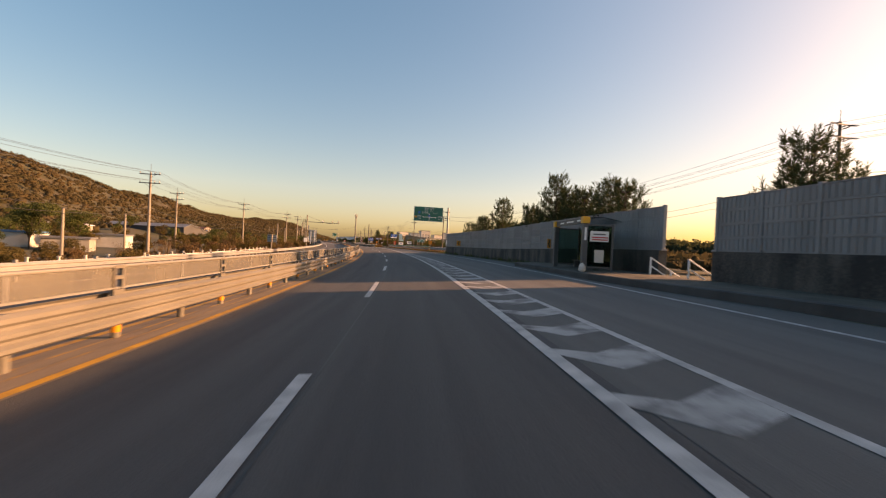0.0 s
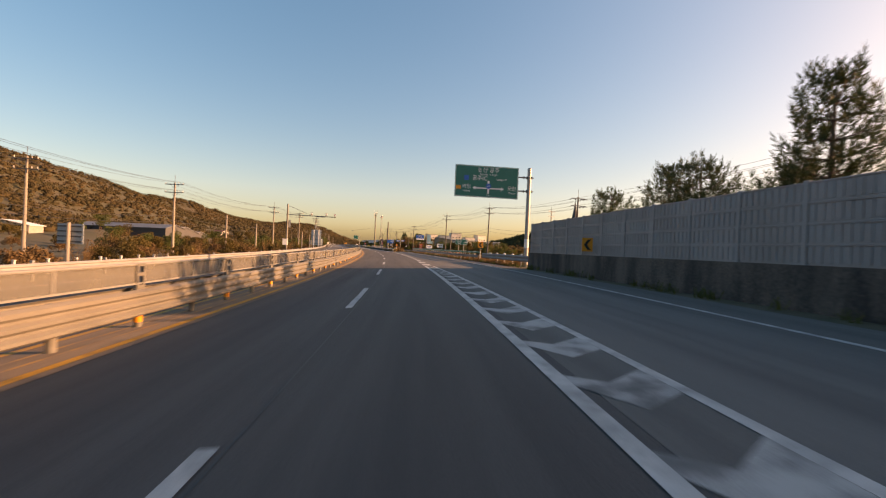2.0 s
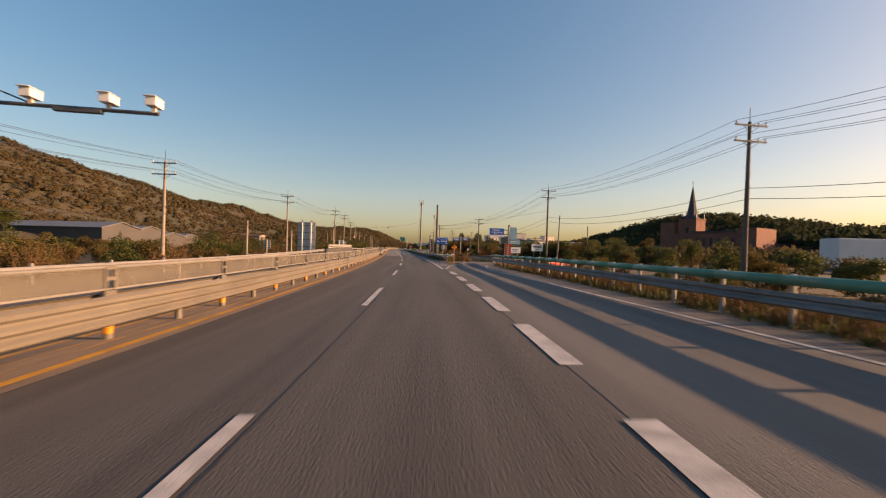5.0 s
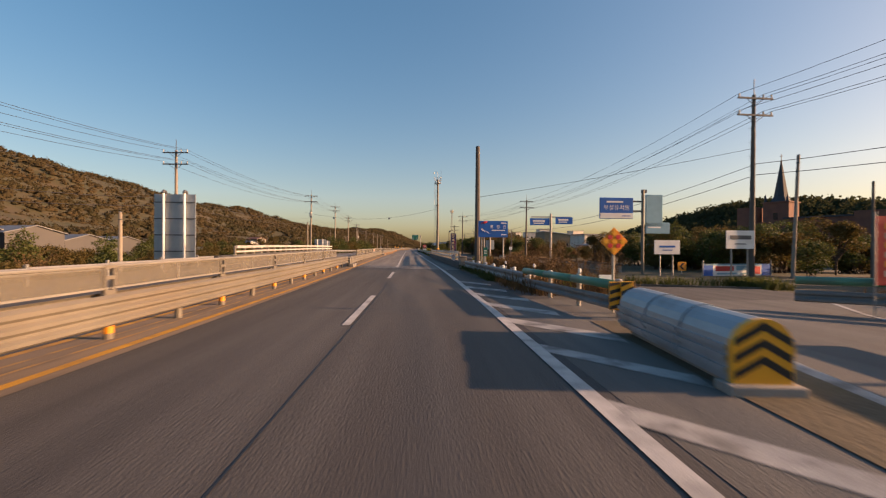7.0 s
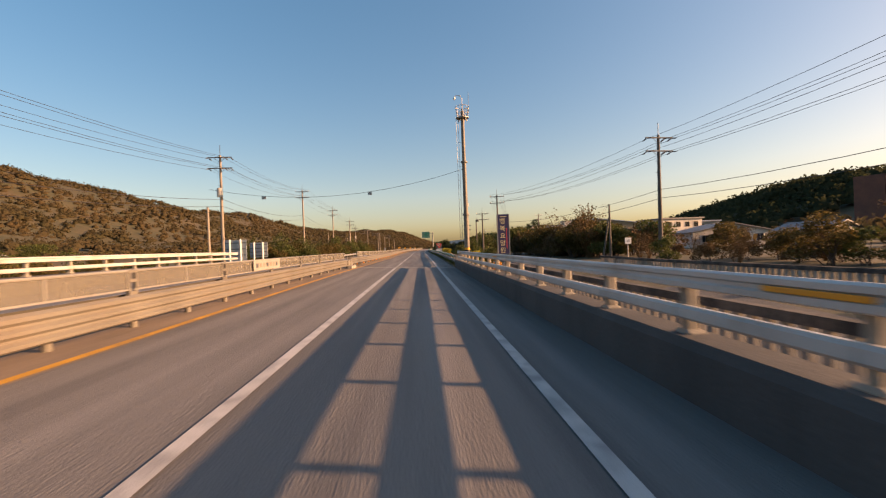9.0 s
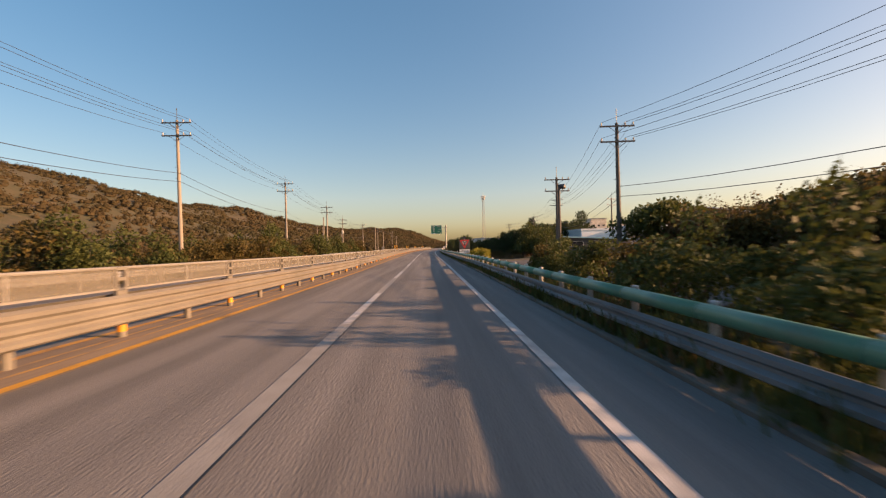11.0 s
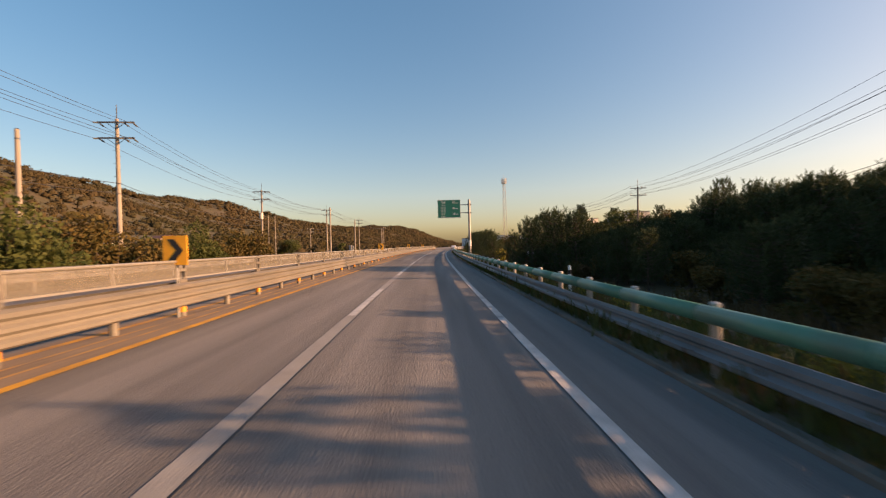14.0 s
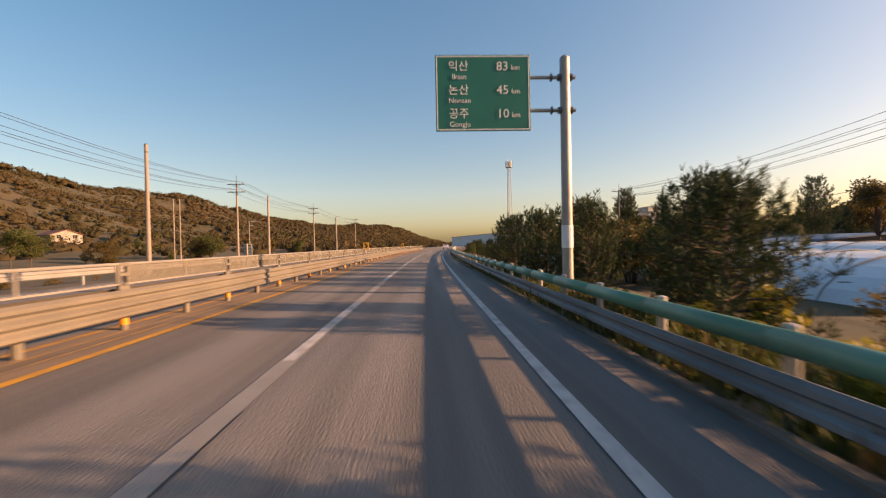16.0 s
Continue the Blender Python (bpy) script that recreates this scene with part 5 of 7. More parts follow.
# steps down through the gap in the barrier, with a pale handrail
st = thing("stairs", at(17.4, 11.0, 0.13, -92), "concrete steps going down between the noise barriers", "stairs")
for k in range(7):
    part("step", boxes((-1.0, 1.0, k * 0.3, k * 0.3 + 0.34, -0.18 * k - 0.4, 0.12 - 0.18 * k), bevel=0.01), CONCRETE, st)
for x, lab in ((-1.3, 19.2), (1.3, 15.8)):
    g = thing("handrail", at(17.4 - x, 10.75, 0.22, -92), "pale painted pipe handrail beside the steps", "handrail", "stair handrails")
    for y, z in ((0.0, 0.0), (1.0, -0.6), (2.0, -1.2)):
        part("post", rod((0, y, z - 0.2), (0, y, z + 0.85), 0.045, 8), WHITE, g)
    for z in (0.82, 0.45):
        part("rail", tube(bmesh.new(), [(0, 0, z), (0, 2.0, z - 1.2)], 0.035, 8), WHITE, g)

# ---------------------------------------------------------------- junction on the right
cu = thing("crash_cushion", at(144.5, 3.42, 0, -6) @ Matrix.Diagonal((0.84, 0.72, 0.93, 1)), "grey rounded crash cushion with a yellow and black chevron face", "crash cushion")
prof = [(-0.36, 0.12), (-0.38, 0.5)] + [(-0.38 * math.cos(k * math.pi / 10), 0.5 + 0.36 * math.sin(k * math.pi / 10)) for k in range(1, 10)] + [(0.38, 0.5), (0.36, 0.12)]


def cushion_part(y0, y1, grow=0.0):
    bm = bmesh.new()
    a = [bm.verts.new((x * (1 + grow), y0, z + grow * 0.3)) for x, z in prof]
    b = [bm.verts.new((x * (1 + grow), y1, z + grow * 0.3)) for x, z in prof]
    for k in range(len(prof) - 1):
        bm.faces.new((a[k], a[k + 1], b[k + 1], b[k]))
    bm.faces.new(a[::-1])
    bm.faces.new(b)
    bm.faces.new((a[0], b[0], b[-1], a[-1]))
    bmesh.ops.recalc_face_normals(bm, faces=bm.faces[:])
    return bm


CUSHION = material("cushion_steel", (0.33, 0.37, 0.40), (0.26, 0.295, 0.32), rough=0.45, metal=0.45, scale=1.5, fine=25, bump=0.05, stain=(0.2, 0.19, 0.17), stain_scale=1.5)
for k, (y0, y1, gr) in enumerate(((0.12, 1.6, 0.0), (1.55, 3.05, 0.05), (3.0, 4.5, 0.10))):
    sec = part("shell_section", cushion_part(y0, y1, gr), CUSHION, cu)
    for z in (0.22, 0.36, 0.48):
        part("side_rib", boxes((-0.42 - gr * 0.38, -0.37 - gr * 0.38, y0 + 0.02, y1 - 0.02, z, z + 0.06)), CUSHION, sec)
face = part("face_plate", cushion_part(0.0, 0.12), YELLOW, cu, "yellow face plate")
for k in range(4):
    z = 0.18 + k * 0.19
    bm = bmesh.new()
    pts = [(-0.35, z - 0.02), (0, z + 0.17), (0.35, z - 0.02), (0.35, z + 0.075), (0, z + 0.265), (-0.35, z + 0.075)]
    pts = [(x, min(q, 0.5 + 0.34 * math.sqrt(max(0, 1 - (x / 0.38) ** 2)))) for x, q in pts]
    v = [bm.verts.new((x, -0.006, q)) for x, q in pts]
    bm.faces.new((v[0], v[1], v[4], v[5]))
    bm.faces.new((v[1], v[2], v[3], v[4]))
    part("chevron_stripe", bm, BLACK, face)
part("foot", boxes((-0.45, 0.45, -0.15, 0.3, 0.0, 0.12), (-0.2, 0.2, 0.3, 4.4, 0.0, 0.14), bevel=0.01), CONCRETE, cu)
rub = new("rubber_block", mesh_of("rubber_block", boxes((-0.2, 0.2, -0.06, 0.06, 0, 0.12), bevel=0.02), BLACK))
rub.matrix_basis = at(142.6, 3.9, 0, 40)
tagged(rub, "black rubber block on the painted gore", "rubber block")
dirt = new("gravel_patch", mesh_of("gravel_patch", strip(140.5, 149, [(140.5, 2.9), (149, 3.4)], [(140.5, 3.6), (149, 5.3)], 0.016, 1.0), SOIL))
tagged(dirt, "dusty gravel patch round the crash cushion", "gravel", kind="stuff")
# end plate of the gore rail
ep = thing("hazard_plate", at(149.3, 4.3, 0, -8), "yellow and black striped end plate of the guardrail", "hazard plate")
pl = part("panel", boxes((-0.13, 0.13, -0.09, -0.05, 0.12, 0.84), bevel=0.01), YELLOW, ep)
for k in range(4):
    bm = bmesh.new()
    z = 0.14 + k * 0.19
    v = [bm.verts.new(q) for q in ((-0.125, -0.095, z), (0.125, -0.095, z + 0.12), (0.125, -0.095, min(0.83, z + 0.21)), (-0.125, -0.095, z + 0.09))]
    bm.faces.new(v)
    part("stripe", bm, BLACK, pl)
part("bolt_bar", boxes((-0.03, 0.03, -0.05, 0.25, 0.2, 0.8)), GALV, ep)
# diamond of reflectors
dm = thing("hazard_marker", at(150.2, 4.45), "orange diamond hazard marker with reflectors on a post", "road sign")
part("post", rod((0, 0.03, 0), (0, 0.03, 1.95), 0.032), GALV, dm)
dp = part("panel", boxes((-0.24, 0.24, -0.012, 0.012, -0.24, 0.24), bevel=0.005), ORANGE, dm, "orange panel", m=Matrix.Translation((0, 0, 1.72)) @ Matrix.Rotation(radians(45), 4, "Y"))
for i in range(3):
    for j in range(3):
        part("reflector", tube(bmesh.new(), [(-0.145 + i * 0.145, -0.028, -0.145 + j * 0.145), (-0.145 + i * 0.145, -0.012, -0.145 + j * 0.145)], 0.058, 8), RED if (i + j) % 2 else YELLOW, dp)
part("white_tag", boxes((-0.35, -0.05, 0.0, 0.02, 0.75, 0.92)), WHITE, dm)


def road_board(s, l0, l1, z0, z1, mat, label, posts=(0.2, 0.8), rows=(), post_mat=GALV, turn=0.0, name="road_sign", rim=True):
    """A flat board on posts; rows: (text or None, x 0..1, z 0..1, height or (w, h), material)."""
    lc = (l0 + l1) / 2
    p = road(s, lc)
    g = thing(name, Matrix.Translation((p.x, p.y, 0)) @ Matrix.Rotation(heading(s) + radians(turn), 4, "Z"), label, "road sign")
    w, h = l1 - l0, z1 - z0
    pn = plate(g, w, h, (z0 + z1) / 2, mat, "panel", 0, rim)
    for f in posts:
        part("post", rod((-w / 2 + w * f, 0.08, ground_z(s, lc) - 0.1), (-w / 2 + w * f, 0.08, z1 - 0.05), 0.05), post_mat, g)
    for text, x, z, size, m_ in rows:
        if text:
            write(pn, text, -w / 2 + w * x, z0 + h * z, size, m_)
        else:
            bar(pn, -w / 2 + w * x - size[0] / 2, -w / 2 + w * x + size[0] / 2, z0 + h * z - size[1] / 2, z0 + h * z + size[1] / 2, m_)
    return g, pn


# green exit sign by the slip road
g, pn = road_board(95, 7.75, 9.35, 2.05, 2.75, GREEN_SIGN, "green exit sign with a white arrow behind the guardrail", (0.28, 0.72), (("모란", 0.33, 0.56, 0.33, WHITE), (None, 0.33, 0.22, (0.32, 0.07), WHITE)))
bm = bmesh.new()
box(bm, 0.35, 0.6, -0.034, -0.026, 2.36, 2.44)
bm.faces.new([bm.verts.new(q) for q in ((0.58, -0.034, 2.52), (0.76, -0.034, 2.40), (0.58, -0.034, 2.28))])
part("arrow", bm, WHITE, pn)
# blue river sign
g, pn = road_board(167.3, 3.7, 5.6, 2.2, 3.25, BLUE_SIGN, "blue river name sign with a fish picture on three posts", (0.12, 0.2, 0.86), (("평", 0.45, 0.62, 0.25, WHITE), ("정", 0.67, 0.62, 0.25, WHITE), ("천", 0.88, 0.62, 0.25, WHITE), (None, 0.68, 0.42, (0.86, 0.07), WHITE), (None, 0.86, 0.86, (0.34, 0.07), WHITE), (None, 0.86, 0.16, (0.34, 0.06), WHITE)), rim=False)
bm = bmesh.new()
tube(bm, [(-0.78, -0.03, 3.08), (-0.7, -0.03, 3.11), (-0.58, -0.03, 3.14), (-0.46, -0.03, 3.17), (-0.38, -0.03, 3.17)], [0.05, 0.025, 0.08, 0.06, 0.01], 6)
part("fish_picture", bm, RED, pn, "small red fish picture")
bm = bmesh.new()
tube(bm, [(-0.78, -0.028, 2.72), (-0.66, -0.028, 2.62), (-0.5, -0.028, 2.6), (-0.36, -0.028, 2.5), (-0.24, -0.028, 2.44)], 0.016, 5)
tube(bm, [(-0.7, -0.028, 2.8), (-0.62, -0.028, 2.62), (-0.52, -0.028, 2.5)], 0.013, 5)
part("river_map", bm, WHITE, pn)
road_board(166.5, 3.9, 4.15, 1.0, 1.55, GREEN_SIGN, "small green notice on a thin post", (0.5,), ((None, 0.5, 0.6, (0.16, 0.05), WHITE), (None, 0.5, 0.35, (0.16, 0.05), WHITE)), rim=False)
# blue pair of direction blades on one pole
p = road(163, 7.0)
g = thing("direction_sign", Matrix.Translation((p.x, p.y, 0)) @ Matrix.Rotation(heading(163), 4, "Z"), "grey pole with two blue direction blades", "road sign")
part("pole", rod((0, 0, -0.6), (0, 0, 3.4), 0.06, 10), GALV, g)
part("arm", boxes((-1.1, 1.1, -0.03, 0.03, 3.18, 3.24)), GALV, g)
for x0, x1, z in ((-1.15, -0.08, 2.95), (0.25, 1.2, 3.02)):
    b_ = part("blade", boxes((x0, x1, -0.04, -0.02, z - 0.19, z + 0.19), bevel=0.004), BLUE_SIGN, g, "blue direction blade")
    part("bar", boxes((x0 + 0.15, x1 - 0.25, -0.046, -0.04, z, z + 0.09)), WHITE, b_)
    part("bar", boxes((x0 + 0.2, x1 - 0.3, -0.046, -0.04, z - 0.11, z - 0.05)), WHITE, b_)
# tall billboards on one pole
p = road(169.8, 16.0)
g = thing("billboard", Matrix.Translation((p.x, p.y, 0)) @ Matrix.Rotation(heading(169), 4, "Z"), "pale pole with blue, white and pale blue boards", "billboard")
part("pole", rod((0, 0, -0.9), (0, 0, 5.75), 0.11, 10), CREAM, g)
part("cap_box", boxes((-0.1, 0.25, -0.08, 0.08, 5.5, 5.75)), STEEL_DARK, g)
b1 = part("panel", boxes((-3.2, -0.75, -0.06, 0.06, 3.65, 5.15), bevel=0.02), BLUE_SIGN, g, "blue and white board")
part("lower_band", boxes((-3.17, -0.78, -0.07, -0.05, 3.68, 4.05)), WHITE, b1)
write(b1, "부설유치원", -1.98, 4.42, 0.42, WHITE, y=-0.068)
for x0, x1, z, h_ in ((-2.7, -1.5, 4.85, 0.12), (-1.6, -0.95, 3.85, 0.06)):
    part("bar", boxes((x0, x1, -0.075, -0.06, z - h_ / 2, z + h_ / 2)), WHITE if z > 4.1 else BLUE_SIGN, b1)
for z in (4.9, 4.2):
    part("arm", boxes((-0.8, 0.1, -0.05, 0.05, z - 0.06, z + 0.06)), STEEL_DARK, g)
PALE_BLUE = material("pale_blue_panel", (0.22, 0.42, 0.52), (0.18, 0.35, 0.44), rough=0.45, scale=1.5, fine=20, bump=0.02)
b2 = part("panel", boxes((0.2, 1.45, -0.06, 0.06, 3.1, 5.4), (0.2, 2.0, -0.06, 0.06, 2.6, 3.4), bevel=0.02), PALE_BLUE, g, "pale blue board")
part("bar", boxes((0.35, 1.3, -0.07, -0.06, 3.0, 3.1)), WHITE, b2)
road_board(168, 15.8, 17.6, 1.15, 2.1, WHITE, "low white notice board with blue lines on posts", (0.25, 0.75), ((None, 0.5, 0.55, (1.1, 0.13), BLUE_SIGN), (None, 0.5, 0.3, (0.7, 0.06), BLUE_SIGN)), rim=False)
road_board(164.8, 18.4, 20.2, 1.55, 2.65, WHITE, "white direction board with dark lettering on two posts", (0.22, 0.8), ((None, 0.5, 0.62, (1.35, 0.24), STEEL_DARK), (None, 0.5, 0.26, (0.7, 0.06), STEEL_DARK)), rim=False)
road_board(170.5, 14.0, 14.5, 0.4, 0.85, CREAM, "small beige notice on a thin post", (0.5,), rim=False)
guide_post_chevron(168.2, 17.9, 0.55, True, 0.6, 0.6, "orange curve marker with a black arrow by the side road")
guide_post_chevron(161.5, 25.5, 0.6, True, 0.6, 0.6, "orange curve marker with a black arrow by the side road")
# printed banner
g = thing("banner", at(166.6, 20.6, 0, 8), "wide printed cloth banner in blue, white and pink between two posts", "banner")
cl = part("cloth", boxes((-2.6, 2.6, -0.01, 0.01, 0.0, 0.78), bevel=0.004), WHITE, g)
for x0, x1, z0_, z1_, m_ in ((-2.6, -1.9, 0.0, 0.78, BLUE_SIGN), (1.9, 2.6, 0.0, 0.78, BLUE_SIGN), (-1.7, -0.3, 0.3, 0.62, RED), (-0.1, 0.9, 0.35, 0.65, PALE_BLUE), (1.0, 1.8, 0.1, 0.6, RED), (-1.6, 0.8, 0.08, 0.2, PALE_BLUE), (-2.6, 2.6, 0.68, 0.78, PALE_BLUE)):
    part("print_bar", boxes((x0, x1, -0.016, -0.01, z0_, z1_)), m_, cl)
for x in (-2.65, 2.65):
    part("post", rod((x, 0, -1.2), (x, 0, 1.0), 0.04), GALV, g)
# red hanging banner and red plastic barriers
g = thing("flag_banner", at(149.5, 10.7, 0, -4), "red upright flag banner with pale lettering on a thin pole", "banner")
part("pole", rod((-0.38, 0, -0.3), (-0.38, 0, 2.45), 0.02), GALV, g)
fl = part("cloth", boxes((-0.36, 0.36, -0.008, 0.008, 0.75, 2.35), bevel=0.003), RED, g)
for k in range(6):
    part("bar", boxes((-0.16, 0.16, -0.014, -0.008, 0.95 + k * 0.22, 1.09 + k * 0.22)), YELLOW if k % 2 else PLASTER, fl)
RED_PLASTIC = material("red_plastic", (0.55, 0.05, 0.035), (0.45, 0.04, 0.03), rough=0.4, scale=2, fine=20, bump=0.03, obj=0.4)
bar_bm = bmesh.new()
box(bar_bm, -0.2, 0.2, 0, 1.15, 0, 0.18, bevel=0.02)
box(bar_bm, -0.13, 0.13, 0.03, 1.12, 0.17, 0.75, bevel=0.03)
bar_me = mesh_of("body", bar_bm, RED_PLASTIC)
slot_me = mesh_of("slot", boxes((-0.205, 0.205, 0.2, 0.4, 0.02, 0.1), (-0.205, 0.205, 0.75, 0.95, 0.02, 0.1)), BLACK)
for k in range(9):
    g = thing("plastic_barrier", Matrix.Translation(road(153.5 + k * 0.75, 15.8 + k * 1.0, -0.24)) @ Matrix.Rotation(heading(155) - 0.93, 4, "Z"), "red plastic water-filled road barrier", "road barrier", "red barriers")
    part("body", bar_me, RED_PLASTIC, g)
    part("slot", slot_me, BLACK, g)
# delineator posts along the gore
for s, l in ((153, 4.7), (157, 4.4), (161, 4.1), (282, 4.2), (297, 4.2)):
    g = thing("delineator", at(s, l, -0.1), "white and black delineator post behind the guardrail", "delineator", "delineators")
    b_ = part("post", tube(bmesh.new(), [(0, 0, 0), (0, 0, 1.0), (0, 0, 1.05)], [0.05, 0.05, 0.03], 8), WHITE, g)
    part("band", tube(bmesh.new(), [(0, 0, 0.8), (0, 0, 0.92)], 0.053, 8, False), BLACK, b_)

# sign seen from behind with a solar panel
g = thing("warning_sign", at(172.4, 5.4), "grey back of a warning sign with a solar panel", "road sign")
part("post", rod((0, 0, -0.5), (0, 0, 2.6), 0.07), GALV, g)
part("panel", boxes((-0.32, 0.32, 0.03, 0.06, 1.55, 2.25), bevel=0.01), SIGN_BACK, g)
part("lower_panel", boxes((-0.32, 0.32, 0.03, 0.06, 0.2, 1.0), bevel=0.01), CREAM, g)
part("solar_panel", boxes((-0.3, 0.3, -0.2, 0.2, -0.02, 0.02)), BLACK, g, "tilted dark solar panel", m=Matrix.Translation((0, 0, 2.65)) @ Matrix.Rotation(radians(35), 4, "X"))
# cloth notice tied to the bridge rail
PALE_PRINT = material("faded_pink_print", (0.55, 0.20, 0.16), (0.45, 0.16, 0.13), rough=0.7, scale=3, fine=30, bump=0.02)
for s in (175.7,):
    g = thing("notice_cloth", at(s, 2.95, 0), "white cloth notice with red lettering tied to the bridge railing", "banner", "rail notices")
    bm = bmesh.new()
    for k in range(13):
        y, q = -1.4 + 2.8 * k / 12, 1 - (k / 6 - 1) ** 2
        for i in range(5):
            z = 1.16 - 0.13 * q - i / 4 * (0.5 + 0.05 * math.sin(k * 0.7))
            for x in (-0.012, 0.0):
                bm.verts.new((x - 0.02 * math.sin(k * 1.1 + i * 0.8) * q, y, z))
    bm.verts.ensure_lookup_table()
    for k in range(12):
        for i in range(4):
            for j in range(2):
                a, b = (k * 5 + i) * 2 + j, ((k + 1) * 5 + i) * 2 + j
                bm.faces.new([bm.verts[v] for v in ((a, b, b + 2, a + 2) if j else (a, a + 2, b + 2, b))])
    c_ = part("cloth", bm, PLASTER, g)
    for k in range(3):
        part("bar", boxes((-0.046, -0.034, -1.0 + 0.2 * k, 0.95 - 0.3 * k, 0.66 + k * 0.13, 0.73 + k * 0.13)), PALE_PRINT if k else PALE_BLUE, c_)
FADED_CLOTH = material("faded_cloth", (0.34, 0.31, 0.27), (0.26, 0.235, 0.205), rough=0.8, scale=2, fine=30, bump=0.1)
g = thing("notice_cloth", at(196, MED + 0.06), "pale cloth notice tied to the median screen", "banner")
c_ = part("cloth", boxes((-0.0, 0.012, -1.3, 1.3, 0.74, 1.1), bevel=0.003), FADED_CLOTH, g)
for k in range(7):
    part("bar", boxes((0.012, 0.018, -1.1 + k * 0.32, -0.9 + k * 0.32, 0.84, 0.98)), PALE_PRINT if k % 3 else STEEL_DARK, c_)

# small speed sign
g, pn = road_board(214.5, 17.0, 17.5, 1.2, 1.7, WHITE, "small white speed notice reading thirty on a post", (0.5,), (("30", 0.5, 0.5, 0.24, STEEL_DARK),), rim=False)
# tall navy board
p = road(215.5, 7.2)
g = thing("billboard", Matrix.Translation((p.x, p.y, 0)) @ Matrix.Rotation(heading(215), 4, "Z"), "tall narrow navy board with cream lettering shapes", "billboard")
nb = part("panel", boxes((-0.46, 0.46, -0.12, 0.12, 0.75, 4.02), bevel=0.015), NAVY, g)
for side in (-0.48, 0.48):
    part("frame", boxes((side - 0.03, side + 0.03, -0.13, 0.13, -0.6, 4.0)), GALV, g)
CREAM_FILM = material("cream_film", (0.75, 0.66, 0.36), (0.65, 0.56, 0.3), rough=0.5, scale=3, fine=40, bump=0.02)
for k, sign in enumerate("행복요양원"):
    write(nb, sign, -0.08, 3.42 - k * 0.6, 0.52, CREAM_FILM, y=-0.125)
part("side_lettering", boxes((0.22, 0.28, -0.128, -0.12, 1.2, 2.9)), RED, nb)
part("top_bar", boxes((-0.25, 0.25, -0.128, -0.12, 3.8, 3.85)), CREAM_FILM, nb)

# slow sign
g = thing("warning_sign", at(272, 4.3, 0), "red triangle slow sign on a dark square over a white plate", "road sign")
part("post", rod((0, 0.04, -0.3), (0, 0.04, 2.5), 0.045), GALV, g)
pn = part("panel", boxes((-0.6, 0.6, -0.015, 0.02, 1.22, 2.32), bevel=0.006), STEEL_DARK, g, "dark square panel")
bm = bmesh.new()
o_, i_ = ((-0.57, 2.29), (0.57, 2.29), (0, 1.27)), ((-0.36, 2.16), (0.36, 2.16), (0, 1.52))
vo = [bm.verts.new((x, -0.024, z)) for x, z in o_]
vi = [bm.verts.new((x, -0.024, z)) for x, z in i_]
for k in range(3):
    bm.faces.new((vo[k], vo[(k + 1) % 3], vi[(k + 1) % 3], vi[k]))
part("triangle", bm, RED, pn, "red triangle outline")
write(pn, "천천히", 0, 2.06, 0.21, WHITE, y=-0.022)
write(pn, "SLOW", 0, 1.86, 0.15, WHITE, y=-0.022)
lp = part("lower_plate", boxes((-0.6, 0.6, -0.015, 0.02, 0.76, 1.18), bevel=0.006), WHITE, g, "white lower plate")
write(lp, "속도를줄이시오", 0, 0.97, 0.2, STEEL_DARK, y=-0.02, squeeze=0.8)
part("solar_panel", boxes((-0.2, 0.2, -0.16, 0.16, -0.02, 0.02)), BLACK, g, m=Matrix.Translation((0, 0, 2.5)) @ Matrix.Rotation(radians(30), 4, "X"))
# round lamp on the pole by the yard
lm = thing("yard_lamp", Matrix.Translation(road(255, 10.2)), "dark round yard lamp on a bracket", "lamp")
part("head", tube(bmesh.new(), [(0.0, 0, 5.75), (0.12, 0, 5.95), (0.35, 0, 5.95), (0.5, 0, 5.8)], [0.05, 0.2, 0.22, 0.08], 10), STEEL_DARK, lm)
part("bracket", rod((-0.1, 0, 5.6), (0.1, 0, 5.85), 0.03), STEEL_DARK, lm)

# balustrade of the side road's bridge
for k in range(79):
    s = 172 + k * 1.0 if k < 44 else 172 + (k - 44)
    g = thing("balustrade", at(s, 15.6 if k < 44 else 5.75, -0.3), "brown concrete balustrade bay of the side road bridge", "balustrade", "side bridge balustrade")
    part("top_beam", balus_top if k else (balus_top := mesh_of("top_beam", boxes((-0.1, 0.1, 0, 1.0, 0.75, 0.92)), CONCRETE_WALL)), CONCRETE_WALL, g)
    part("base_beam", balus_base if k else (balus_base := mesh_of("base_beam", boxes((-0.14, 0.14, 0, 1.0, -0.2, 0.15)), CONCRETE_WALL)), CONCRETE_WALL, g)
    for y in (0.12, 0.45, 0.78):
        part("baluster", balus_bar if (k or y > 0.2) else (balus_bar := mesh_of("baluster", boxes((-0.06, 0.06, 0, 0.14, 0.15, 0.75), bevel=0.01), CONCRETE)), CONCRETE, g, m=Matrix.Translation((0, y, 0)))

# small orange box behind the bridge railing
for s, l in ((206.5, 5.0), (175.3, 5.15)):
    g = thing("equipment_box", at(s, l, -0.2), "small orange equipment box on a short post", "equipment box", "equipment boxes")
    part("body", boxes((-0.22, 0.22, -0.18, 0.18, 0.42, 0.9), bevel=0.02), ORANGE, g)
    part("lid", boxes((-0.24, 0.24, -0.2, 0.2, 0.9, 0.93), bevel=0.01), STEEL_DARK, g)
    part("post", rod((0, 0, -0.4), (0, 0, 0.42), 0.05), GALV, g)


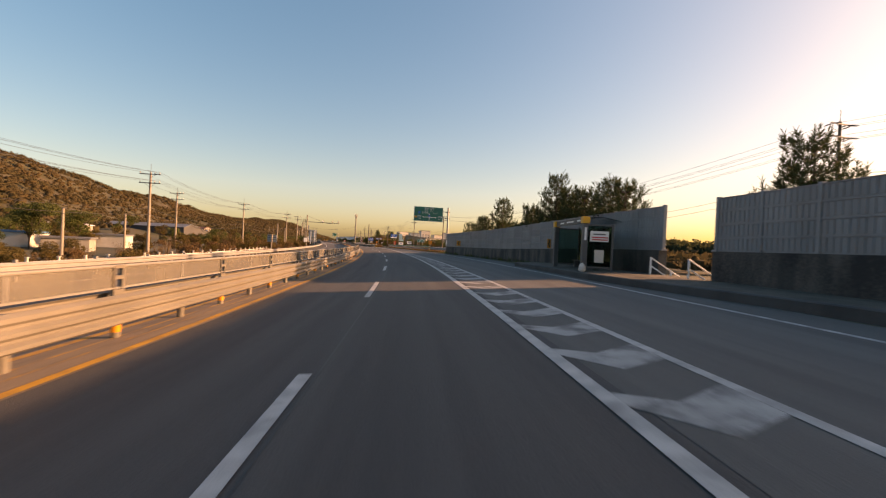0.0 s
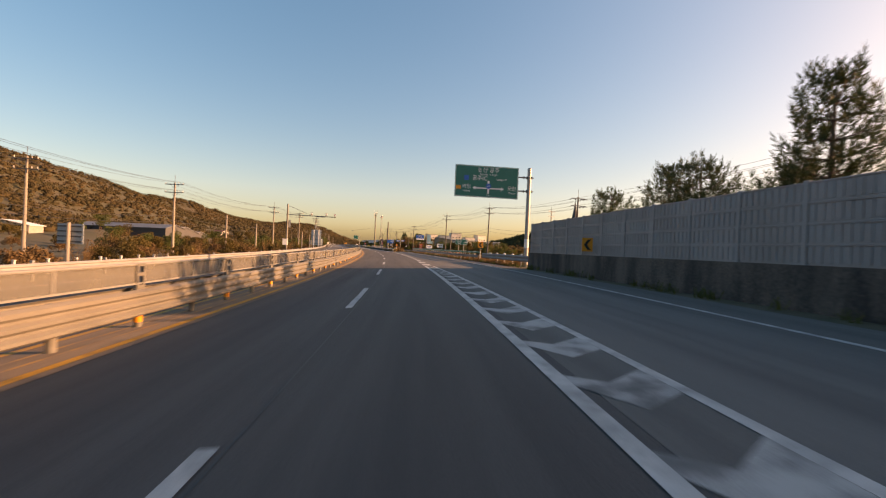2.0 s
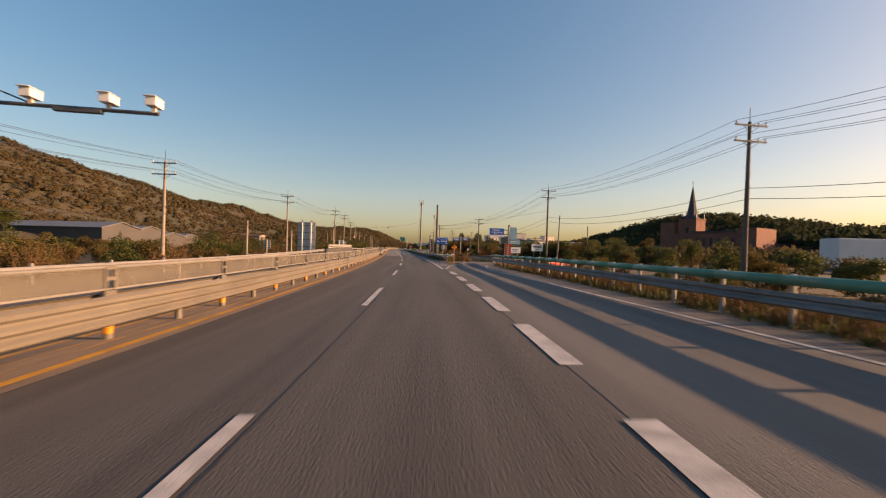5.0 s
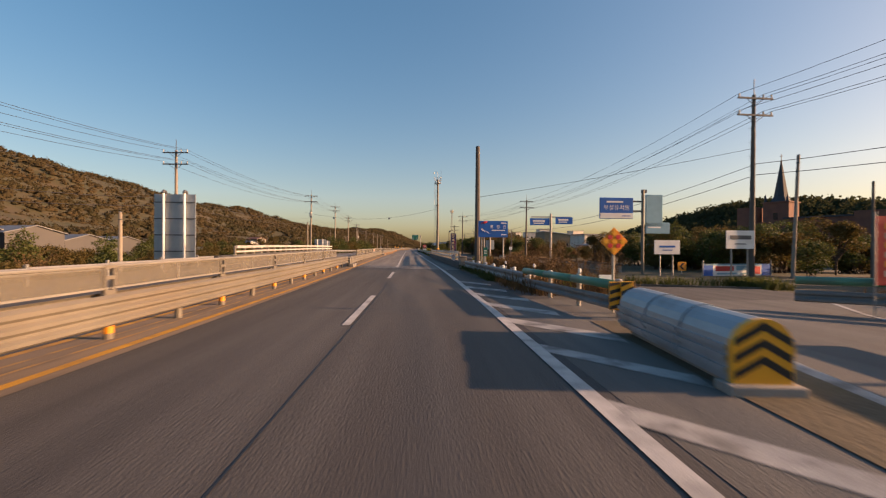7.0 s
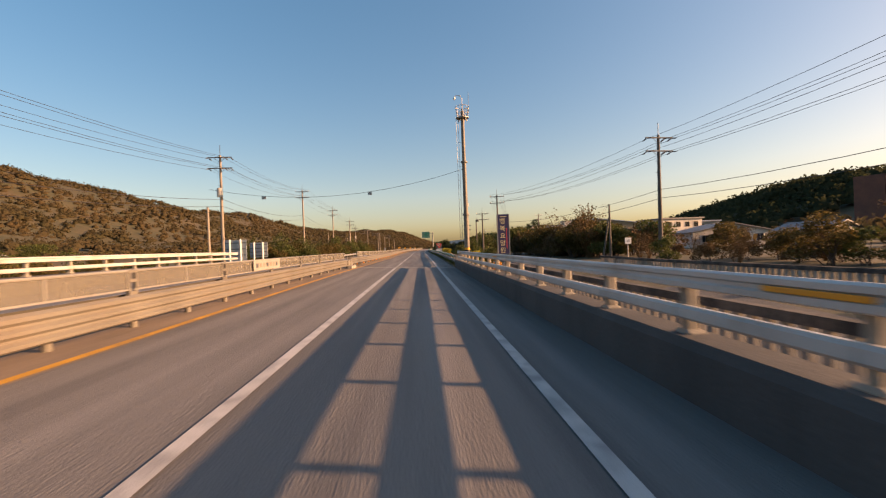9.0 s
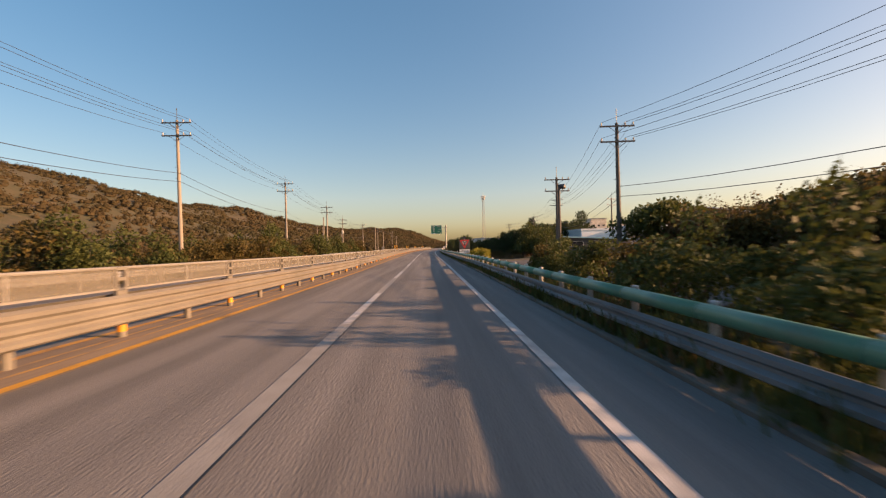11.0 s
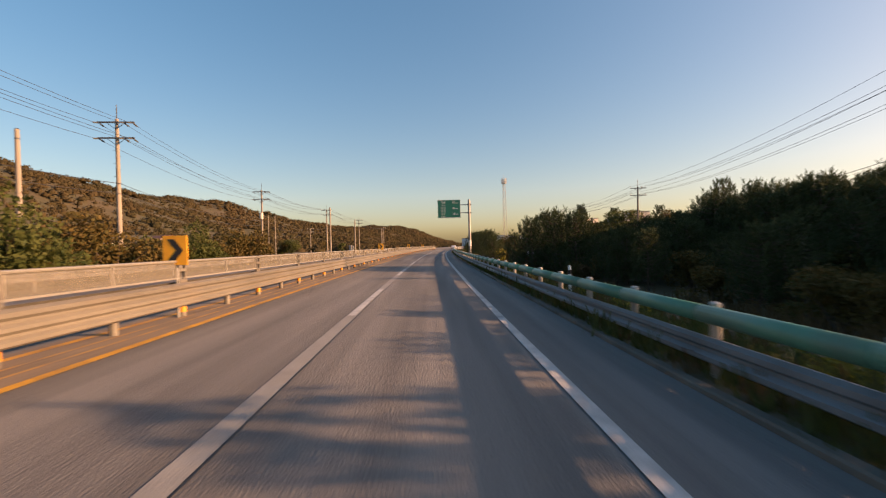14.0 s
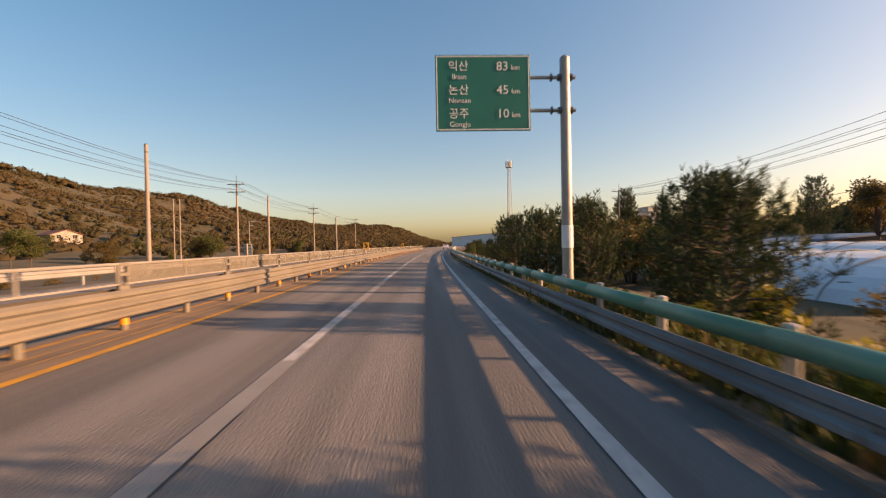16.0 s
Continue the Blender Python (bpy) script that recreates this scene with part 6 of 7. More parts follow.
# ---------------------------------------------------------------- buildings
def house(name, xy, turn, w, d, h, roof_h, wall, roof, label, windows=(), door=True, eave=0.4, flat=False, z=None, mono=False):
    """A house with walls, a roof with eaves, windows with frames and panes, and a door. xy: its middle."""
    s, l = place_sl(*xy)
    z0 = ground_z(s, l) - 0.1 if z is None else z
    g = thing(name, Matrix.Translation((*xy, z0)) @ Matrix.Rotation(radians(turn), 4, "Z"), label, "building")
    bm = bmesh.new()
    if flat or mono:
        box(bm, -w / 2, w / 2, -d / 2, d / 2, -1.0, h)
        if mono:
            for v in bm.verts:
                if v.co.z > 0 and v.co.x < 0:
                    v.co.z += roof_h
    else:
        pts = [(-w / 2, -1.0), (w / 2, -1.0), (w / 2, h), (0, h + roof_h), (-w / 2, h)]
        a = [bm.verts.new((x, -d / 2, q)) for x, q in pts]
        b = [bm.verts.new((x, d / 2, q)) for x, q in pts]
        bm.faces.new(a)
        bm.faces.new(b[::-1])
        for k in range(5):
            bm.faces.new((a[k], b[k], b[(k + 1) % 5], a[(k + 1) % 5]))
        bmesh.ops.recalc_face_normals(bm, faces=bm.faces[:])
    body = part("wall", bm, wall, g)
    bm = bmesh.new()
    if flat:
        box(bm, -w / 2 - eave, w / 2 + eave, -d / 2 - eave, d / 2 + eave, h + 0.01, h + 0.3)
    elif mono:
        got = box(bm, -w / 2 - eave, w / 2 + eave, -d / 2 - eave, d / 2 + eave, h + 0.02, h + 0.22)
        for v in bm.verts:
            v.co.z += roof_h * (0.5 - v.co.x / w)
    else:
        e = eave
        sl = roof_h / (w / 2)
        for q in (-1, 1):
            vs = [bm.verts.new(p) for p in ((0, -d / 2 - e, h + roof_h + 0.03), (0, d / 2 + e, h + roof_h + 0.03), (q * (w / 2 + e), d / 2 + e, h - e * sl + 0.03), (q * (w / 2 + e), -d / 2 - e, h - e * sl + 0.03))]
            bm.faces.new(vs)
        got = bmesh.ops.extrude_face_region(bm, geom=bm.faces[:])
        bmesh.ops.translate(bm, verts=[v for v in got["geom"] if isinstance(v, bmesh.types.BMVert)], vec=(0, 0, 0.16))
        bmesh.ops.recalc_face_normals(bm, faces=bm.faces[:])
    part("roof", bm, roof, g)
    for side, x, zc, ww, hh in windows:       # side: f front (-y), l left (-x), r right (+x)
        if side == "f":
            m = Matrix.Translation((x, -d / 2 - 0.03, zc))
        else:
            q = -1 if side == "l" else 1
            m = Matrix.Translation((q * (w / 2 + 0.03), x, zc)) @ Matrix.Rotation(q * math.pi / 2, 4, "Z")
        fr = part("window", boxes((-ww / 2 - 0.06, ww / 2 + 0.06, -0.03, 0.04, -hh / 2 - 0.06, hh / 2 + 0.06)), PLASTER, g, m=m)
        part("pane", boxes((-ww / 2, -0.02, -0.04, -0.03, -hh / 2, hh / 2)), WINDOW, fr)
        part("pane", boxes((0.02, ww / 2, -0.04, -0.03, -hh / 2, hh / 2)), WINDOW, fr)
    if door:
        part("door", boxes((w * 0.3 - 0.5, w * 0.3 + 0.5, -d / 2 - 0.05, -d / 2, -0.1, 2.05)), DARK_CLAD, g)
    return g


BEIGE = material("beige_cladding", (0.22, 0.19, 0.13), (0.17, 0.145, 0.10), rough=0.7, scale=0.5, fine=6, bump=0.1)
WINS = lambda n, w, z, ww=1.2, hh=1.2: [("f", -w / 2 + w * (k + 0.5) / n, z, ww, hh) for k in range(n)]
# church with a steeple
CH = Vector((101, 315.9))
axis = math.degrees(math.atan2(-(17), -24)) + 180
church = thing("church", Matrix.Translation((CH.x, CH.y, ground_z(*place_sl(CH.x, CH.y)) - 2)) @ Matrix.Rotation(math.atan2(-24, 17), 4, "Z"), "brown brick church with a dark pointed steeple", "church")
zb = ground_z(*place_sl(CH.x, CH.y)) - 2
top = 19.6 - zb
part("tower", boxes((-4.2, 4.2, -4.2, 4.2, 0, top), (-4.5, 4.5, -4.5, 4.5, top - 0.5, top), bevel=0.05), BRICK, church)
bm = bmesh.new()
tube(bm, [(0, 0, top), (0, 0, top + 2.2), (0, 0, 36.2 - zb)], [3.6, 2.4, 0.06], 8)
sp = part("spire", bm, SLATE, church)
part("cross", boxes((-0.08, 0.08, -0.08, 0.08, 36.0 - zb, 38.0 - zb), (-0.5, 0.5, -0.08, 0.08, 37.2 - zb, 37.4 - zb)), SLATE, sp)
for a, b in ((-3.6, -3.6), (3.6, -3.6), (-3.6, 3.6), (3.6, 3.6)):
    part("pinnacle", tube(bmesh.new(), [(a, b, top), (a, b, top + 0.8), (a, b, top + 3.0)], [0.55, 0.5, 0.03], 6), SLATE, church)
part("nave", boxes((4.2, 30, -8, 8, 0, 12.6 - zb), bevel=0.05), BRICK, church)
part("nave_roof", boxes((4.0, 30.4, -8.4, 8.4, 12.6 - zb, 13.2 - zb)), SLATE, church)
part("gable_block", boxes((24, 31.5, -9.2, 9.2, 0, 14.2 - zb), bevel=0.05), BRICK, church)
part("side_block", boxes((-13.5, -6.5, -4, 4, 0, 18 - zb), bevel=0.05), BRICK, church)
part("link", boxes((-8, -4, -4.5, 4.5, 0, 12 - zb)), BRICK, church)
for k in range(6):
    for y in (-8.06, 8.06):
        wd = part("window", boxes((7 + k * 3 - 0.6, 7 + k * 3 + 0.6, y - 0.06, y + 0.06, 4.5, 8.2)), SLATE, church)
        part("pane", boxes((7 + k * 3 - 0.45, 7 + k * 3 + 0.45, y - 0.09, y + 0.09, 4.7, 8.0)), WINDOW, wd)
for z in (6, 11):
    part("window", boxes((-0.7, 0.7, -4.3, 4.3, z + 0.0, z + 2.6)), WINDOW, church)

house("barn", (35.4, 108.4), -42, 18, 11, 5.4, 1.6, DARK_CLAD, GREY_ROOF, "large dark metal-clad barn with a sloping grey roof", (("f", 4, 2.2, 2.4, 1.0), ("f", 7.5, 2.2, 2.4, 1.0)), mono=True)
house("storage_shed", (36.6, 127), 6, 13, 7, 1.9, 1.2, CONCRETE, GREY_ROOF, "low storage shed with a grey sheet roof", door=False)
house("white_building", (25, 293), 20, 11, 9, 6.5, 1.2, PLASTER, GREY_ROOF, "white two-storey building among trees", WINS(4, 10, 2.0) + WINS(4, 10, 5.2), flat=True)
house("brown_house", (-3, 262), 14, 12, 8, 3.0, 1.6, BRICK, PLASTER, "brown house with a pale flat roof edge behind the brush", WINS(3, 11, 1.6), flat=True)
house("house", (30, 250), 30, 9, 7, 2.2, 1.3, CONCRETE, GREY_ROOF, "small low house with a grey steel roof", WINS(3, 8, 1.5))
house("house", (22, 262), 10, 14, 7, 2.6, 1.4, PLASTER, GREY_ROOF, "long low house with a grey roof", WINS(4, 13, 1.5))
by_road = lambda s, l: tuple(road(s, l).xy)
YH = math.degrees(heading(292))
house("workshop", by_road(297, 29.5), YH, 8.5, 11, 3.9, 0.3, SHEET, SHEET, "low white flat-roofed workshop at the yard", (), flat=True, eave=0.1, door=False)
house("shop", by_road(290.2, 26.6), YH, 10.5, 3.6, 2.2, 0.5, DARK_CLAD, PALE_BLUE, "row of small shopfronts with shutters and a pale awning", (("f", -3.4, 1.1, 2.2, 1.9), ("f", 0.2, 1.1, 2.0, 1.9)), mono=True)
house("workshop", by_road(295, 36.0), YH, 7.6, 9, 4.1, 0.4, GREY_ROOF, SHEET, "grey workshop with a wide roller shutter and white roof edge", (("f", 0.6, 1.7, 4.6, 3.2),), flat=True, eave=0.2)
house("factory_building", by_road(312, 60), YH, 14, 12, 6.6, 1.6, BEIGE, SHEET, "tall beige factory building with a sloping white roof edge", WINS(4, 13, 3.0, 2.2, 1.2), mono=True)
house("factory_building", (40, 334), 8, 26, 14, 6.6, 0.8, CONCRETE, SHEET, "pale two-storey factory building with a white roof edge", WINS(7, 25, 3.0, 2.2, 1.4) + WINS(7, 25, 5.2, 2.2, 1.0), flat=True)
house("field_shed", (-52, 80), 12, 5.6, 4.0, 2.1, 0.5, PLASTER, GREY_ROOF, "small white plastered field shed", door=False, flat=True, eave=0.15)
house("field_shed", (-47, 63), 20, 5, 3.4, 1.7, 0.4, CONCRETE, GREY_ROOF, "low grey field shed among farm stores", door=False, flat=True, eave=0.15)
house("field_shed", (-56, 66), 5, 6, 4, 2.0, 0.4, PLASTER, BLUE_ROOF, "pale field shed with a blue roof", door=False, flat=True, eave=0.15)
house("farmhouse", (-112, 160), 15, 11, 7, 2.0, 1.2, CONCRETE, SHEET, "white farmhouse at the foot of the hill", WINS(3, 10, 1.4))
for k in range(4):
    house("livestock_shed", (-104 - k * 4, 196 + k * 14), 80, 9, 34, 2.0, 1.3, DARK_CLAD, GREY_ROOF, "long grey livestock shed below the hill", door=False)
house("farmhouse", (-182, 440), 70, 8, 11, 2.0, 1.5, CONCRETE, BRICK, "farmhouse with an orange-brown roof", WINS(2, 8, 1.4))
house("farmhouse", (-165, 400), 60, 8, 10, 2.4, 1.6, PLASTER, BLUE_ROOF, "farmhouse with a blue roof", WINS(2, 7, 1.4))
for k, (x, y, h) in enumerate(((30, 560, 16), (46, 585, 20), (62, 575, 14), (16, 600, 18), (80, 600, 17), (8, 540, 9))):
    house("apartment_block", (x, y), 8 + k * 5, 13, 10, h, 0.5, PLASTER, GREY_ROOF, "distant pale apartment block", [("f", -4 + 4 * a, 2.5 + 3 * b, 1.6, 1.3) for a in range(3) for b in range(int(h / 3) - 1)], flat=True, door=False)
house("warehouse", (-46, 640), -20, 60, 24, 7, 2.0, SHEET, GREY_ROOF, "long pale warehouse far down the road", door=False)
house("warehouse", (14, 470), 8, 20, 12, 5, 1.4, PLASTER, BLUE_ROOF, "warehouse with a blue roof far ahead", door=False)


def polytunnel(s, l, w, length, h, label, mat=POLYTUNNEL, turn=0.0):
    g = thing("polytunnel", Matrix.Translation((*road(s, l).xy, ground_z(s, l) - 0.8)) @ Matrix.Rotation(heading(s) + radians(turn), 4, "Z"), label, "polytunnel", "polytunnels")
    bm = bmesh.new()
    n = 14
    rows = []
    for y in np.linspace(0, length, int(length / 1.2) + 1):
        rows.append([bm.verts.new((-w / 2 * math.cos(k * math.pi / n), y, h * math.sin(k * math.pi / n) ** 0.8 * (1.0 + 0.012 * math.sin(y * 2.6)))) for k in range(n + 1)])
    for a, b in zip(rows, rows[1:]):
        for k in range(n):
            bm.faces.new((a[k], a[k + 1], b[k + 1], b[k]))
    bm.faces.new(rows[0][::-1])
    bm.faces.new(rows[-1])
    bmesh.ops.recalc_face_normals(bm, faces=bm.faces[:])
    sk = part("film", bm, mat, g, smooth_shade=False)
    for i in range(int(length / 2.4)):
        part("hoop", tube(bmesh.new(), [(-(w / 2 + 0.02) * math.cos(k * math.pi / n), 0.3 + i * 2.4, (h + 0.02) * math.sin(k * math.pi / n) ** 0.8 + 0.01) for k in range(n + 1)], 0.03, 4, False), GALV, sk)
    part("door_frame", boxes((-0.8, 0.8, -0.06, 0.0, 0, 1.9)), GALV, g)
    return g


polytunnel(336, 15.8, 7.5, 40, 2.1, "white polytunnel with steel hoops below the embankment")
polytunnel(342, 25.5, 7.5, 40, 2.3, "white polytunnel with steel hoops below the embankment")
house("blue_shed", (-4, 376), 10, 26, 9, 1.2, 0.9, DARK_CLAD, BLUE_ROOF, "farm shed with a long blue roof", door=False)

# fence along the far edge of the opposite road
fence_post_me = mesh_of("post", boxes((-0.06, 0.06, -0.06, 0.06, -0.3, 1.0), (-0.08, 0.08, -0.08, 0.08, 1.0, 1.06), bevel=0.01), PLASTER)
fence_rail_me = mesh_of("rail", boxes((-0.03, 0.03, 0, 2.4, -0.05, 0.05)), PLASTER)
for k in range(30):
    s = 12 + k * 2.4
    g = thing("fence", at(s, -21.5, -0.9), "white concrete post and rail fence beside the fields", "fence", "field fence")
    part("post", fence_post_me, PLASTER, g)
    for z in (0.35, 0.75):
        part("rail", fence_rail_me, PLASTER, g, m=Matrix.Translation((0, 0, z)))

# ---------------------------------------------------------------- parked lorry
t = thing("lorry", Matrix.Translation((27.9, 141.9, ground_z(137, 40) - 0.05)) @ Matrix.Rotation(radians(-5), 4, "Z"), "parked lorry with a white box trailer and white cab", "lorry")
part("trailer", boxes((0, 11.6, -1.25, 1.25, 1.25, 4.0), bevel=0.05), SHEET, t, "white box trailer")
part("trailer_skirt", boxes((0.3, 8.0, -1.2, 1.2, 0.85, 1.22)), STEEL_DARK, t)
cab = part("cab", boxes((12.1, 14.2, -1.25, 1.25, 0.9, 3.2), (12.1, 13.6, -1.2, 1.2, 3.1, 3.9), bevel=0.12), SHEET, t, "white cab")
part("windscreen", boxes((14.1, 14.24, -1.1, 1.1, 2.0, 3.0)), WINDOW, cab)
part("side_window", boxes((13.0, 13.9, -1.27, -1.24, 2.0, 2.8)), WINDOW, cab)
part("bumper", boxes((13.9, 14.4, -1.25, 1.25, 0.5, 0.95), bevel=0.04), STEEL_DARK, cab)
for x in (1.6, 2.9, 9.6, 13.3):
    for y in (-1.1, 1.1):
        wh = part("wheel", tube(bmesh.new(), [(x, y - 0.16, 0.52), (x, y - 0.13, 0.52), (x, y + 0.13, 0.52), (x, y + 0.16, 0.52)], [0.42, 0.52, 0.52, 0.42], 16), BLACK, t)
        part("rim", tube(bmesh.new(), [(x, y - 0.18, 0.52), (x, y + 0.18, 0.52)], 0.26, 12), GALV, wh)


def car(s, l, turn, mat, label, h=0.0):
    c = thing("car", at(s, l, h, turn), label, "car", "parked cars")
    bm = bmesh.new()
    prof = [(-2.1, 0.35), (-2.15, 0.75), (-1.95, 0.95), (-1.2, 1.0), (-0.55, 1.42), (0.9, 1.45), (1.75, 1.05), (2.1, 0.95), (2.15, 0.4)]
    a = [bm.verts.new((-0.82, y, z)) for y, z in prof]
    b = [bm.verts.new((0.82, y, z)) for y, z in prof]
    for k in range(len(prof) - 1):
        bm.faces.new((a[k], a[k + 1], b[k + 1], b[k]))
    bm.faces.new(a)
    bm.faces.new(b[::-1])
    bm.faces.new((a[0], b[0], b[-1], a[-1]))
    bmesh.ops.recalc_face_normals(bm, faces=bm.faces[:])
    body = part("body", bm, mat, c)
    part("side_glass", boxes((-0.835, 0.835, -0.6, 1.2, 1.03, 1.34)), WINDOW, body)
    part("rear_window", boxes((-0.6, 0.6, -1.02, -0.7, 1.1, 1.3)), WINDOW, body)
    for x in (-0.65, 0.65):
        part("tail_light", boxes((x - 0.13, x + 0.13, -2.17, -2.1, 0.72, 0.85)), RED, body)
        part("headlight", boxes((x - 0.15, x + 0.15, 2.08, 2.17, 0.7, 0.82)), WHITE, body)
    for y in (-1.35, 1.35):
        for x in (-0.76, 0.76):
            w_ = part("wheel", tube(bmesh.new(), [(x - 0.1, y, 0.32), (x + 0.1, y, 0.32)], 0.32, 14), BLACK, c)
            part("rim", tube(bmesh.new(), [(x - 0.11, y, 0.32), (x + 0.11, y, 0.32)], 0.19, 10), GALV, w_)
    return c


CAR_WHITE = material("white_car_paint", (0.72, 0.72, 0.72), (0.68, 0.68, 0.69), rough=0.25, bump=0, spec=0.6)
CAR_GREY = material("grey_car_paint", (0.20, 0.21, 0.22), (0.18, 0.19, 0.2), rough=0.25, bump=0, spec=0.6)
car(286.5, 22.5, 60, CAR_GREY, "dark grey car parked before the shopfronts", -0.24)
car(287, 41, 75, CAR_WHITE, "white car parked in the yard", -0.24)
car(470, -0.2, 0, CAR_WHITE, "white car far ahead in the lane")

# ---------------------------------------------------------------- plants
rng = np.random.default_rng(7)


def leaf_quads(centres, size, flat=0.5, aspect=0.55, normals=None):
    """Small leaf quads round the centres, turned at random."""
    n = len(centres)
    d = rng.normal(size=(n, 3))
    d /= np.linalg.norm(d, axis=1)[:, None]
    u = rng.normal(size=(n, 3))
    u -= (u * d).sum(1)[:, None] * d
    u /= np.linalg.norm(u, axis=1)[:, None]
    v = np.cross(d, u)
    k = size * (0.6 + 0.8 * rng.random(n))[:, None]
    c = np.asarray(centres)
    a = np.stack([c - u * k - v * k * aspect * 0.3, c - v * k * aspect, c + u * k, c + v * k * aspect], 1)
    return a.reshape(-1, 3), np.arange(4 * n).reshape(-1, 4)


def cloud(blobs, n):
    """n places in the outer part of ellipsoid blobs (x, y, z, rx, ry, rz)."""
    b = np.array(blobs, float)
    weight = (b[:, 3] * b[:, 4] * b[:, 5]) ** 0.66
    pick = rng.choice(len(b), n, p=weight / weight.sum())
    d = rng.normal(size=(n, 3))
    d /= np.linalg.norm(d, axis=1)[:, None]
    r = (0.45 + 0.55 * rng.random(n) ** 0.5)[:, None] * (0.85 + 0.3 * rng.random(n))[:, None]
    return b[pick, :3] + d * r * b[pick, 3:]


def brushes(shoots, n, length, width):
    """Needles round shoots (foot, tip): thin blades that lean forward from the shoot's axis."""
    foot, tip = np.array([a for a, b in shoots], float), np.array([b for a, b in shoots], float)
    axis = tip - foot
    long = np.linalg.norm(axis, axis=1)[:, None]
    axis = axis / long
    k = len(shoots)
    f = rng.random((k, n, 1))
    side = rng.normal(size=(k, n, 3))
    side -= (side * axis[:, None]).sum(2)[:, :, None] * axis[:, None]
    side /= np.linalg.norm(side, axis=2)[:, :, None]
    way = axis[:, None] * (0.45 + 0.7 * f) + side * (1.05 - 0.5 * f)
    way /= np.linalg.norm(way, axis=2)[:, :, None]
    c = foot[:, None] + axis[:, None] * long[:, None] * f
    across = np.cross(way, rng.normal(size=(k, n, 3)))
    across /= np.linalg.norm(across, axis=2)[:, :, None]
    e = c + way * length * (0.7 + 0.5 * rng.random((k, n, 1)))
    v = np.stack([c - across * width, c + across * width, e + across * width * 0.4, e - across * width * 0.4], 2)
    return v.reshape(-1, 3), np.arange(4 * k * n).reshape(-1, 4)


def pine(height, spread, leaf, name, seed, label, lean=0.0, n=11, bare=0.2, round_=0.62, twigs=3.3):
    """A pine: a tapered trunk, whorls of branches that curve upwards, twigs along them, each ending in an upright brush of needles."""
    r = random.Random(seed)
    g = thing("pine_tree", Matrix(), label, "tree", "pines")
    bm = bmesh.new()
    tube(bm, [(0, 0, -0.5), (0.05, 0, height * 0.35), (0.1 * lean, 0.05, height * 0.7), (0.05, 0, height)], [0.14 * height / 6, 0.1 * height / 6, 0.06 * height / 6, 0.01], 7)
    shoots = [((0.05, 0, height - 0.45), (0.05, 0, height + 0.1))]
    z = height * bare
    while z < height * 0.95:
        f = (z - height * bare) / (height * (1 - bare))
        reach = spread * (1 - f) ** round_ * (0.72 + 0.28 * smooth(0, 0.25, f)) + 0.15
        k = r.randint(5, 7)
        a0 = r.uniform(0, 6.28)
        for i in range(k):
            a = a0 + i * 6.283 / k + r.uniform(-0.35, 0.35)
            q = reach * r.uniform(0.55, 1.2)
            d = Vector((math.cos(a), math.sin(a), 0))
            p0 = Vector((0.03, 0, z))
            p1 = p0 + d * q * 0.55 + Vector((0, 0, q * r.uniform(0.05, 0.2)))
            p2 = p0 + d * q + Vector((0, 0, q * r.uniform(0.3, 0.6)))
            tube(bm, [p0, p1, p2], [0.03, 0.02, 0.008], 4, False)
            m = max(3, round(q * twigs))
            for j in range(m):
                t_ = 0.3 + 0.7 * (j + r.random()) / m
                p = p0.lerp(p1, t_ / 0.55) if t_ < 0.55 else p1.lerp(p2, (t_ - 0.55) / 0.45)
                b_ = a + r.choice((-1, 1)) * r.uniform(0.3, 1.3)
                out = r.uniform(0.12, 0.42) * (0.6 + 0.4 * min(1, q))
                foot = p + Vector((math.cos(b_), math.sin(b_), 0)) * out * 0.6
                tip = foot + Vector((math.cos(b_) * out * 0.5, math.sin(b_) * out * 0.5, r.uniform(0.22, 0.5)))
                tube(bm, [p, foot], [0.01, 0.006], 3, False)
                shoots.append((tuple(foot - (tip - foot) * 0.4), tuple(tip)))
            shoots.append((tuple(p2 - Vector((0, 0, 0.12))), tuple(p2 + d * 0.08 + Vector((0, 0, r.uniform(0.3, 0.55))))))
        z += height * r.uniform(0.05, 0.075)
    part("trunk", bm, BARK, g)
    v, q = brushes(shoots, n, leaf, 0.017)
    part("crown", mesh_np("crown", v, q, LEAF_PINE), LEAF_PINE, g)
    return g


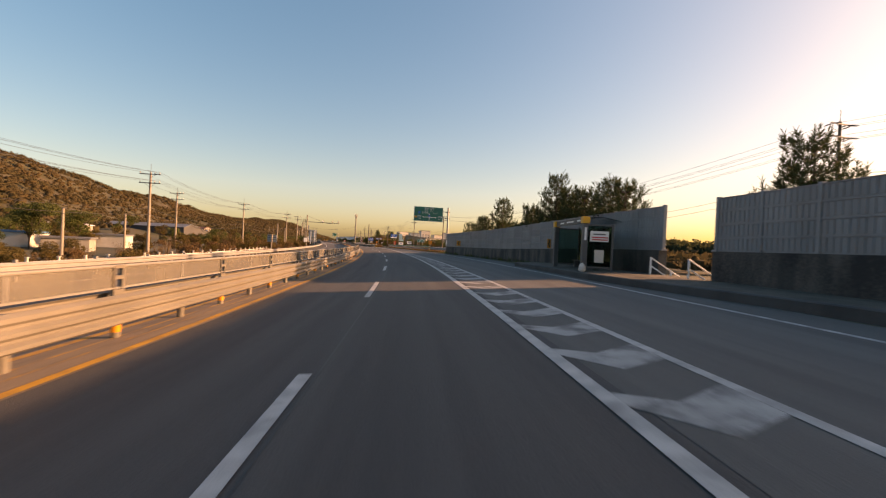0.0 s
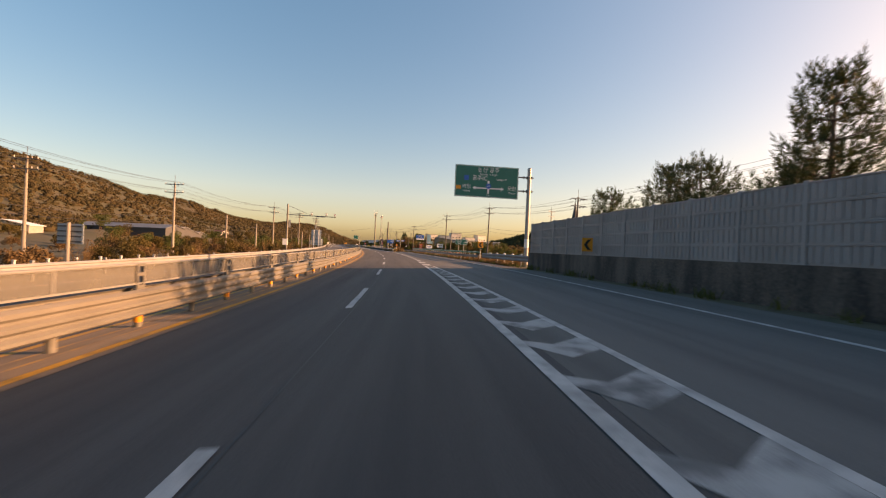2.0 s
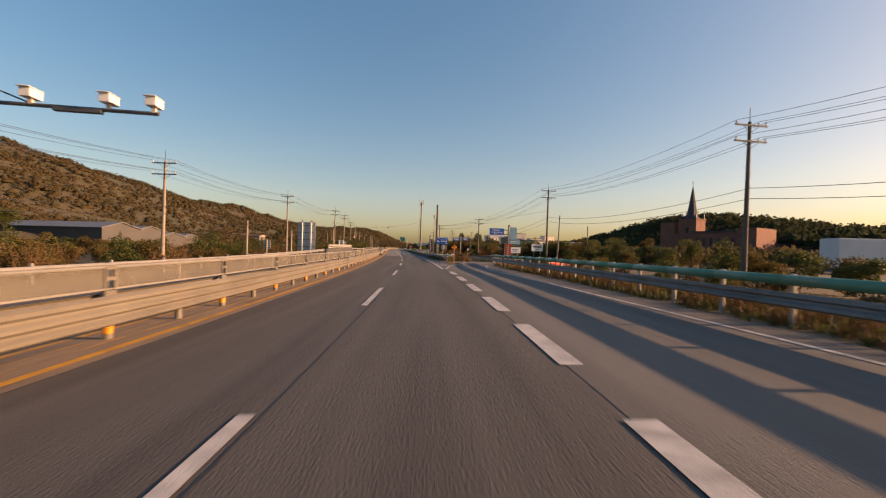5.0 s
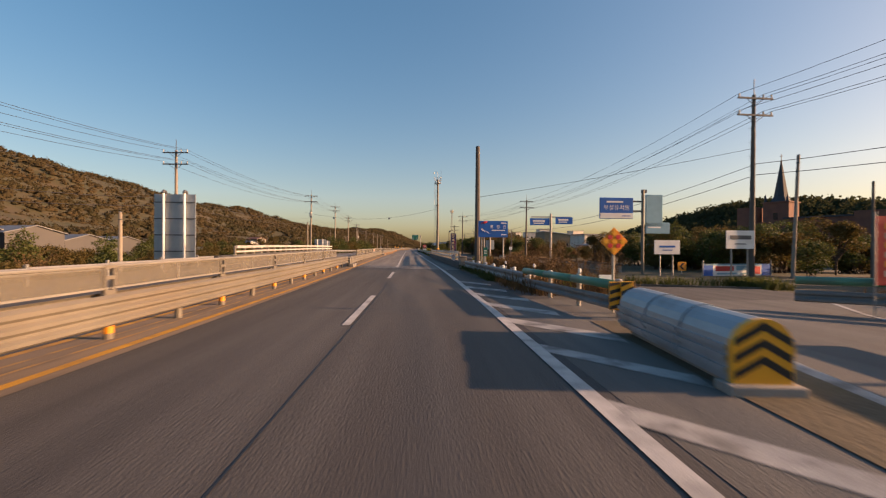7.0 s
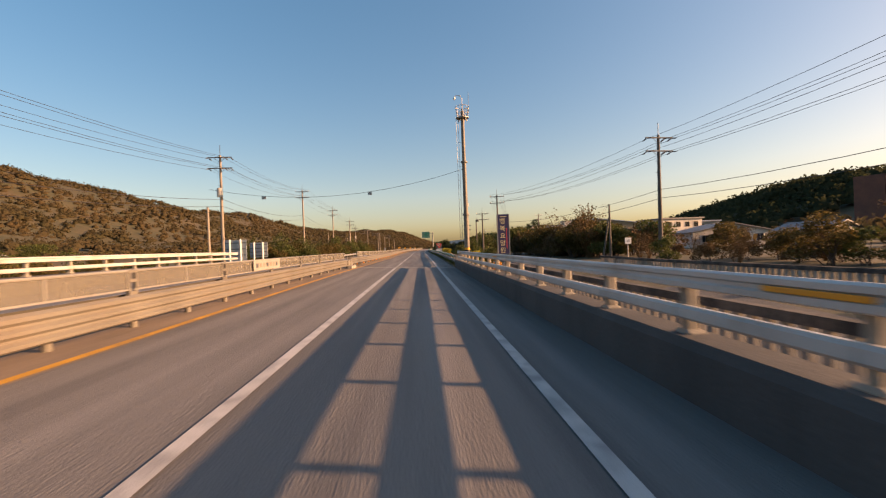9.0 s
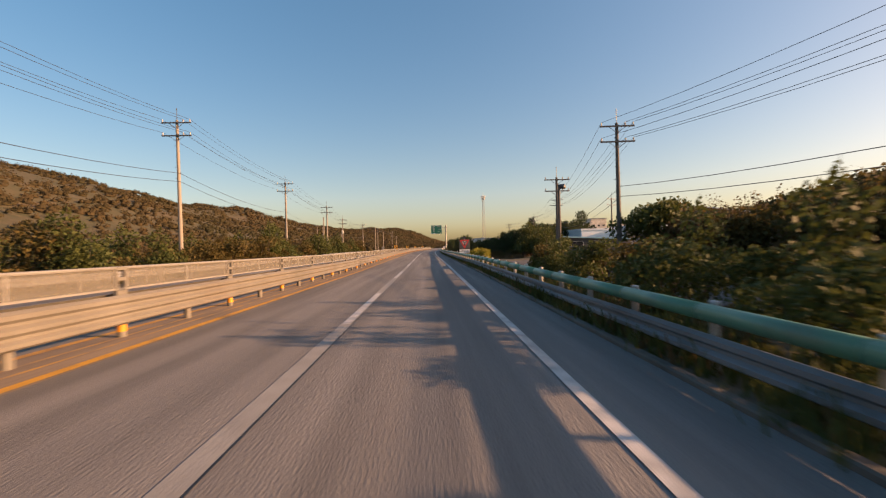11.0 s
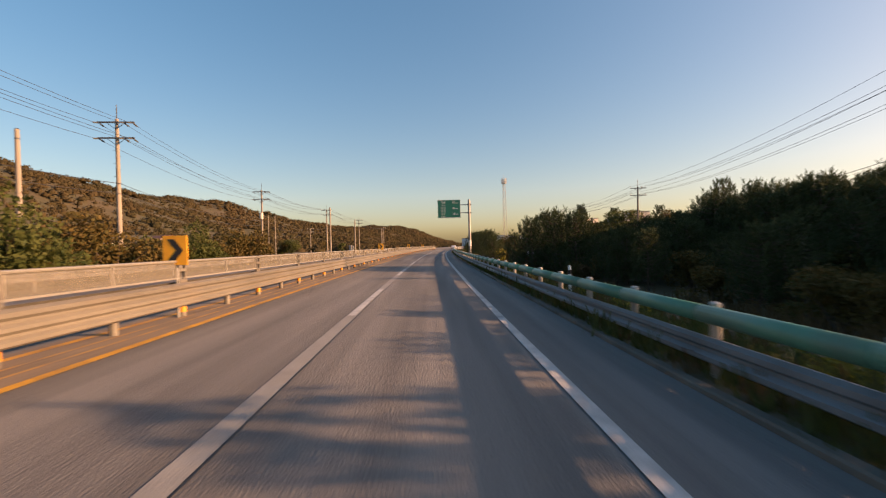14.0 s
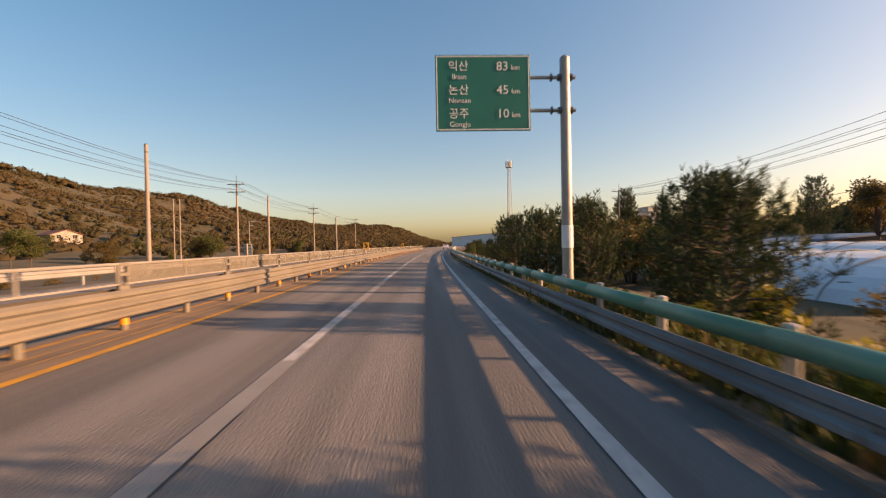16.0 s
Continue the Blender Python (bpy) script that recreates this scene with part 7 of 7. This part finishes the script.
def shrub(height, spread, mat, seed, label, name="shrub", n=900, leaf=0.11, lumps=9, spiky=0.0, trunk=False):
    """A bush or small tree: stems that fork, and lumps of leaves with gaps between them."""
    r = random.Random(seed)
    g = thing(name, Matrix(), label, "tree" if trunk else "shrub", name + "s")
    bm = bmesh.new()
    blobs = []
    for k in range(lumps):
        a, q = r.uniform(0, 6.28), spread * r.uniform(0.1, 0.85)
        z = height * (r.uniform(0.42, 0.88) if trunk else r.uniform(0.2, 0.8))
        rr = spread * r.uniform(0.3, 0.5)
        c = Vector((q * math.cos(a), q * math.sin(a), z))
        base = Vector((0, 0, height * 0.22)) if trunk else Vector((r.uniform(-0.2, 0.2) * spread, r.uniform(-0.2, 0.2) * spread, -0.3))
        tube(bm, [base, base.lerp(c, 0.55) + Vector((0, 0, 0.08 * height)), c], [0.035 * height / 3, 0.025 * height / 3, 0.008], 4, False)
        blobs.append((*c, rr, rr, rr * 0.75))
        if r.random() < spiky:
            tip = c + Vector((r.uniform(-0.2, 0.2), r.uniform(-0.2, 0.2), height * r.uniform(0.2, 0.42)))
            tube(bm, [c, tip], [0.02, 0.005], 4, False)
            blobs.append((*(c.lerp(tip, 0.6)), 0.14, 0.14, 0.35))
    if trunk:
        tube(bm, [(0, 0, -0.5), (0, 0, height * 0.25)], [0.05 * height / 3, 0.04 * height / 3], 7)
    part("stem" if not trunk else "trunk", bm, BARK, g)
    v, q = leaf_quads(cloud(blobs, n), leaf)
    part("foliage" if not trunk else "crown", mesh_np("leaves", v, q, mat), mat, g)
    return g


def bare_shrub(height, spread, seed, label):
    r = random.Random(seed)
    g = thing("bare_shrub", Matrix(), label, "shrub", "bare shrubs")
    bm = bmesh.new()
    tips = []
    for k in range(26):
        a, q = r.uniform(0, 6.28), spread * r.uniform(0.2, 1)
        p1 = Vector((q * 0.6 * math.cos(a), q * 0.6 * math.sin(a), height * r.uniform(0.4, 0.7)))
        p2 = Vector((q * math.cos(a), q * math.sin(a), height * r.uniform(0.75, 1.05)))
        tube(bm, [(r.uniform(-0.1, 0.1), r.uniform(-0.1, 0.1), -0.3), p1, p2], [0.022, 0.012, 0.004], 3, False)
        tube(bm, [p1, p1 + Vector((r.uniform(-0.5, 0.5), r.uniform(-0.5, 0.5), height * 0.25))], [0.01, 0.004], 3, False)
        tips += [(*p2, 0.25, 0.25, 0.25), (*p1, 0.35, 0.35, 0.3)]
    part("stem", bm, LEAF_BROWN, g)
    v, q = leaf_quads(cloud(tips, 420), 0.06)
    part("foliage", mesh_np("foliage", v, q, LEAF_BROWN), LEAF_BROWN, g)
    return g


PINES = [pine(8.0, 2.3, 0.24, "a", 1, "green pine with dense whorled branches", n=20, twigs=5.5), pine(7.0, 2.2, 0.24, "b", 2, "green pine with an uneven dense crown", n=20, twigs=5.5), pine(4.6, 1.8, 0.19, "c", 3, "young dense dark roadside pine", n=18, bare=0.12, twigs=3.0), pine(4.2, 1.7, 0.19, "d", 4, "young dense dark pine with upright shoots", n=18, bare=0.14, twigs=3.0)]
SHRUBS = [shrub(3.2, 1.7, LEAF_GREEN, 5, "dense green roadside shrub with small leaves", "green_shrub", n=2500, leaf=0.095), shrub(3.6, 1.9, LEAF_AUTUMN, 6, "shrub in autumn brown and green", "autumn_shrub", n=2500, leaf=0.095), shrub(2.6, 1.6, LEAF_BROWN, 7, "rusty brown autumn shrub among brush", "brown_shrub", n=2000, leaf=0.09),
          shrub(4.2, 2.1, LEAF_GREEN, 8, "tall green shrub with upright shoots", "tall_shrub", n=3000, leaf=0.095, spiky=0.8), shrub(3.4, 2.0, LEAF_AUTUMN, 9, "broad roadside shrub in autumn colours", "broad_shrub", n=2500, leaf=0.095, lumps=12), shrub(1.4, 0.9, LEAF_YELLOW, 10, "low yellow-green leafy bush by the rail", "leafy_bush", n=900, leaf=0.08)]
TREES = [shrub(6.0, 2.6, LEAF_GREEN, 11, "broad green tree with an uneven crown", "broadleaf_tree", n=5200, leaf=0.105, lumps=14, trunk=True), shrub(6.5, 2.5, LEAF_AUTUMN, 12, "broad tree turning autumn orange", "broadleaf_tree", n=5200, leaf=0.105, lumps=14, trunk=True)]
BARE = [bare_shrub(2.6, 1.6, 13, "bare brown brush with thin stems"), bare_shrub(3.2, 1.5, 14, "tall bare brown brush")]
USED = set()


def plant(kind, s, l, scale=1.0, h=None, sink=0.0):
    z = (ground_z(s, l) if h is None else road(s, l, h).z) - sink
    p = road(s, l)
    m = Matrix.Translation((p.x, p.y, z)) @ Matrix.Rotation(random.uniform(0, 6.28), 4, "Z") @ Matrix.Diagonal((scale * random.uniform(0.9, 1.1), scale * random.uniform(0.9, 1.1), scale, 1))
    if kind.name not in USED:
        USED.add(kind.name)
        kind.matrix_basis = m
        return kind
    c = copy_thing(kind, Matrix())
    c.matrix_basis = m
    return c


# pines behind the noise barrier, by the height of their tops
def pine_to(s, l, k, top):
    l = max(l, along(WALL, s) + 1.9)
    plant(PINES[k], s, l, (top - 0.3 - ground_z(s, l)) / (8.0, 7.0)[k])


for s, l, k, top in ((34.6, 12.3, 0, 8.0), (33.2, 13.4, 1, 7.0), (36.6, 13.8, 1, 6.7), (30.7, 12.9, 1, 6.6), (28.6, 13.8, 0, 6.9), (39.4, 12.0, 1, 6.1), (41.4, 13.0, 0, 5.6), (50.8, 12.4, 0, 7.7), (52.6, 13.0, 1, 5.4),
                     (54.8, 10.6, 1, 5.9), (57.4, 11.6, 0, 5.9), (61.6, 10.1, 1, 5.45), (25.0, 12.85, 1, 6.3)):
    pine_to(s, l, k, top)
pine_to(22.3, 22.6, 1, 9.4)
for s, l, k, sc in ((16, 17, 0, 0.9), (18, 19, 3, 0.9), (19.5, 22, 4, 1.0), (14.5, 20, 0, 0.9), (21, 26, 3, 1.0), (26, 30, 1, 1.1), (30, 34, 0, 1.3), (22, 34, 1, 1.2), (15, 28, 3, 1.1)):
    plant(SHRUBS[k], s, l, sc)
# brush along the slip road
for i in range(46):
    s, l = random.uniform(74, 150), random.uniform(9.6, 17)
    plant(random.choice([SHRUBS[2], SHRUBS[4], SHRUBS[5], SHRUBS[0]]), s, l, random.uniform(0.25, 0.5) if l < 13 else random.uniform(0.35, 0.6))
for i in range(50):
    s, l = random.uniform(118, 176), random.uniform(24, 48)
    if 133 < s < 146 and 34 < l < 48:
        continue
    plant(random.choice([SHRUBS[0], SHRUBS[1], SHRUBS[3], SHRUBS[4]]), s, l, random.uniform(0.6, 0.95))
for s, l, k, sc in ((178, 23, 0, 0.8), (186, 20, 1, 0.75), (172, 26, 0, 0.85), (168, 29, 1, 0.85), (162, 31, 0, 0.9), (157, 32, 1, 0.8), (150, 34, 0, 0.8), (192, 27, 1, 0.8), (175, 34, 0, 1.0), (199, 31, 0, 0.8), (182, 30, 1, 0.9)):
    plant(TREES[k], s, l, sc * 0.75)
for i in range(80):
    s, l = random.uniform(176, 256), random.uniform(17.0, 28)
    plant(random.choice([SHRUBS[2], SHRUBS[4], BARE[0], BARE[1], SHRUBS[1], SHRUBS[2], SHRUBS[0]]), s, l, random.uniform(0.55, 0.9) if s < 222 else random.uniform(1.05, 1.6))
for i in range(40):
    plant(random.choice([SHRUBS[2], SHRUBS[4], BARE[1], SHRUBS[1], SHRUBS[0]]), random.uniform(224, 256), random.uniform(15.5, 26), random.uniform(1.1, 1.6))
# weeds round the blue sign and the gore
for i in range(64):
    s = random.uniform(154, 171)
    plant(random.choice([SHRUBS[5], BARE[0], SHRUBS[2], BARE[1]]), s, random.uniform(4.6, 7.2), random.uniform(0.3, 0.55), h=-0.1)
for s, l, sc in ((170.5, 4.8, 1.0), (171.5, 4.6, 0.9), (216.5, 5.2, 1.0), (219, 5.6, 1.1), (222.5, 5.2, 1.0)):
    plant(SHRUBS[5], s, l, sc, h=-0.2)
# trees after the bridge
for i in range(26):
    s = 217 + i * 1.45
    if s < 246:
        plant(random.choice([SHRUBS[0], SHRUBS[4], SHRUBS[5], SHRUBS[3]]), s, random.uniform(5.2, 7.0), random.uniform(0.35, 0.75), h=-0.3)
for s, l, k, sc in ((244.5, 5.9, 3, 0.4), (246.5, 6.2, 0, 0.4)):
    plant(SHRUBS[k], s, l, sc, h=-0.2)
for s, l, sc in ((266.2, 5.7, 1.05), (267.6, 5.9, 1.15), (269.4, 5.3, 0.95), (272, 5.4, 1.0), (275, 5.3, 0.9)):
    plant(SHRUBS[5], s, l, sc, h=-0.15)
for s, l, k, top in ((280.2, 16.6, 3, 4.3), (281.6, 18.2, 0, 4.0), (282.8, 16.0, 3, 4.7), (284.6, 15.4, 3, 5.0), (284.0, 17.6, 3, 4.6), (286.0, 14.8, 3, 5.4)):        # tall bushes at the yard's corner
    plant(SHRUBS[k], s, l, (top - ground_z(s, l)) / 4.4)
plant(BARE[1], 228, 19.5, 1.7)
plant(BARE[0], 230.5, 18.5, 2.1)
for i in range(40):      # a belt of pines below the embankment, off the road
    s, l = 286.5 + i * 0.56 + random.uniform(-0.4, 0.4), random.uniform(14.0, 21.0)
    k = random.choice([0, 1, 2, 3])
    plant(PINES[k], s, l, (1.9 + 0.13 * l - ground_z(s, l)) * random.uniform(0.85, 1.04) / (8.0, 7.0, 4.6, 4.2)[k])
for s, l, k, top in ((309.0, 8.4, 2, 3.9), (310.4, 7.6, 3, 4.1), (312.3, 6.6, 2, 3.8), (313.6, 8.2, 3, 4.3), (315.4, 7.4, 2, 3.2), (319.2, 6.8, 2, 3.0), (322.2, 5.4, 3, 2.9),
                     (327.4, 5.7, 2, 3.5), (333.6, 5.7, 2, 3.3), (335.6, 6.8, 3, 3.7), (341.8, 6.2, 2, 3.6), (344.0, 6.9, 3, 4.0), (347.4, 6.2, 2, 3.7), (351.0, 6.6, 3, 4.1), (355.5, 6.2, 2, 4.0), (360.0, 6.5, 3, 4.2)):
    plant(PINES[k], s, l, (top + 0.15) / (4.6 if k == 2 else 4.2), h=-0.8)       # single dark pines close behind the rail
for i in range(26):      # more of them behind, down the slope
    s, l = random.uniform(303, 313), random.uniform(9.5, 16)
    k = random.choice([2, 3, 2])
    plant(PINES[k], s, l, (1.4 + 0.12 * l - ground_z(s, l)) * random.uniform(0.8, 1.0) / (8.0, 7.0, 4.6, 4.2)[k])
for i in range(150):      # low young pines and brush down the bank
    s, l = random.uniform(284.5, 322), random.uniform(8.2, 17.5)
    low = s < 292
    plant(random.choice([SHRUBS[2], SHRUBS[4], BARE[0]] if low else [PINES[2], PINES[3], SHRUBS[0], SHRUBS[4]]), s, l, random.uniform(0.3, 0.45) if low else random.uniform(0.34, 0.6))
for i in range(16):
    plant(random.choice([SHRUBS[2], SHRUBS[4], SHRUBS[1]]), random.uniform(307, 322), random.uniform(6.5, 9.5), random.uniform(0.4, 0.6), h=-0.6)
for i in range(62):      # tall dark trees further back
    s = 298 + i * 1.8 + random.uniform(-0.8, 0.8)
    l = random.uniform(23, 31)
    if s > 321:
        break
    top = (l - 1.0) * 0.21 * random.uniform(0.85, 1.08)
    kind = random.choice([PINES[0], PINES[1], PINES[2], PINES[3]])
    plant(kind, s, l, (top - ground_z(s, l)) / {PINES[0]: 8.0, PINES[1]: 7.0, PINES[2]: 4.6, PINES[3]: 4.2}[kind])
for i in range(34):
    plant(random.choice([PINES[2], PINES[3], SHRUBS[3], SHRUBS[0], SHRUBS[4]]), random.uniform(356, 430), random.uniform(6.8, 10.5), random.uniform(0.5, 0.8), h=-1.0)
for i in range(40):
    plant(SHRUBS[5], random.uniform(277, 350), random.uniform(4.1, 4.9), random.uniform(0.3, 0.62), h=-0.2)
for i in range(34):
    plant(random.choice(TREES + [PINES[0]]), random.uniform(345, 520), random.uniform(38, 75), random.uniform(1.0, 1.7))
# brush on the left
for i in range(300):
    s = random.uniform(-10, 420)
    l = random.uniform(-34, -16.4)
    tall = np.interp(s, [0, 60, 90, 120, 150, 170, 222, 232, 300, 322, 345, 420], [0.3, 0.75, 1.0, 0.95, 0.85, 0.7, 0.6, 1.15, 1.2, 1.1, 0.45, 0.6])
    if tall < 0.2:
        continue
    if l > -19 and tall < 1:
        tall *= 0.6
    kinds = [SHRUBS[1], SHRUBS[4], SHRUBS[0], SHRUBS[3]] if tall > 1 else [SHRUBS[2], SHRUBS[4], SHRUBS[1], BARE[0], BARE[1]]
    plant(random.choice(kinds), s, l, tall * random.uniform(0.8, 1.15))
for i in range(60):
    plant(random.choice([SHRUBS[1], SHRUBS[4], SHRUBS[3]]), random.uniform(230, 326), random.uniform(-23, -16.8), random.uniform(1.0, 1.3))
for i in range(90):
    plant(random.choice(TREES + [SHRUBS[1], SHRUBS[3], SHRUBS[4]]), random.uniform(20, 460), random.uniform(-95, -44), random.uniform(0.6, 1.1))


for i in range(60):
    plant(random.choice([SHRUBS[1], SHRUBS[0], SHRUBS[3], SHRUBS[4]]), random.uniform(120, 232), random.uniform(-42, -24), random.uniform(0.85, 1.15))
for i in range(44):
    plant(random.choice([SHRUBS[0], SHRUBS[1], SHRUBS[3], SHRUBS[4]]), random.uniform(171, 188), random.uniform(21, 40), random.uniform(0.9, 1.2))
for i in range(70):
    plant(random.choice([SHRUBS[1], SHRUBS[4], SHRUBS[2], SHRUBS[0]]), random.uniform(30, 210), random.uniform(-62, -38), random.uniform(0.65, 1.0))


for s, l, k, sc in ((324.5, 6.2, 5, 1.1), (326, 6.8, 4, 0.5), (327.6, 6.0, 5, 1.0), (329.5, 6.6, 5, 1.1), (331.2, 7.2, 4, 0.5), (333.5, 6.4, 5, 0.8), (336, 6.4, 1, 0.35), (342.8, 10.2, 1, 0.85), (344, 11.4, 0, 0.95), (345.4, 9.8, 4, 0.9), (346.8, 11.0, 3, 0.75), (348.6, 10.0, 1, 0.95), (350.4, 11.8, 0, 0.95), (352.6, 10.4, 4, 0.9)):
    plant(SHRUBS[k], s, l, sc, h=-0.3)
# woods on the hills, and the far slopes
def woods(name, rows, mat, label, quads=14, size=0.8):
    """Uneven domed crowns, each with loose leaf clumps round it."""
    nu, nv = 7, 2
    u, w_ = np.meshgrid(np.arange(nu) * 2 * math.pi / nu, np.linspace(-0.3, 1.4, nv + 1))
    dome = np.stack([np.cos(w_) * np.cos(u), np.cos(w_) * np.sin(u), np.sin(w_)], -1).reshape(-1, 3)
    face = np.array([(a * nu + b, a * nu + (b + 1) % nu, (a + 1) * nu + (b + 1) % nu, (a + 1) * nu + b) for a in range(nv) for b in range(nu)])
    R = np.array(rows, float)
    k = 0.82 * (0.6 + 0.75 * rng.random((len(R), len(dome), 1))) * R[:, None, 3:4] * np.stack([0.85 + 0.3 * rng.random(len(R)), 0.85 + 0.3 * rng.random(len(R)), 0.55 + 0.3 * rng.random(len(R))], -1)[:, None, :]
    v1 = (R[:, None, :3] + dome[None] * k).reshape(-1, 3)
    q1 = (face[None] + (np.arange(len(R)) * len(dome))[:, None, None]).reshape(-1, 4)
    d = rng.normal(size=(len(R), quads, 3))
    d /= np.linalg.norm(d, axis=2)[:, :, None]
    d[:, :, 2] = np.abs(d[:, :, 2])
    c = (R[:, None, :3] + d * R[:, None, 3:4] * (0.85 + 0.3 * rng.random((len(R), quads, 1)))).reshape(-1, 3)
    v2, q2 = leaf_quads(c, size, aspect=0.75)
    ob = new(name, mesh_np(name, np.concatenate([v1, v2]), np.concatenate([q1, q2 + len(v1)]), mat))
    return tagged(ob, label, "woods", kind="stuff")


rows = []
while len(rows) < 25000:
    s = -60 + 1900 * random.random() ** 1.35
    l = -random.uniform(92, 345)
    p = road(min(s, 1390), l)
    if s > 1390:
        p.y += s - 1390
    rows.append((p.x, p.y, ground_z(s, l) + random.uniform(0.1, 0.7), random.uniform(1.3, 2.6) * (1 + max(0, s - 450) / 900)))
woods("hill_woods", rows, WOODS, "mixed autumn woods on the long hill", 13, 0.45)
rows = []
while len(rows) < 3200:
    s, l = random.uniform(120, 760), random.uniform(120, 300)
    z = ground_z(s, l)
    if z < 3 or (s < 335 and l < 168):
        continue
    p = road(s, l)
    rows.append((p.x, p.y, z + random.uniform(1.0, 3.0), random.uniform(2.4, 4.4)))
woods("hill_pines", rows, WOODS_DARK, "dark pine woods on the rise behind the church", 16, 0.8)
rows = []
for i in range(700):
    s, l = random.uniform(420, 1300), random.choice([-1, 1]) * random.uniform(20, 90)
    if l > 0 and l < 30:
        l += 14
    p = road(s, l)
    rows.append((p.x, p.y, ground_z(s, l) + 1.5, random.uniform(1.8, 3.4)))
for i in range(500):
    s, l = random.uniform(-30, 330), random.uniform(46, 120)
    if 125 < s < 150 or (250 < s < 320 and l < 85):
        continue
    p = road(s, l)
    rows.append((p.x, p.y, ground_z(s, l) + 1.2, random.uniform(1.5, 2.8)))
woods("field_trees", rows, WOODS, "scattered autumn trees and hedges over the fields", 24, 0.6)


# weeds and grass tufts along the guardrails
def tufts(name, rows, mat, label, blades=14, height=0.28):
    vs, qs = [], []
    for x, y, z, k in rows:
        for b in range(blades):
            a = random.uniform(0, 6.28)
            r = random.uniform(0.02, 0.22) * k
            hh = height * k * random.uniform(0.5, 1.2)
            cx, cy = x + r * math.cos(a), y + r * math.sin(a)
            dx, dy = 0.018 * math.cos(a + 1.57), 0.018 * math.sin(a + 1.57)
            ox, oy = random.uniform(-0.12, 0.12) * k, random.uniform(-0.12, 0.12) * k
            n = len(vs)
            vs += [(cx - dx, cy - dy, z - 0.05), (cx + dx, cy + dy, z - 0.05), (cx + dx * 0.5 + ox, cy + dy * 0.5 + oy, z + hh), (cx - dx * 0.5 + ox, cy - dy * 0.5 + oy, z + hh)]
            qs.append((n, n + 1, n + 2, n + 3))
    return tagged(new(name, mesh_np(name, vs, qs, mat)), label, "grass", kind="stuff")


rows = []
for i in range(500):
    s, l = random.uniform(281, 298), random.uniform(7.4, 13.5)
    rows.append((*road(s, l).xy, ground_z(s, l), random.uniform(0.8, 2.0)))
for i in range(1700):
    s = random.uniform(213, 420)
    l = random.triangular(2.95, 6.5, 3.6)
    rows.append((*road(s, l, -0.02), random.uniform(0.5, 1.5)))
for i in range(2200):
    s = random.uniform(72, 153)
    l = along(RIGHT, s) + random.triangular(0.0, 5.0, 0.6)
    rows.append((*road(s, l, -0.02), random.uniform(0.5, 1.6)))
for i in range(700):
    s = random.uniform(154, 171)
    rows.append((*road(s, random.uniform(3.4, 7.2), -0.02), random.uniform(0.8, 2.4)))
tufts("dry_grass", rows, LEAF_BROWN, "dry brown grass tufts along the guardrail")
rows = []
for i in range(6500):
    s = random.uniform(213, 400)
    l = random.triangular(3.0, 5.4, 3.5)
    rows.append((*road(s, l, -0.02), random.uniform(0.7, 1.9)))
for i in range(1000):
    s = random.uniform(70, 153)
    l = along(RIGHT, s) + random.triangular(0.0, 3.5, 0.35)
    rows.append((*road(s, l, -0.02), random.uniform(0.4, 1.3)))
for i in range(1500):
    s = random.uniform(157, 171.2)
    rows.append((*road(s, along(RIGHT, s) + random.triangular(0.16, 1.6, 0.3), -0.02), random.uniform(0.8, 2.0)))
for i in range(70):
    s = random.uniform(30, 68)
    rows.append((*road(s, along(WALL, s) - random.uniform(0.25, 0.8), -0.02), random.uniform(0.6, 1.8)))
tufts("weeds", rows, LEAF_GREEN, "green weeds along the guardrail and wall foot", 12, 0.22)
for o in list(PINES) + SHRUBS + TREES + BARE:
    if o.name not in USED:
        for c in (*o.children_recursive, o):
            bpy.data.objects.remove(c)
